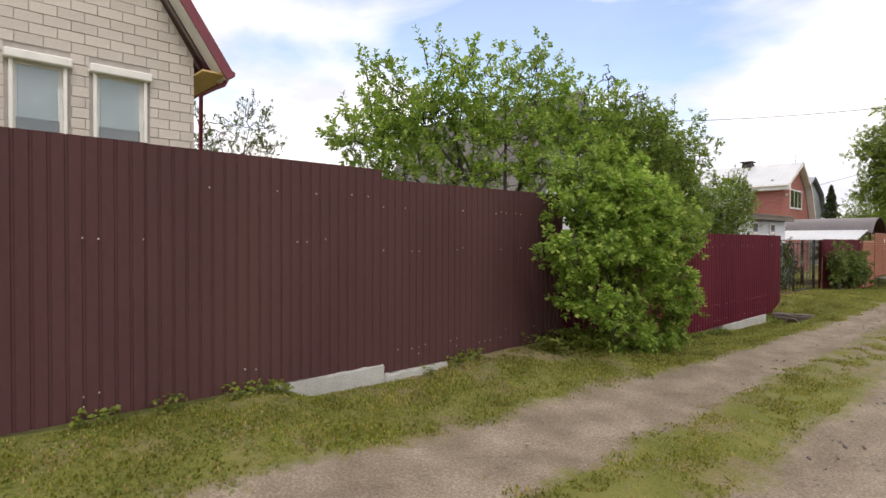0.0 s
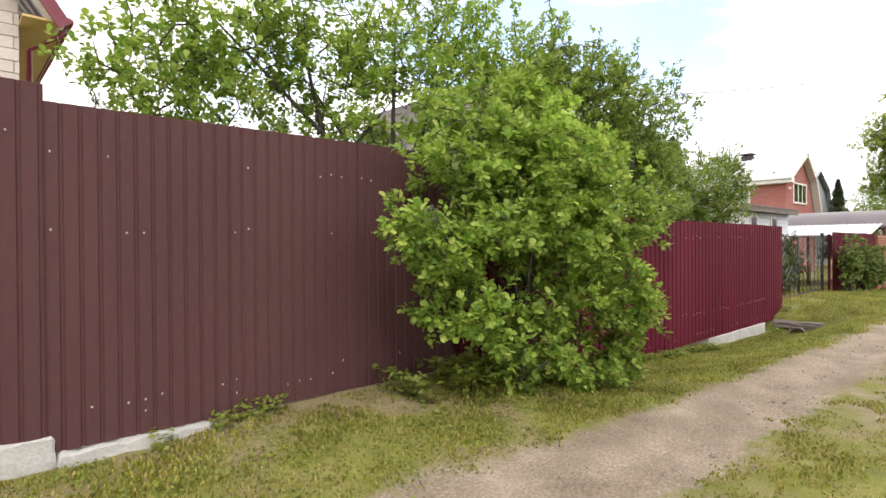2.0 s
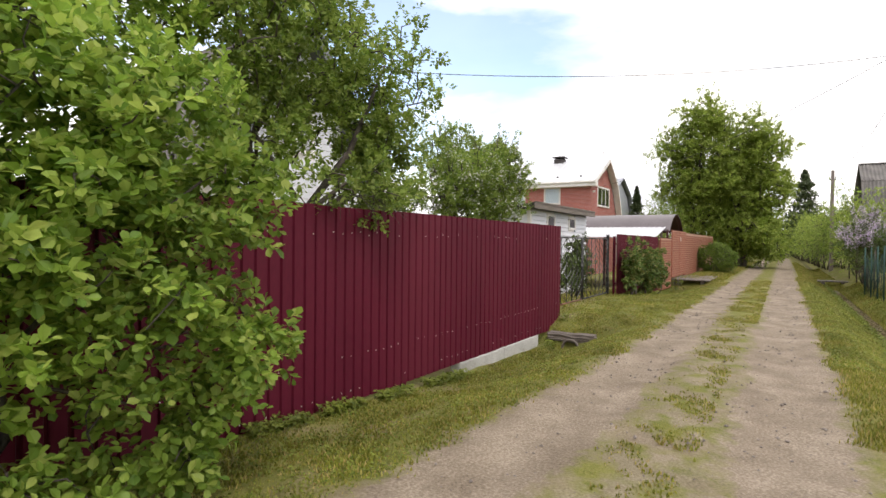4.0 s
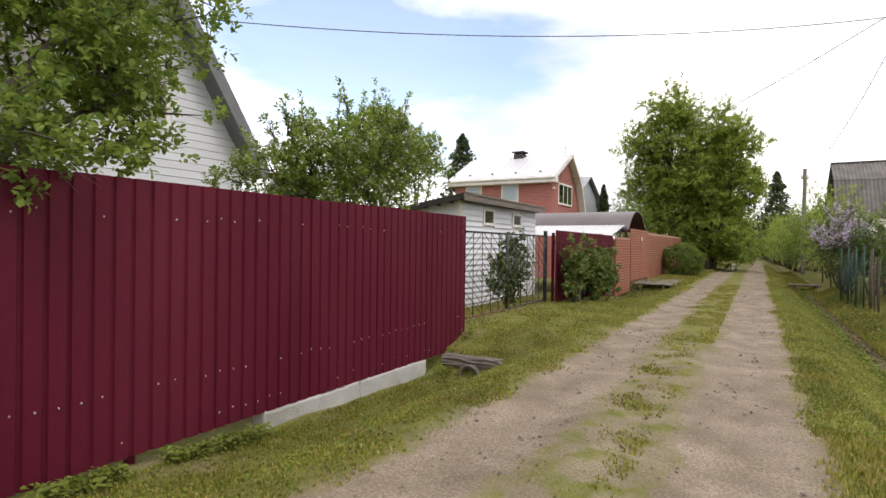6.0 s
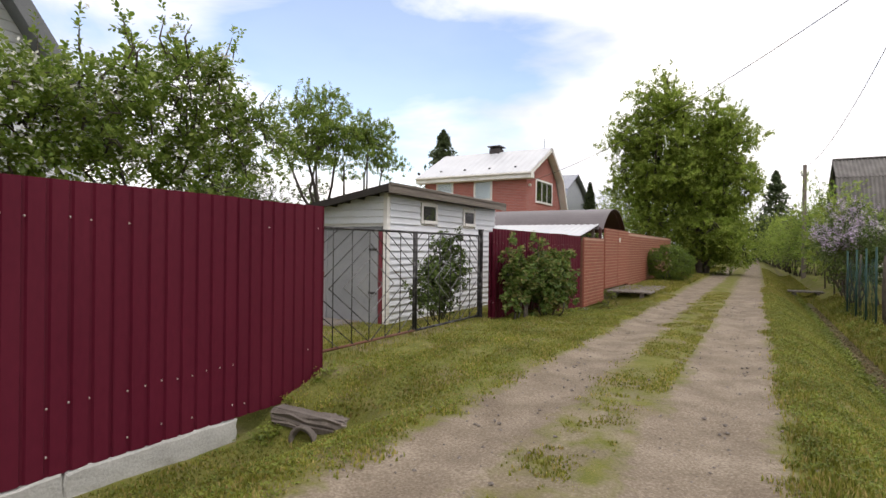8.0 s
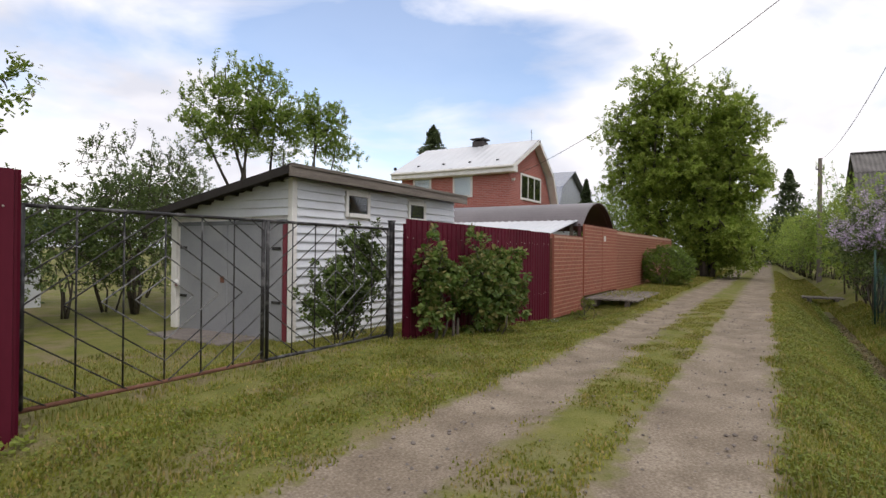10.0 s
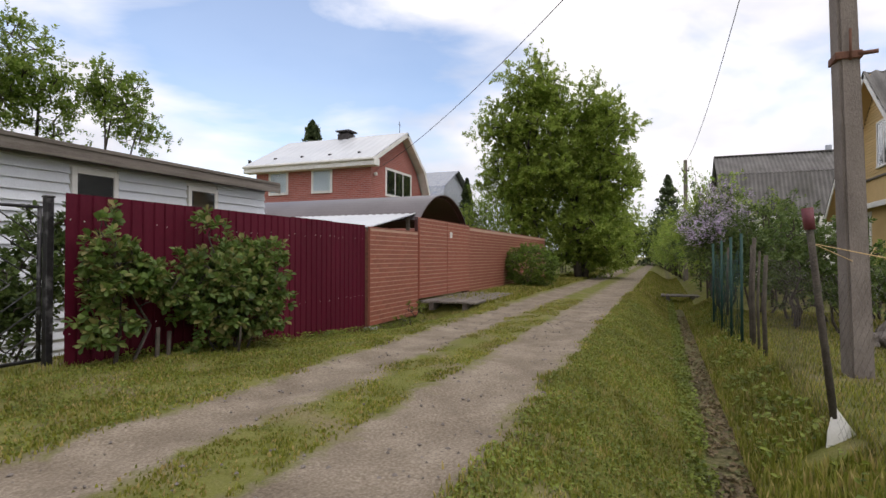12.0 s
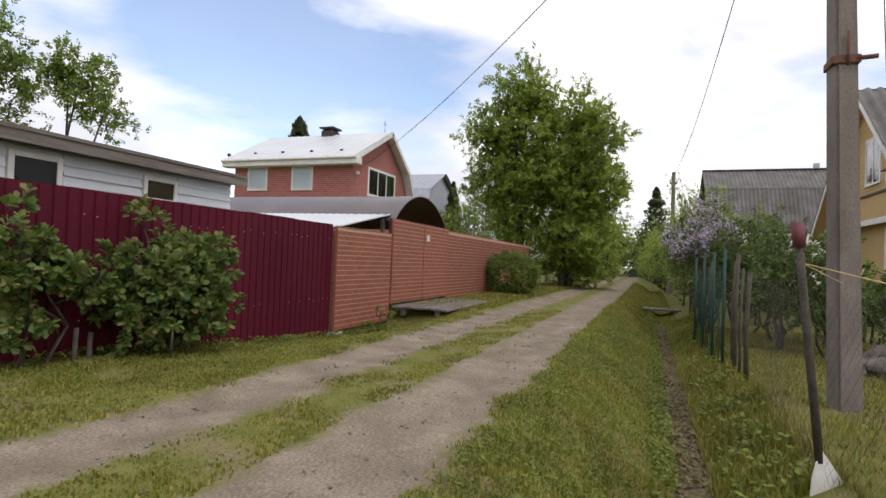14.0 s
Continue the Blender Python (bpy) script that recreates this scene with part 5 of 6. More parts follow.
# ---- white clapboard house behind the red fence ----
def white_house():
    root = thing("clapboard_house", "white clapboard house with a steep grey-edged gable", "house")
    y0, y1 = 10.3, 18.0
    k = 1.47
    xr, x1, eave = 15.05, 17.1, 3.17
    x0 = 2 * xr - x1
    apex = eave + (x1 - xr) * k
    prism("wall", [(x0, -0.3), (x1, -0.3), (x1, eave), (xr, apex), (x0, eave)], "y", y0 + 0.03, y1, MAT["white_paint"], root)
    z, pitch = 1.5, 0.15
    hole = (14.45, 15.42, 3.5, 4.42)
    while z < apex - 0.2:
        reach = min(x1, xr + (apex - z) / k) if z > eave else x1
        left = max(x0, 2 * xr - reach)
        spans = [(left, reach)]
        if hole[2] - 0.1 < z + pitch and z < hole[3] + 0.1:
            spans = [(left, hole[0] - 0.1), (hole[1] + 0.1, reach)]
        for a, b in spans:
            part("board", box((a, y0, z), (b - 0.02, y0 + 0.028, z + pitch - 0.012), 0.004), MAT["white_siding"], root)
        z += pitch
    window_y(hole[0], hole[1], hole[2], hole[3], y0 + 0.02, root, MAT["white_paint"], 2, "pale_mortar", band=0.08)
    for sgn in (1, -1):
        a, e = (xr, apex + 0.22), (xr + sgn * (x1 - xr + 0.42), eave - 0.40)
        wavy_slab("roof", a, e, y0 - 0.45, y1, 0.18, 0.02, MAT["slate"], root, "grey corrugated roof", thick=0.04)
        d = Vector((e[0] - a[0], e[1] - a[1])).normalized()
        nx, nz = (d.y, -d.x) if d.x > 0 else (-d.y, d.x)
        prism("verge_board", [(a[0], a[1]), (e[0], e[1]), (e[0] + nx * 0.24, e[1] + nz * 0.24), (a[0] + nx * 0.24, a[1] + nz * 0.24)], "y", y0 - 0.50, y0 - 0.45, MAT["grey_trim"], root, "dark grey verge board")
        prism("soffit", [(a[0] + nx * 0.1, a[1] + nz * 0.1), (e[0] + nx * 0.1, e[1] + nz * 0.1), (e[0] + nx * 0.14, e[1] + nz * 0.14), (a[0] + nx * 0.14, a[1] + nz * 0.14)], "y", y0 - 0.45, y0, MAT["grey_trim"], root)
    tube("cable_drop", [(15.0, y0 - 0.02, 5.9), (15.0, y0 - 0.03, 4.75), (15.02, y0 - 0.05, 4.60), (15.18, y0 - 0.04, 4.53), (15.36, y0 - 0.05, 4.55)], 0.012, MAT["wire"], root, "black cable clipped to the gable", sides=5)
    tube("cable_coil", [(15.12 + 0.1 * math.cos(q * 0.6), y0 - 0.03, 4.75 + 0.1 * math.sin(q * 0.6)) for q in range(12)], 0.01, MAT["wire"], root, sides=5)
    lampb = part("flood_lamp", box((15.36, y0 - 0.2, 4.50), (15.54, y0 - 0.02, 4.70), 0.02), MAT["black_iron"], root, "black flood lamp")
    part("lamp_glass", box((15.38, y0 - 0.21, 4.53), (15.52, y0 - 0.20, 4.67), 0.002), MAT["galvanised"], lampb)


white_house()


# ---- houses beyond the ditch ----
def yellow_house():
    root = thing("yellow_house", "yellow plank house with a grey corrugated slate roof", "house")
    x0, x1, y0, y1 = 33.1, 40.75, -6.35, -15.5
    xr, eave, apex = 36.92, 2.72, 6.3
    prism("wall", [(x0, -0.4), (x1, -0.4), (x1, eave), (x0, eave)], "y", y1, y0 - 0.25, MAT["yellow_wall"], root, "yellow rendered wall")
    prism("plinth", [(x0 - 0.06, -0.4), (x1 + 0.06, -0.4), (x1 + 0.06, 0.35), (x0 - 0.06, 0.35)], "y", y1 - 0.02, y0 - 0.2, MAT["concrete"], root, "grey plinth")
    prism("gable", [(x0 + 0.1, eave), (x1 - 0.1, eave), (xr, apex)], "y", y1, y0 - 0.03, MAT["yellow_wall"], root, "yellow gable")
    z = 3.45
    while z < apex - 0.15:
        t = (apex - z - 0.1) / (apex - eave)
        part("board", box((xr - (xr - x0) * t, y0 - 0.03, z), (xr + (x1 - xr) * t, y0 - 0.005, z + 0.088), 0.003), MAT["yellow_board"], root)
        z += 0.095
    part("fascia", box((x0 + 0.02, y0 - 0.02, eave - 0.16), (x1 - 0.02, y0 + 0.03, eave - 0.0), 0.01), MAT["white_paint"], root, "white painted fascia")
    part("soffit", box((x0 + 0.02, y0 - 0.24, eave - 0.1), (x1 - 0.02, y0 - 0.025, eave - 0.04)), MAT["white_paint"], root)
    part("ledge", box((x0 + 0.9, y0 - 0.02, 3.39), (x1 - 0.9, y0 + 0.02, 3.45), 0.006), MAT["old_wood"], root)
    for sgn in (-1, 1):
        e = (xr + sgn * (xr - x0 + 0.42), eave - 0.28)
        a = (xr, apex + 0.12)
        for i in range(4):
            p = (a[0] + (e[0] - a[0]) * i / 4, a[1] + (e[1] - a[1]) * i / 4 + 0.04)
            q = (a[0] + (e[0] - a[0]) * (i + 1.06) / 4, a[1] + (e[1] - a[1]) * (i + 1.06) / 4 + 0.012)
            wavy_slab("roof_sheet", p, q, y1 - 0.4, y0 + 0.36, 0.30, 0.04, MAT["slate"], root, "weathered grey corrugated slate")
        d = Vector((e[0] - a[0], e[1] - a[1])).normalized()
        nx, nz = (d.y, -d.x) if d.x > 0 else (-d.y, d.x)
        prism("verge_board", [(a[0], a[1]), (e[0], e[1]), (e[0] + nx * 0.14, e[1] + nz * 0.14), (a[0] + nx * 0.14, a[1] + nz * 0.14)], "y", y0 + 0.33, y0 + 0.36, MAT["white_paint"], root, "pale verge board")
        prism("soffit", [(a[0] + nx * 0.08, a[1] + nz * 0.08), (e[0] + nx * 0.08, e[1] + nz * 0.08), (e[0] + nx * 0.11, e[1] + nz * 0.11), (a[0] + nx * 0.11, a[1] + nz * 0.11)], "y", y0, y0 + 0.33, MAT["yellow_board"], root, "yellow boarded soffit")
    window_y(35.98, 36.96, 3.70, 4.92, y0, root, MAT["white_paint"], 2, "interior_shade", band=0.06, facing=1)
    for a, b in ((35.36, 36.16), (38.5, 39.28)):
        window_y(a, b, 1.2, 2.38, y0 - 0.25, root, MAT["white_paint"], 1, "interior_shade", band=0.13, facing=1)
    tube("gutter", [(x0 - 0.46, y0 + 0.36, eave - 0.36), (x0 - 0.46, y1, eave - 0.36)], 0.06, MAT["white_paint"], root)
    tube("downpipe", [(x0 - 0.40, y0 + 0.1, eave - 0.36), (x0 - 0.36, y0 - 0.05, eave - 0.6), (x0 - 0.1, y0 - 0.2, eave - 1.1), (x0 - 0.08, y0 - 0.2, 0.2)], 0.055, MAT["white_paint"], root, "white downpipe")
    bracket = tube("cable_bracket", [(34.9, y0, 3.85), (34.9, y0 + 0.22, 3.85), (35.3, y0 + 0.22, 3.85), (35.3, y0, 3.85)], 0.015, MAT["wire"], root)
    part("meter_box", box((35.2, y0, 3.6), (35.38, y0 + 0.10, 3.8), 0.01), MAT["white_paint"], root)


yellow_house()


def grey_house():
    root = thing("grey_house", "grey house with a mansard roof of corrugated slate", "house")
    xr, y0, y1 = 57.0, -3.7, -13.5
    prism("wall", [(53.9, -0.5), (60.1, -0.5), (60.1, 3.8), (59.0, 5.9), (xr, 7.2), (55.0, 5.9), (53.9, 3.8)], "y", y1, y0 - 0.3, MAT["dark_roof"], root, "dark weathered plank gable")
    for s in (-1, 1):
        wavy_slab("roof", (xr, 7.5), (xr + s * 2.05, 6.1), y1 - 0.3, y0, 0.22, 0.03, MAT["slate"], root, "grey corrugated slate", thick=0.05)
        wavy_slab("roof", (xr + s * 1.98, 6.16), (xr + s * 3.35, 3.5), y1 - 0.3, y0, 0.22, 0.03, MAT["slate"], root, "grey corrugated slate", thick=0.05)
    part("ridge_cap", box((xr - 0.15, y1, 7.5), (xr + 0.15, y0, 7.58), 0.03), MAT["slate"], root)
    part("flue", box((xr + 0.3, -10.2, 7.2), (xr + 0.6, -9.9, 7.95), 0.02), MAT["galvanised"], root)
    part("light_wall", box((53.6, y1 + 0.1, -0.5), (53.88, y0 - 0.4, 3.4), 0.01), MAT["white_paint"], root, "pale lower wall")


grey_house()


def blue_grey_house():
    root = thing("metal_roof_house", "house with a pale blue-grey metal mansard roof beyond the trees", "house")
    xr, y0, y1 = 52.5, 12.2, 20.0
    prism("wall", [(49.2, -0.5), (55.8, -0.5), (55.8, 4.0), (54.9, 5.4), (xr, 6.7), (50.1, 5.4), (49.2, 4.0)], "y", y0 + 0.3, y1, MAT["galvanised"], root)
    for s in (-1, 1):
        wavy_slab("roof", (xr, 6.9), (xr + s * 2.6, 5.6), y0, y1, 0.35, 0.01, MAT["galvanised"], root, thick=0.05)
        wavy_slab("roof", (xr + s * 2.6, 5.6), (xr + s * 3.5, 3.7), y0, y1, 0.35, 0.01, MAT["galvanised"], root, thick=0.05)
    part("chimney", box((51.6, 15.0, 5.9), (52.1, 15.5, 7.6), 0.02), MAT["chimney"], root)


blue_grey_house()


def garden_house():
    root = thing("garden_house", "small white garden house with a green roof", "house")
    prism("wall", [(19.4, -0.4), (22.0, -0.4), (22.0, 1.7), (20.7, 2.4), (19.4, 1.7)], "y", 17.0, 20.0, MAT["white_siding"], root)
    for s in (-1, 1):
        wavy_slab("roof", (20.7, 2.6), (20.7 + s * 1.7, 1.65), 16.6, 20.3, 0.25, 0.01, MAT["green_roof"], root, "green metal roof", thick=0.04)
    window_y(20.4, 21.5, 0.5, 1.5, 17.0, root, MAT["white_paint"], 1, "interior_shade")


garden_house()


# ---- utility poles and wires ----
def concrete_pole(x, y, zb, h, w0, w1, label, lean=0.0):
    root = thing("utility_pole", label, "pole", "utility poles along the lane")
    bm = bmesh.new()
    bmesh.ops.create_cube(bm, size=1.0, matrix=Matrix.LocRotScale((x, y, zb + h / 2), Euler((0, 0, radians(8))), (w0, w0 * 0.85, h)))
    for v in bm.verts:
        if v.co.z > zb + h / 2:
            v.co.x, v.co.y = x + (v.co.x - x) * w1 / w0, y + (v.co.y - y) * w1 / w0 + lean
    bmesh.ops.bevel(bm, geom=[e for e in bm.edges if abs(e.verts[0].co.z - e.verts[1].co.z) > 1], offset=0.025, segments=2, affect="EDGES")
    part("shaft", bm, MAT["pole_concrete"], root, "rough tapered concrete shaft")
    return root


PX, PY, PTOP = 24.55, -2.43, 6.85
pole = concrete_pole(PX, PY, -0.6, PTOP + 0.6, 0.26, 0.19, "weathered tapered concrete utility pole in the grass", 0.2)
part("clamp", box((PX - 0.135, PY - 0.02, 3.12), (PX + 0.135, PY + 0.22, 3.2), 0.008), MAT["rust"], pole, "rusty steel clamp")
tube("clamp_hook", [(PX - 0.12, PY + 0.02, 3.16), (PX - 0.15, PY - 0.14, 3.16)], 0.022, MAT["rust"], pole)
tube("clamp_bolt", [(PX - 0.14, PY + 0.09, 3.1), (PX - 0.14, PY + 0.09, 3.42)], 0.013, MAT["rust"], pole)
part("crossarm", box((PX - 0.06, PY - 0.7, PTOP - 0.3), (PX + 0.06, PY + 0.7, PTOP - 0.22), 0.008), MAT["rust"], pole)
far_pole = concrete_pole(51.0, -1.8, -0.6, 7.1, 0.26, 0.2, "grey utility pole with insulators beyond the lilac")
part("crossarm", box((50.93, -2.0, 5.86), (51.07, -1.6, 5.93), 0.008), MAT["wire"], far_pole)
for oy in (-1.97, -1.63):
    tube("insulator", [(51.0, oy, 5.95), (51.0, oy, 6.12)], [0.05, 0.035], MAT["white_paint"], far_pole)


def cable(a, b, sag, label, r=0.009):
    a, b = Vector(a), Vector(b)
    pts = [a.lerp(b, i / 20) - Vector((0, 0, sag * 4 * (i / 20) * (1 - i / 20))) for i in range(21)]
    ob = tube("overhead_cable", pts, r, MAT["wire"], sides=5)
    return tagged(ob, label, "cable", "overhead cables")


cable((PX - 0.03, PY + 0.45, 6.42), (51.0, -1.8, 6.4), 0.69, "black overhead cable along the lane")
cable((PX - 0.05, PY + 0.40, 6.72), (37.2, 10.15, 4.6), 0.5, "black overhead cable to the red brick house")
cable((PX + 0.04, PY - 0.12, 6.35), (34.94, -6.21, 3.6), 0.08, "black overhead cable to the yellow house")
cable((PX - 0.1, PY + 0.0, 6.42), (15.84, 9.98, 5.55), 0.43, "black overhead cable to the clapboard house")
cable((51.0, -1.8, 6.1), (62.0, 9.0, 6.5), 0.4, "thin overhead cable over the lane", 0.006)
cable((51.0, -1.8, 6.0), (55.5, -5.0, 5.2), 0.2, "thin overhead cable to the grey house", 0.006)


# ---- wire fence beyond the ditch ----
def mesh_fence():
    root = thing("chain_link_fence", "sagging rusty chain-link fence on mixed posts", "fence")
    y = -1.78
    line = [(20.2, -1.95), (20.7, -1.93), (22.75, -1.72), (25.8, -1.8), (27.4, -1.82), (33.0, -1.85), (40.0, -1.9)]
    def at(x):
        return float(np.interp(x, [p[0] for p in line], [p[1] for p in line]))
    runs = []
    h, step = 1.25, 0.10
    x = 20.2 - h
    while x < 25.0:
        for s in (1, -1):
            xa, xb = (x, x + h) if s > 0 else (x + h, x)
            pts = []
            for i in range(7):
                q = xa + (xb - xa) * i / 6
                if 20.2 <= q <= 25.6:
                    pts.append((q, at(q) + 0.015 * math.sin(q * 3), float(ground_z(q, at(q))) + 0.02 + h * i / 6 + 0.04 * math.sin(q * 1.3) * i / 6))
            if len(pts) > 1:
                runs.append((pts, [0.001] * len(pts)))
        x += step
    w = tubes("wire_mesh", runs, MAT["mesh_wire"], root, sides=3)
    w["kind"] = "stuff"
    posts = [(25.85, 1.35, 0.03, "bark"), (26.9, 1.6, 0.032, "bark"), (27.15, 1.5, 0.026, "bark"), (26.4, 1.4, 0.02, "bark"), (30.5, 1.5, 0.025, "bark"), (33.0, 1.5, 0.03, "bark"), (36.5, 1.5, 0.03, "bark"), (40.0, 1.5, 0.03, "bark")]
    for x, h, r, m in posts:
        z = float(ground_z(x, at(x)))
        tube("post", [(x, at(x), z - 0.3), (x + 0.03, at(x) + 0.02, z + h * 0.5), (x - 0.02, at(x), z + h)], [r, r * 0.95, r * 0.85], MAT[m], root, "rough wooden post")
    tube("post", [(20.7, -1.93, -0.8), (20.7, -1.93, 1.36)], 0.018, MAT["galvanised"], root, "galvanised pipe post with worn blue paint")
    tube("post_cap", [(20.7, -1.93, 1.36), (20.7, -1.93, 1.42)], [0.024, 0.026], MAT["rust"], root)
    tube("strand", [(20.7, -1.91, 1.2), (21.8, -1.85, 1.08), (22.87, -1.68, 1.2)], 0.004, MAT["yellow_board"], root, "slack yellow cord", sides=5)
    tube("strand", [(22.9, -1.68, 1.2), (25.0, -2.6, 1.0), (28.0, -3.6, 1.25)], 0.004, MAT["yellow_board"], root, "slack yellow cord", sides=5)
    net = thing("garden_net", "torn dark green garden netting on stakes", "netting")
    def net_y(x):
        return -1.70 + 0.04 * (x - 27.3)
    for x in (27.3, 28.3, 29.4, 30.6):
        zz = float(ground_z(x, net_y(x)))
        tube("stake", [(x, net_y(x), zz - 0.2), (x + 0.05, net_y(x), zz + 1.75)], 0.022, MAT["green_net"], net)
    nr = []
    for i in range(46):
        x = 27.3 + 3.3 * i / 45
        zz = float(ground_z(x, net_y(x)))
        nr.append(([(x, net_y(x) + 0.05 * math.sin(i), zz + 0.05), (x, net_y(x) + 0.06 * math.sin(i * 1.7), zz + 0.8), (x + 0.05, net_y(x), zz + 1.35 + 0.16 * math.sin(i * 0.37))], [0.003] * 3))
    for i in range(28):
        z = 0.05 + 1.3 * i / 27
        nr.append(([(x, net_y(x) + 0.03 * math.sin(3 * x + i), float(ground_z(x, net_y(x))) + z - 0.04 * math.sin(2.1 * x)) for x in (27.3, 28.1, 29.0, 29.8, 30.6)], [0.0025] * 5))
    q = tubes("netting", nr, MAT["green_net"], net, sides=3)
    q["kind"] = "stuff"


mesh_fence()


def leaning_pole_tool():
    root = thing("shovel", "old shovel with a dark wooden shaft stuck blade-down by the fence", "shovel")
    b, t = Vector((22.60, -1.735, -0.10)), Vector((22.63, -1.58, 1.46))
    tube("shaft", [b, b.lerp(t, 0.5) + Vector((0.01, 0.0, 0)), t], [0.028, 0.027, 0.026], MAT["bark"], root, "dark weathered shaft")
    tube("grip", [b.lerp(t, 0.9), b.lerp(t, 1.005)], [0.040, 0.043], MAT["rubber"], root, "faded dark red rubber grip")
    v = [(22.585, -1.735, 0.0), (22.57, -1.875, -0.22), (22.56, -1.825, -0.46), (22.56, -1.67, -0.47), (22.57, -1.69, -0.2)]
    bm = bmesh.new()
    front = [bm.verts.new(p) for p in v]
    back = [bm.verts.new((p[0] + 0.012, p[1] + 0.004, p[2])) for p in v]
    bm.faces.new(front)
    bm.faces.new(back[::-1])
    for i in range(5):
        bm.faces.new((front[i], back[i], back[(i + 1) % 5], front[(i + 1) % 5]))
    bmesh.ops.recalc_face_normals(bm, faces=bm.faces)
    part("blade", bm, MAT["white_paint"], root, "pale scratched metal blade")


leaning_pole_tool()


def boulder(x, y, r, seed, label):
    bm = bmesh.new()
    bmesh.ops.create_icosphere(bm, subdivisions=3, radius=1.0)
    for v in bm.verts:
        n = noise.noise(v.co * 1.3 + Vector((seed * 7.1, 0, 0))) * 0.35 + noise.noise(v.co * 3.1 + Vector((0, seed * 3.3, 0))) * 0.1
        v.co = Vector((v.co.x * 1.1, v.co.y * 0.95, v.co.z * 0.8)) * (1 + n) * r
    z = float(ground_z(x, y))
    bmesh.ops.translate(bm, verts=bm.verts, vec=(x, y, z + r * 0.45))
    return tagged(part("boulder", bm, MAT["stone"], None, smooth=False), label, "boulder", "boulders in the garden")


for i, (x, y, r) in enumerate(((26.9, -3.12, 0.19), (27.5, -3.7, 0.27), (26.95, -3.45, 0.2), (26.4, -3.75, 0.13))):
    boulder(x, y, r, i + 1, "rounded pale grey garden boulder")
bar = tagged(part("barrel", bmesh.new(), MAT["blue_barrel"], None), "faded blue plastic barrel in the garden", "barrel")
v, f = tube_arrays([(30.4, -5.2, -0.15), (30.4, -5.2, 0.0), (30.4, -5.2, 0.35), (30.4, -5.2, 0.6), (30.4, -5.2, 0.66)], [0.26, 0.28, 0.30, 0.28, 0.24], 18)
bar.data.from_pydata([tuple(p) for p in v], [], f)


# ---- trees and shrubs ----
plant("hazel_bush", "broad green hazel bush growing out over the fence", "bush", (6.85, 4.1, 0.0),
      [(5.58, 3.8, 1.64, 0.3, 0.22, 0.2), (6.0, 3.9, 1.35, 0.45, 0.4, 0.42), (6.6, 3.95, 1.75, 0.62, 0.5, 0.56), (7.3, 3.95, 1.95, 0.72, 0.55, 0.64), (7.5, 3.8, 1.2, 0.68, 0.5, 0.6),
       (5.95, 3.85, 0.88, 0.36, 0.28, 0.26), (6.75, 3.85, 0.5, 0.5, 0.36, 0.4), (7.7, 3.75, 0.46, 0.5, 0.36, 0.4), (6.4, 4.25, 2.35, 0.55, 0.4, 0.42), (7.2, 4.4, 2.6, 0.7, 0.5, 0.5), (8.1, 4.2, 2.2, 0.5, 0.4, 0.5), (8.15, 3.8, 1.65, 0.5, 0.4, 0.4), (8.25, 3.75, 0.75, 0.42, 0.35, 0.32)],
      760, 64, 0.105, 0.07, MAT["hazel_leaf"], 11, trunk=0.03, stems=6, pairs=True, hollow=0.35, twig=0.004, gaps=-0.12, lift=0.1)
plant("garden_tree", "leafy garden tree behind the brown fence", "tree", (6.6, 6.1, 0.0),
      [(4.5, 6.2, 2.9, 0.8, 0.7, 0.55), (4.9, 6.3, 3.5, 0.85, 0.7, 0.6), (5.9, 6.2, 3.0, 0.9, 0.7, 0.65), (5.7, 6.2, 3.9, 0.6, 0.6, 0.55), (7.1, 6.2, 4.0, 0.9, 0.8, 0.75), (7.0, 6.1, 3.0, 0.9, 0.8, 0.7), (8.3, 5.8, 3.2, 0.95, 0.8, 0.85), (7.9, 6.1, 4.4, 0.75, 0.7, 0.65), (8.9, 5.6, 3.8, 0.7, 0.6, 0.6)],
      780, 40, 0.14, 0.072, MAT["hazel_leaf"], 12, trunk=0.07, stems=3, pairs=True, shoots=40, hollow=0.25, gaps=-0.12)
plant("dead_tree", "bare dead fruit tree with dark twigs behind the fence", "tree", (10.2, 5.9, 0.0),
      [(9.9, 5.9, 4.75, 0.3, 0.25, 0.4), (10.9, 5.8, 4.6, 0.5, 0.3, 0.25), (10.3, 5.9, 4.0, 0.5, 0.4, 0.5)], 150, 8, 0.1, 0.05, MAT["dark_leaf"], 14, trunk=0.06, bare=1.0, gaps=-1.0, twig=0.008)
plant("apple_tree", "old apple tree leaning over the red fence", "tree", (10.0, 5.7, -0.1),
      [(10.7, 5.5, 3.55, 1.05, 0.8, 0.9), (11.5, 5.4, 2.8, 0.8, 0.65, 0.7), (11.3, 5.1, 2.05, 0.6, 0.5, 0.4), (9.7, 5.5, 3.5, 0.85, 0.7, 0.8), (9.8, 5.4, 2.35, 0.7, 0.55, 0.6), (11.9, 5.4, 3.55, 0.75, 0.65, 0.65), (10.5, 4.75, 1.98, 0.7, 0.4, 0.28), (11.9, 5.3, 2.45, 0.6, 0.5, 0.5)],
      980, 50, 0.125, 0.062, MAT["apple_leaf"], 13, trunk=0.10, stems=1, pairs=True, shoots=14, hollow=0.25, gaps=-0.1)
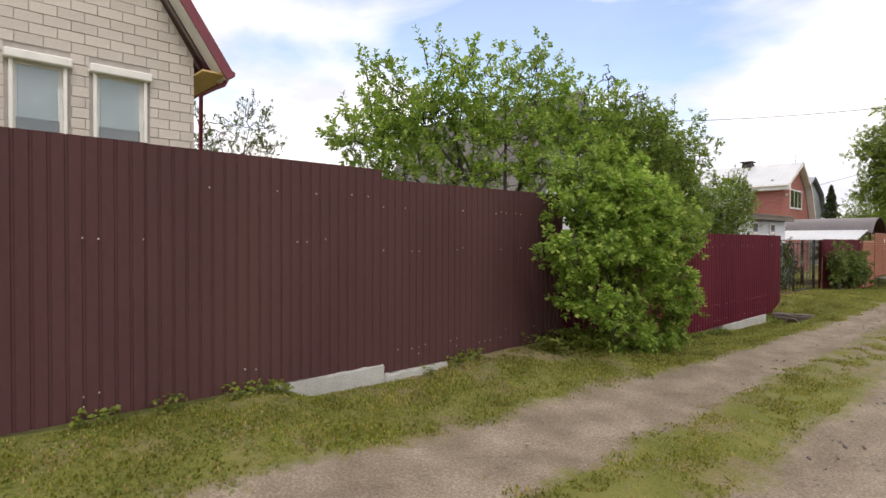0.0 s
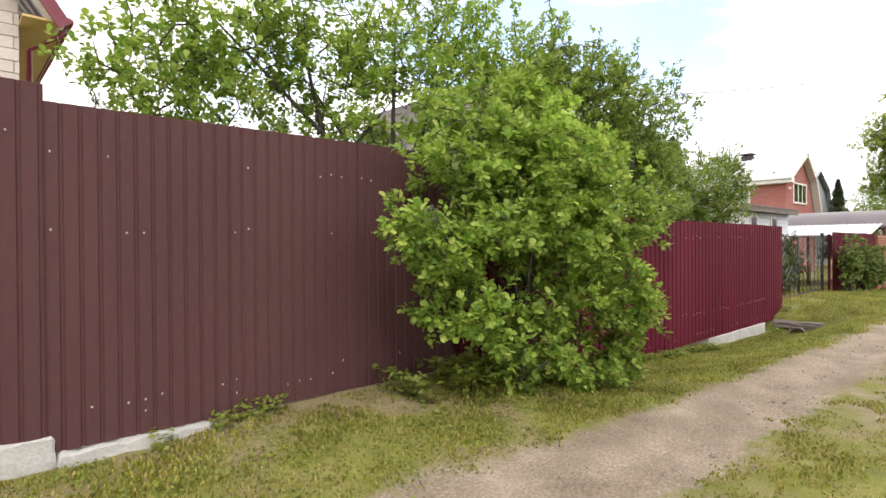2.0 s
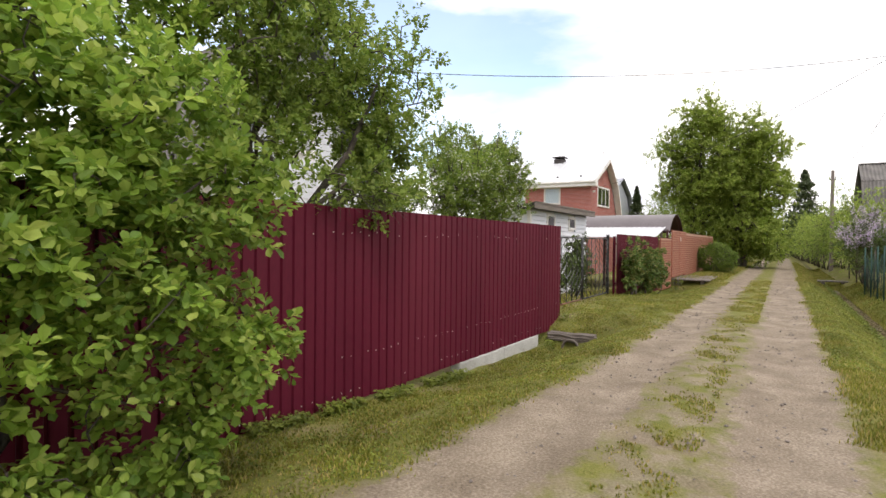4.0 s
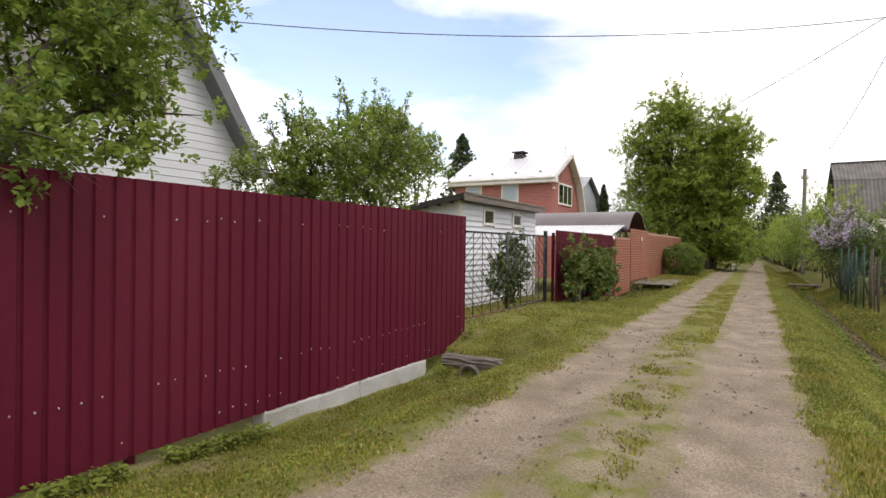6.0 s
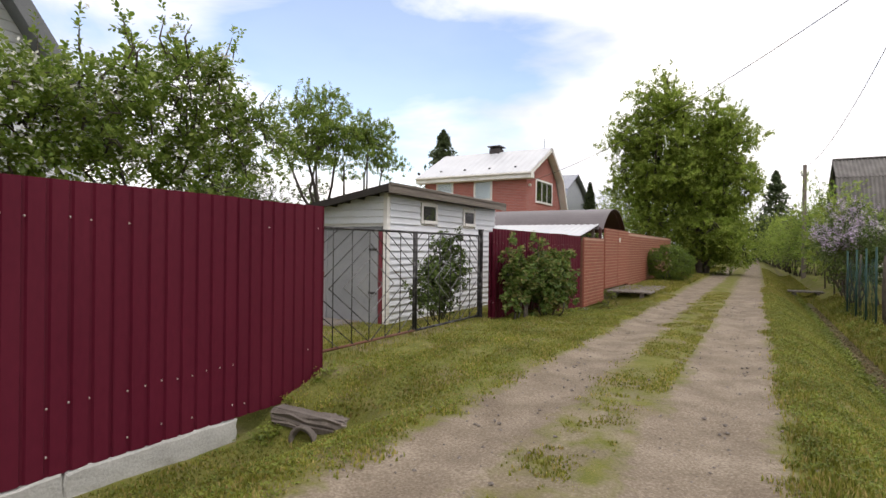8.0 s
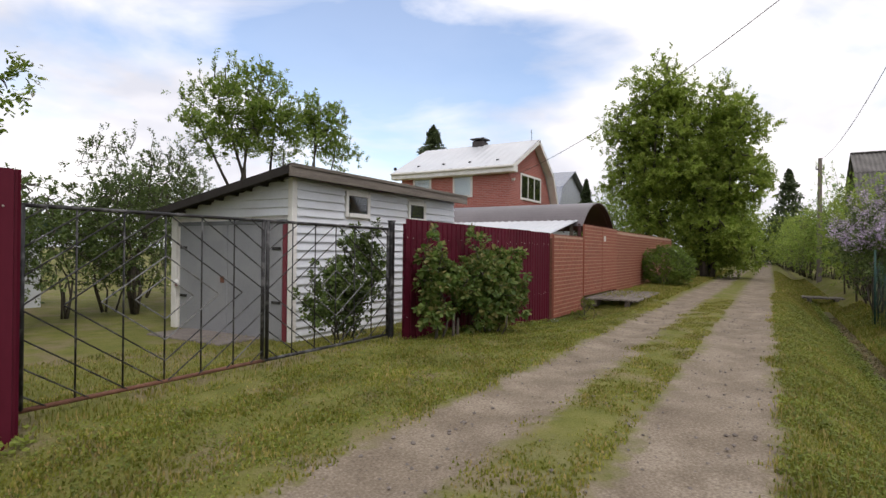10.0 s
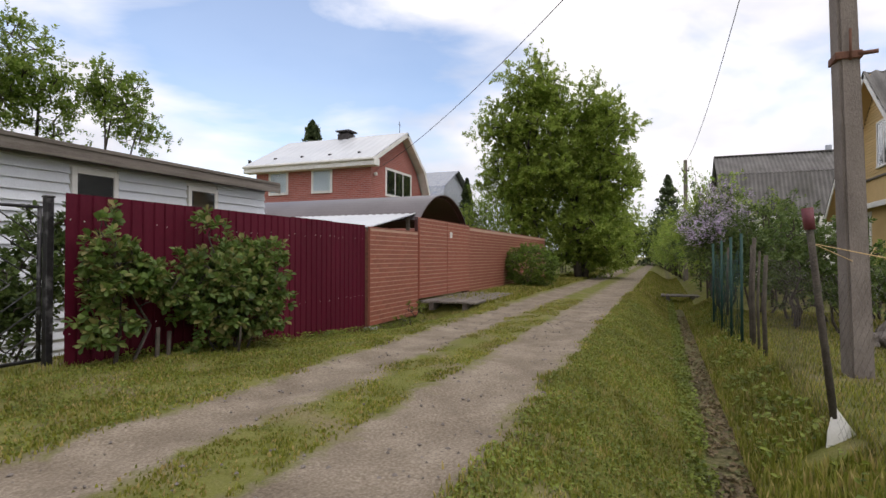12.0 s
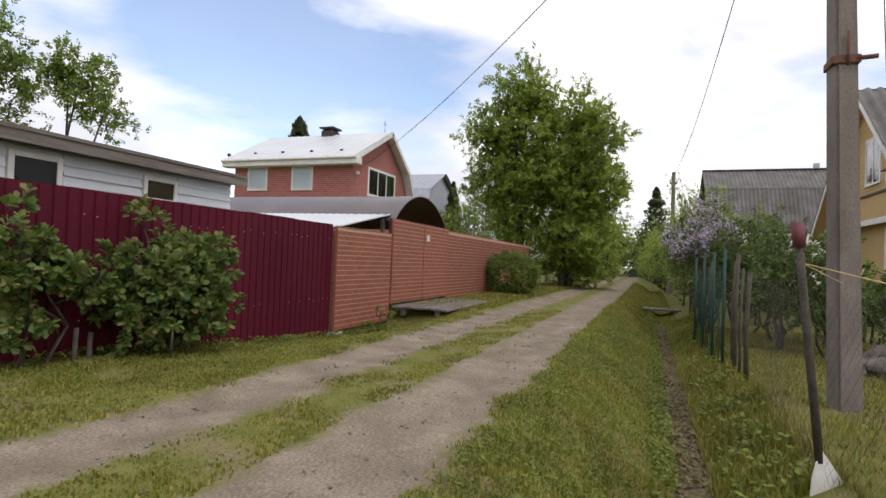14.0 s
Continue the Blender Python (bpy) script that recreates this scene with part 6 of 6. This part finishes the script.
tubes("hanging_twigs", [([(10.1 + 0.07 * i, 4.62 - 0.02 * (i % 3), 1.95 - 0.03 * (i % 4)), (10.15 + 0.075 * i, 4.55 - 0.03 * (i % 2), 1.8), (10.1 + 0.09 * i + 0.05 * (i % 3), 4.5, 1.62 + 0.05 * (i % 5))], [0.004, 0.003, 0.002]) for i in range(13)],
      MAT["bark"], bpy.data.objects["apple_tree"], "bare brown twigs hanging over the fence")
plant("flowering_shrub", "large shrub with white blossom behind the red fence", "shrub", (15.2, 5.8, -0.2),
      [(13.75, 5.7, 2.05, 0.5, 0.45, 0.4), (14.2, 5.7, 2.3, 0.55, 0.5, 0.5), (14.85, 5.7, 2.5, 0.6, 0.55, 0.53), (15.7, 5.7, 2.75, 0.7, 0.6, 0.6), (15.8, 5.7, 2.1, 0.65, 0.55, 0.5), (14.6, 5.7, 2.0, 0.6, 0.5, 0.45), (16.5, 5.7, 2.5, 0.5, 0.45, 0.45)],
      560, 42, 0.10, 0.056, MAT["apple_leaf"], 15, trunk=0.05, stems=4, pairs=True, blossom=480, blossom_mat=MAT["white_flower"], shoots=46, gaps=-0.2, head=0.03, petals=8)
plant("flowering_shrub", "tall shrub behind the driveway gate with sparse blossom", "shrub", (22.6, 13.6, -0.3),
      [(22.0, 13.5, 3.0, 0.95, 0.8, 0.85), (22.9, 13.6, 2.6, 1.1, 0.9, 1.0), (21.8, 13.5, 1.7, 1.1, 0.9, 1.0), (23.4, 13.6, 2.9, 0.8, 0.7, 0.75), (22.8, 13.7, 1.2, 1.3, 0.9, 1.1)], 480, 26, 0.15, 0.075, MAT["dark_leaf"], 16, trunk=0.06, stems=4, shoots=22,
      blossom=150, blossom_mat=MAT["white_flower"], gaps=-0.05)
plant("apple_tree", "spreading apple tree with sparse fresh leaves behind the shed", "tree", (25.2, 12.3, -0.3),
      [(23.75, 12.2, 4.85, 0.95, 0.8, 0.8), (25.0, 12.2, 5.25, 1.0, 0.85, 0.85), (25.6, 12.2, 4.7, 0.85, 0.8, 0.7), (23.2, 12.2, 4.1, 0.8, 0.7, 0.6), (24.6, 12.2, 4.1, 0.8, 0.7, 0.6), (25.9, 12.2, 3.9, 0.7, 0.6, 0.5)],
      470, 58, 0.15, 0.09, MAT["apple_leaf"], 17, trunk=0.13, shoots=16, bare=0.12, hollow=0.2, twig=0.009, gaps=-0.08)
plant("apple_tree", "slender apple tree with sparse fresh leaves behind the shed", "tree", (26.9, 12.4, -0.3),
      [(27.4, 12.2, 4.9, 0.85, 0.8, 0.85), (28.1, 12.2, 4.5, 0.8, 0.7, 0.65), (27.1, 12.2, 5.3, 0.45, 0.45, 0.55)],
      190, 54, 0.15, 0.09, MAT["apple_leaf"], 117, trunk=0.09, shoots=10, bare=0.14, hollow=0.2, twig=0.009, gaps=-0.1)
plant("garden_tree", "tall thin conifer-like tree behind the garden", "tree", (27.2, 18.5, -0.3),
      [(27.2, 18.5, 2.2, 1.1, 1.1, 1.9), (27.2, 18.5, 3.9, 0.6, 0.6, 0.9)], 260, 22, 0.2, 0.1, MAT["dark_leaf"], 18, trunk=0.1)
plant("garden_tree", "thin pale-leaved tree behind the brown fence", "tree", (7.0, 17.5, 0.0),
      [(6.4, 17.4, 4.6, 0.9, 0.9, 0.9), (7.4, 17.4, 5.0, 0.8, 0.8, 0.9), (8.2, 17.4, 4.3, 0.8, 0.8, 0.7), (5.6, 17.4, 4.2, 0.7, 0.8, 0.7)], 260, 20, 0.17, 0.085, MAT["dark_leaf"], 19, trunk=0.08, shoots=18, bare=0.1, twig=0.01)
plant("climbing_vine", "vine with fresh leaves climbing the red fence", "vine", (21.5, 4.45, 0.0),
      [(21.55, 4.4, 0.9, 0.34, 0.2, 0.3), (21.95, 4.42, 0.82, 0.3, 0.2, 0.2), (21.4, 4.5, 1.25, 0.14, 0.12, 0.22), (21.45, 4.4, 0.5, 0.22, 0.16, 0.3)],
      110, 22, 0.07, 0.09, MAT["vine_leaf"], 20, trunk=0.025, stems=2, pairs=True, shoots=4, lift=0.0, gaps=-0.3)
plant("shrub", "dense dark green shrub before the red fence", "shrub", (23.0, 4.3, -0.02),
      [(22.95, 4.25, 0.55, 0.72, 0.42, 0.5), (23.2, 4.3, 0.9, 0.62, 0.38, 0.36), (22.7, 4.42, 1.25, 0.2, 0.16, 0.28), (22.5, 4.3, 0.75, 0.35, 0.28, 0.3)],
      250, 30, 0.08, 0.09, MAT["vine_leaf"], 21, trunk=0.016, stems=7, pairs=True, shoots=5, lift=0.0, gaps=-0.3)
plant("shrub", "leafy shrub between the gate and the shed", "shrub", (21.4, 6.0, -0.05),
      [(21.2, 5.95, 0.4, 0.6, 0.4, 0.45), (21.7, 6.0, 0.85, 0.55, 0.4, 0.5), (21.9, 6.0, 1.3, 0.25, 0.2, 0.25)], 230, 26, 0.09, 0.075, MAT["dark_leaf"], 22, trunk=0.016, stems=6, pairs=True, shoots=8)
plant("round_bush", "clipped round green bush before the brick-pattern fence", "bush", (37.1, 3.8, 0.02),
      [(37.1, 3.8, 0.76, 0.92, 0.85, 0.72)], 620, 34, 0.05, 0.055, MAT["bush_leaf"], 23, trunk=0.03, stems=5, hollow=0.86, gaps=-1.0)
plant("weeds", "low green weeds at the foot of the brick-pattern panel", "weeds", (28.0, 4.2, -0.3),
      [(28.0, 4.25, -0.12, 0.55, 0.25, 0.22)], 60, 14, 0.06, 0.06, MAT["weed_leaf"], 24, trunk=0.008, stems=4)
for bx, by, lobes, cl, sd in (
        (45.2, 5.6, [(44.6, 5.3, 9.3, 1.35, 1.3, 1.3), (45.0, 5.2, 7.6, 1.9, 1.8, 1.5), (44.9, 6.8, 7.6, 1.3, 1.3, 1.2), (45.2, 6.6, 5.2, 1.6, 1.5, 1.4), (44.8, 5.2, 5.2, 1.7, 1.6, 1.4), (45.2, 5.6, 3.2, 1.5, 1.5, 1.0)], 620, 31),
        (46.0, 3.2, [(45.6, 3.2, 8.2, 1.5, 1.5, 1.4), (45.7, 2.1, 6.9, 1.5, 1.4, 1.5), (45.4, 3.8, 5.4, 1.9, 1.8, 1.6), (45.9, 1.9, 4.7, 1.5, 1.4, 1.4), (45.9, 2.8, 2.6, 2.0, 1.6, 1.5), (46.2, 1.9, 1.4, 1.4, 1.1, 1.0), (48.0, 2.4, 1.7, 1.6, 1.2, 1.3), (47.0, 3.8, 1.5, 1.5, 1.3, 1.1)], 760, 32),
        (56.5, 4.8, [(56.5, 4.4, 7.0, 2.4, 1.8, 2.0), (57.0, 4.0, 4.8, 2.8, 1.7, 2.2), (56.4, 3.9, 2.2, 2.4, 1.3, 1.6)], 420, 33)):
    plant("tall_tree", "tall dense green deciduous tree at the end of the brick-pattern fence", "tree", (bx, by, 0.0), lobes, cl, 90, 0.36, 0.165, MAT["tree_leaf"], sd,
          trunk=0.2, stems=3, group="tall trees by the lane", shoots=14, hollow=0.55, twig=0.02, gaps=-0.2, per_sprig=10)
plant("garden_tree", "small leafy tree behind the brick-pattern fence", "tree", (41.0, 7.6, 0.0),
      [(41.2, 7.4, 2.6, 1.2, 1.0, 0.9), (42.6, 7.2, 2.8, 1.2, 1.0, 1.1)], 230, 20, 0.2, 0.11, MAT["apple_leaf"], 34, trunk=0.08, shoots=5)


def conifer(x, y, h, r, seed, label):
    """A spruce: trunk, and whorls of drooping needle sprays that shorten towards the tip."""
    rng = np.random.default_rng(seed)
    root = thing("spruce", label, "tree", "spruces in the distance")
    tube("trunk", [(x, y, -0.2), (x, y, h)], [0.02 * h, 0.01], MAT["bark"], root)
    n = 5200
    t = rng.uniform(0, 1, n) ** 1.5
    z = h * (0.12 + 0.88 * t)
    rad = r * (1 - t) ** 0.7 * rng.uniform(0.25, 1.0, n) * (0.8 + 0.2 * np.sin(z * 60 / h))
    a = rng.uniform(0, 2 * math.pi, n)
    c = np.stack([x + rad * np.cos(a), y + rad * np.sin(a), z - rad * 0.35], 1)
    v, f = leaves(c, 0.04 * h, rng, droop=0.3)
    quick("crown", v, f, MAT["conifer"], root)


conifer(92.0, -1.3, 11.4, 4.2, 41, "dark spruce far down the lane")
conifer(51.0, 23.0, 10.9, 4.6, 42, "dark spruce behind the red brick house")
conifer(49.0, 10.4, 5.8, 1.3, 43, "slim young spruce beyond the brick-pattern fence")

# hedge line and woods down the lane
for i, (x, y, s, m, fl) in enumerate(((26.9, -3.9, 0.55, "dark_leaf", 0), (28.3, -3.4, 0.75, "dark_leaf", 0), (30.2, -2.9, 0.9, "dark_leaf", 0), (31.9, -1.85, 1.05, "dark_leaf", 45),
                                      (34.4, -2.0, 1.35, "dark_leaf", 90), (36.5, -2.2, 1.4, "dark_leaf", 40), (38.5, -2.4, 1.5, "tree_leaf", 0), (41.0, -2.5, 1.8, "tree_leaf", 0),
                                      (43.5, -2.5, 2.2, "hazel_leaf", 0), (46.5, -2.8, 2.0, "tree_leaf", 0), (49.0, -3.2, 1.9, "tree_leaf", 0), (53.0, -2.6, 1.9, "apple_leaf", 0), (57.0, -2.4, 2.0, "tree_leaf", 0),
                                      (27.8, -5.2, 0.5, "apple_leaf", 0), (31.0, -4.6, 0.6, "apple_leaf", 0), (29.4, -4.3, 0.5, "dark_leaf", 0), (34.0, -4.0, 0.9, "dark_leaf", 0), (38.5, -3.9, 1.4, "apple_leaf", 0),
                                      (41.0, -4.6, 1.6, "dark_leaf", 0), (21.0, 13.5, 1.2, "dark_leaf", 0), (22.3, 14.2, 1.3, "dark_leaf", 0), (19.6, 12.6, 1.1, "dark_leaf", 0), (24.9, -4.6, 0.45, "hazel_leaf", 0), (26.2, -4.9, 0.6, "hazel_leaf", 0), (48.5, 8.2, 2.4, "tree_leaf", 0), (50.5, 6.4, 2.3, "dark_leaf", 0), (53.0, 7.6, 2.5, "tree_leaf", 0), (52.0, 5.2, 1.7, "dark_leaf", 0), (28.9, -2.75, 0.85, "dark_leaf", 0), (29.8, -3.6, 0.95, "dark_leaf", 0), (31.4, -2.5, 1.0, "dark_leaf", 0), (33.2, -3.1, 1.15, "dark_leaf", 0), (25.9, -4.25, 0.4, "hazel_leaf", 0), (23.6, 15.6, 1.6, "dark_leaf", 0), (24.8, 17.2, 1.8, "dark_leaf", 0), (18.0, 15.2, 1.4, "dark_leaf", 0), (16.6, 14.4, 1.3, "dark_leaf", 0))):
    lil = fl > 0
    plant("lilac_bush" if lil else "garden_shrub", "lilac bush with pale purple flower heads by the fence" if lil else "leafy green garden shrub", "shrub", (x, y, -0.15),
          [(x, y, 0.9 * s, 0.8 * s, 0.7 * s, 0.65 * s), (x + 0.25, y + 0.1, 1.55 * s, 0.65 * s, 0.6 * s, 0.55 * s)], int(130 * max(0.6, s)), 24, 0.13 * s, 0.075 + 0.012 * s, MAT[m], 50 + i, trunk=0.03, stems=4,
          shoots=5, group="garden shrubs", blossom=fl if lil else None, blossom_mat=MAT["lilac"], head=0.06, petals=34)
for i, (x, y, h) in enumerate(((66, 5.5, 7.0), (72, 4.8, 7.0), (98, 3.8, 9.0), (99, -2.5, 8.0), (92, 5.0, 9.0), (84, -4.2, 6.0), (106, 4.5, 9.0), (76, 6.0, 9.0), (88, 7.0, 10.0), (62, -4.0, 4.0), (70, -4.5, 4.5), (80, -5.0, 6.0), (104, 1.0, 7.5), (110, 7.0, 9.0), (112, -6.0, 7.0))):
    plant("distant_tree", "distant green tree far down the lane", "tree", (x, y, 0.0),
          [(x, y, h * 0.62, h * 0.24, h * 0.22, h * 0.32), (x + 1, y - 0.5, h * 0.35, h * 0.3, h * 0.22, h * 0.28)], 260, 18, h * 0.05, h * 0.035, MAT["tree_leaf"], 80 + i,
          trunk=0.15, group="distant trees", twig=0.03)
for i, (x, y, h) in enumerate(((64, 18, 6.0), (20, 34, 5.0), (12, 33, 5.0), (36, 34, 7.0), (30, 38, 6.0), (44, 32, 7.0), (2, 34, 5.0), (46, -14, 5.0), (64, -12, 6.0), (40, -24, 6.0), (60, -26, 7.0))):
    plant("distant_tree", "green tree at the back of the gardens", "tree", (x, y, 0.0),
          [(x, y, h * 0.6, h * 0.35, h * 0.3, h * 0.35), (x + 2, y, h * 0.4, h * 0.4, h * 0.3, h * 0.33)], 200, 16, h * 0.06, h * 0.04, MAT["dark_leaf"], 100 + i,
          trunk=0.15, group="distant trees", twig=0.03)


def far_woods():
    """The wooded edge beyond the gardens, too far to pick apart."""
    rng = np.random.default_rng(77)
    cen = []
    for _ in range(1500):
        a = rng.uniform(0, 2 * math.pi)
        r = rng.uniform(120, 150)
        h = 6.5 + 2.5 * noise.noise((math.cos(a) * 9, math.sin(a) * 9, 2.0))
        z = rng.uniform(0, 1) ** 0.7 * h
        cen.append(np.array([20 + r * math.cos(a), r * math.sin(a), z]) + rng.normal(size=(26, 3)) * np.array([1.6, 1.6, 1.0]))
    v, f = leaves(np.concatenate(cen), 1.1, rng)
    tagged(quick("far_woods", v, f, MAT["tree_leaf"]), "green wooded edge beyond the gardens", "woods", kind="stuff")


far_woods()


for i in range(22):
    x = 54.0 + 2.6 * i
    h = 1.5 + 0.05 * i + 0.5 * noise.noise((i * 1.7, 0, 3))
    y = -2.2 + 0.03 * (x - 38)
    plant("hedge_shrub", "tall green hedge shrub along the far lane", "shrub", (x, y, -0.1),
          [(x, y, 0.9 * h, 1.0 * h, 0.7 * h, 0.75 * h), (x + 0.5, y - 0.3, 1.8 * h, 0.8 * h, 0.6 * h, 0.65 * h)], 120, 18, 0.16 * h, 0.11 + 0.003 * i, MAT["tree_leaf" if i % 3 else "apple_leaf"], 200 + i,
          trunk=0.04, stems=3, group="hedge along the far lane")
for i in range(9):
    x, y, h = 108 + 2 * (i % 3), -7.0 + 2.2 * i, 2.2 + 0.4 * (i % 2)
    plant("hedge_shrub", "tall green hedge shrub closing the far lane", "shrub", (x, y, -0.1),
          [(x, y, 0.8 * h, 1.0 * h, 0.9 * h, 0.8 * h), (x, y + 0.4, 1.9 * h, 0.9 * h, 0.9 * h, 0.8 * h)], 110, 18, 0.2 * h, 0.2, MAT["tree_leaf"], 270 + i,
          trunk=0.05, stems=3, group="hedge along the far lane")
for i in range(14):
    x = 58.0 + 3.4 * i
    h = 1.4 + 0.07 * i + 0.4 * noise.noise((i * 1.3, 4, 3))
    y = 4.6 + 0.035 * (x - 38)
    plant("hedge_shrub", "tall green hedge shrub along the far lane", "shrub", (x, y, -0.1),
          [(x, y, 0.9 * h, 1.0 * h, 0.7 * h, 0.8 * h), (x + 0.5, y + 0.3, 1.9 * h, 0.9 * h, 0.7 * h, 0.8 * h)], 120, 18, 0.18 * h, 0.12 + 0.003 * i, MAT["tree_leaf"], 240 + i,
          trunk=0.04, stems=3, group="hedge along the far lane")


# ---- grass ----
def scatter(n, x0, x1, y0, y1, seed, thin=-0.25):
    """Places on the ground, thinned by an uneven noise and with ragged borders along the lane."""
    rng = np.random.default_rng(seed)
    x = x0 + (x1 - x0) * rng.uniform(0, 1, n)
    y = rng.uniform(y0, y1, n)
    d = np.array([0.7 * noise.noise((p * 2.1, q * 2.4, seed)) + 0.6 * noise.noise((p * 7, q * 7, seed)) for p, q in zip(x, y)])
    rag = np.array([0.22 * noise.noise((p * 1.3, 3.0, 1.0)) + 0.16 * noise.noise((p * 5.0, 7.0, 1.0)) for p in x]) + 0.07 * rng.normal(size=n)
    drift = 0.55 * np.clip((13 - x) / 12, 0, 1)
    rag = rag * 0.7
    half = np.where((x > 9) & (x < 17), 0.22, 0.31)
    worn_bank = np.hypot((x - 5.2) / 1.6, (y - 4.45) / 0.5)
    d = d - 0.55 * np.clip(1.3 - worn_bank, 0, 1) - 0.28 * ((y > 0.9) & (y < 2.4) & (x > 8) & (x < 18))
    strip = np.abs(y - 1.60 - rag * 0.6 - drift * 0.35) < half + rag * 0.8 + drift * 0.35
    verge = (y > 2.72 + drift * 1.3 + rag) | (y < 0.36 + rag) | strip
    clear = np.hypot(x - 22.4, y + 1.68) > 0.2
    return np.stack([x, y], 1)[(d > thin) & verge & clear]


blades("grass", "short green grass on the verge before the fences", scatter(165000, -1.5, 30, 2.5, 4.62, 1, thin=-0.55), 0.034, MAT["grass_blade"], 1, width=0.008)
blades("grass", "short worn grass between the wheel tracks", scatter(120000, 1.0, 32, 0.9, 2.5, 2, thin=-0.3), 0.026, MAT["grass_blade"], 2, width=0.007)
blades("grass", "green grass on the ditch bank", scatter(130000, 11, 36, -0.86, 0.55, 3, thin=-0.75), 0.045, MAT["grass_blade"], 3)
blades("grass", "longer grass beyond the ditch", scatter(50000, 19, 32, -4.5, -1.22, 4, thin=-0.6), 0.055, MAT["grass_blade"], 4)
blades("grass", "long grass on the far bank of the ditch", scatter(30000, 18, 36, -1.9, -1.15, 13, thin=-0.4), 0.11, MAT["grass_blade"], 13, width=0.007)
blades("grass", "grass in the yard behind the iron gate", scatter(26000, 16, 26, 4.62, 9.0, 5, thin=-0.6), 0.05, MAT["grass_blade"], 5)


def low_leaves(name, label, xy, height, size, mat, seed):
    """Clover and other low broad leaves among the grass."""
    rng = np.random.default_rng(seed)
    z = ground_z(xy[:, 0], xy[:, 1]) + rng.uniform(0.005, 1.0, len(xy)) * height
    v, f = leaves(np.stack([xy[:, 0], xy[:, 1], z], 1), size, rng)
    return tagged(quick(name, v, f, mat), label, "weeds", kind="stuff")


def along_fence(n, spans, y, spread, seed):
    rng = np.random.default_rng(seed)
    w = np.array([b - a for a, b in spans])
    k = rng.choice(len(spans), n, p=w / w.sum())
    lo = np.array([a for a, b in spans])[k]
    tuft = rng.uniform(0, 1, n) ** 1.0
    x = lo + w[k] * tuft
    ok = np.array([noise.noise((q * 2.3, seed, 0)) > -0.1 for q in x])
    return np.stack([x, y + rng.normal(size=n) * spread], 1)[ok]


low_leaves("clover", "clover and small weeds in the verge", scatter(55000, -1, 28, 2.7, 4.6, 6, thin=-0.15), 0.035, 0.026, MAT["weed_leaf"], 6)
low_leaves("clover", "clover on the ditch bank", scatter(60000, 14, 32, -0.88, 0.40, 7, thin=-0.2), 0.04, 0.028, MAT["weed_leaf"], 7)
low_leaves("weeds", "leafy weeds at the foot of the fences", along_fence(6000, ((7.8, 12.7), (9.0, 12.7), (7.5, 12.7), (15.5, 16.8), (21.5, 29.0)), 4.56, 0.06, 8), 0.10, 0.05, MAT["weed_leaf"], 8)
low_leaves("weeds", "low weeds along the ditch bed", scatter(9000, 18, 40, -0.92, -0.72, 10, thin=-0.1), 0.10, 0.045, MAT["weed_leaf"], 10)
low_leaves("weeds", "leafy weeds in the ditch", scatter(7000, 17, 34, -1.75, -1.22, 9, thin=0.05), 0.18, 0.06, MAT["weed_leaf"], 9)


def pebbles(n, seed):
    """Loose stones on the wheel tracks."""
    rng = np.random.default_rng(seed)
    x = rng.uniform(3, 32, n)
    y = np.where(rng.uniform(size=n) < 0.4, TRACK_L[0] + rng.normal(size=n) * 0.3, TRACK_R[0] + rng.normal(size=n) * 0.38)
    r = 0.004 + 0.016 * rng.uniform(size=n) ** 5
    c = np.stack([x, y, ground_z(x, y) + r * 0.2], 1)
    unit = np.array([[1, 0, 0], [-1, 0, 0], [0, 1, 0], [0, -1, 0], [0, 0, 0.7], [0, 0, -0.7]], dtype=float)
    v = c[:, None, :] + unit[None] * r[:, None, None] * rng.uniform(0.6, 1.4, (n, 6, 1))
    tri = np.array([[0, 2, 4], [2, 1, 4], [1, 3, 4], [3, 0, 4], [2, 0, 5], [1, 2, 5], [3, 1, 5], [0, 3, 5]])
    f = (np.arange(n)[:, None, None] * 6 + tri[None]).reshape(-1, 3)
    tagged(quick("pebbles", v.reshape(-1, 3), f, MAT["stone"]), "loose grey pebbles on the wheel tracks", "pebbles", kind="stuff")


pebbles(6000, 5)
low_leaves("weeds", "broad weeds in the shade under the hazel bush", along_fence(2600, ((5.6, 7.8),), 4.2, 0.2, 18), 0.2, 0.07, MAT["weed_leaf"], 18)
low_leaves("weeds", "small weeds round the concrete footing of the brown fence", along_fence(900, ((0.6, 2.3), (3.9, 4.8)), 4.58, 0.06, 21), 0.12, 0.05, MAT["weed_leaf"], 21)
low_leaves("leaf_litter", "brown leaf litter along the ditch bed", scatter(9000, 17, 34, -1.2, -0.9, 19, thin=-0.3), 0.015, 0.05, MAT["dead_leaf"], 19)


blades("grass", "grass beside the far stretch of the lane", np.concatenate([scatter(30000, 30, 60, 2.9, 4.5, 11), scatter(30000, 36, 60, -1.5, 0.3, 12)]), 0.09, MAT["grass_blade"], 11, width=0.014)


for sx, sy, sh in ((21.98, 4.40, 0.34), (22.14, 4.42, 0.28)):
    tagged(tube("stake", [(sx, sy, -0.25), (sx + 0.02, sy, sh)], [0.025, 0.022], MAT["bark"]), "short dark wooden stake holding the vine", "stake", "stakes under the vine")
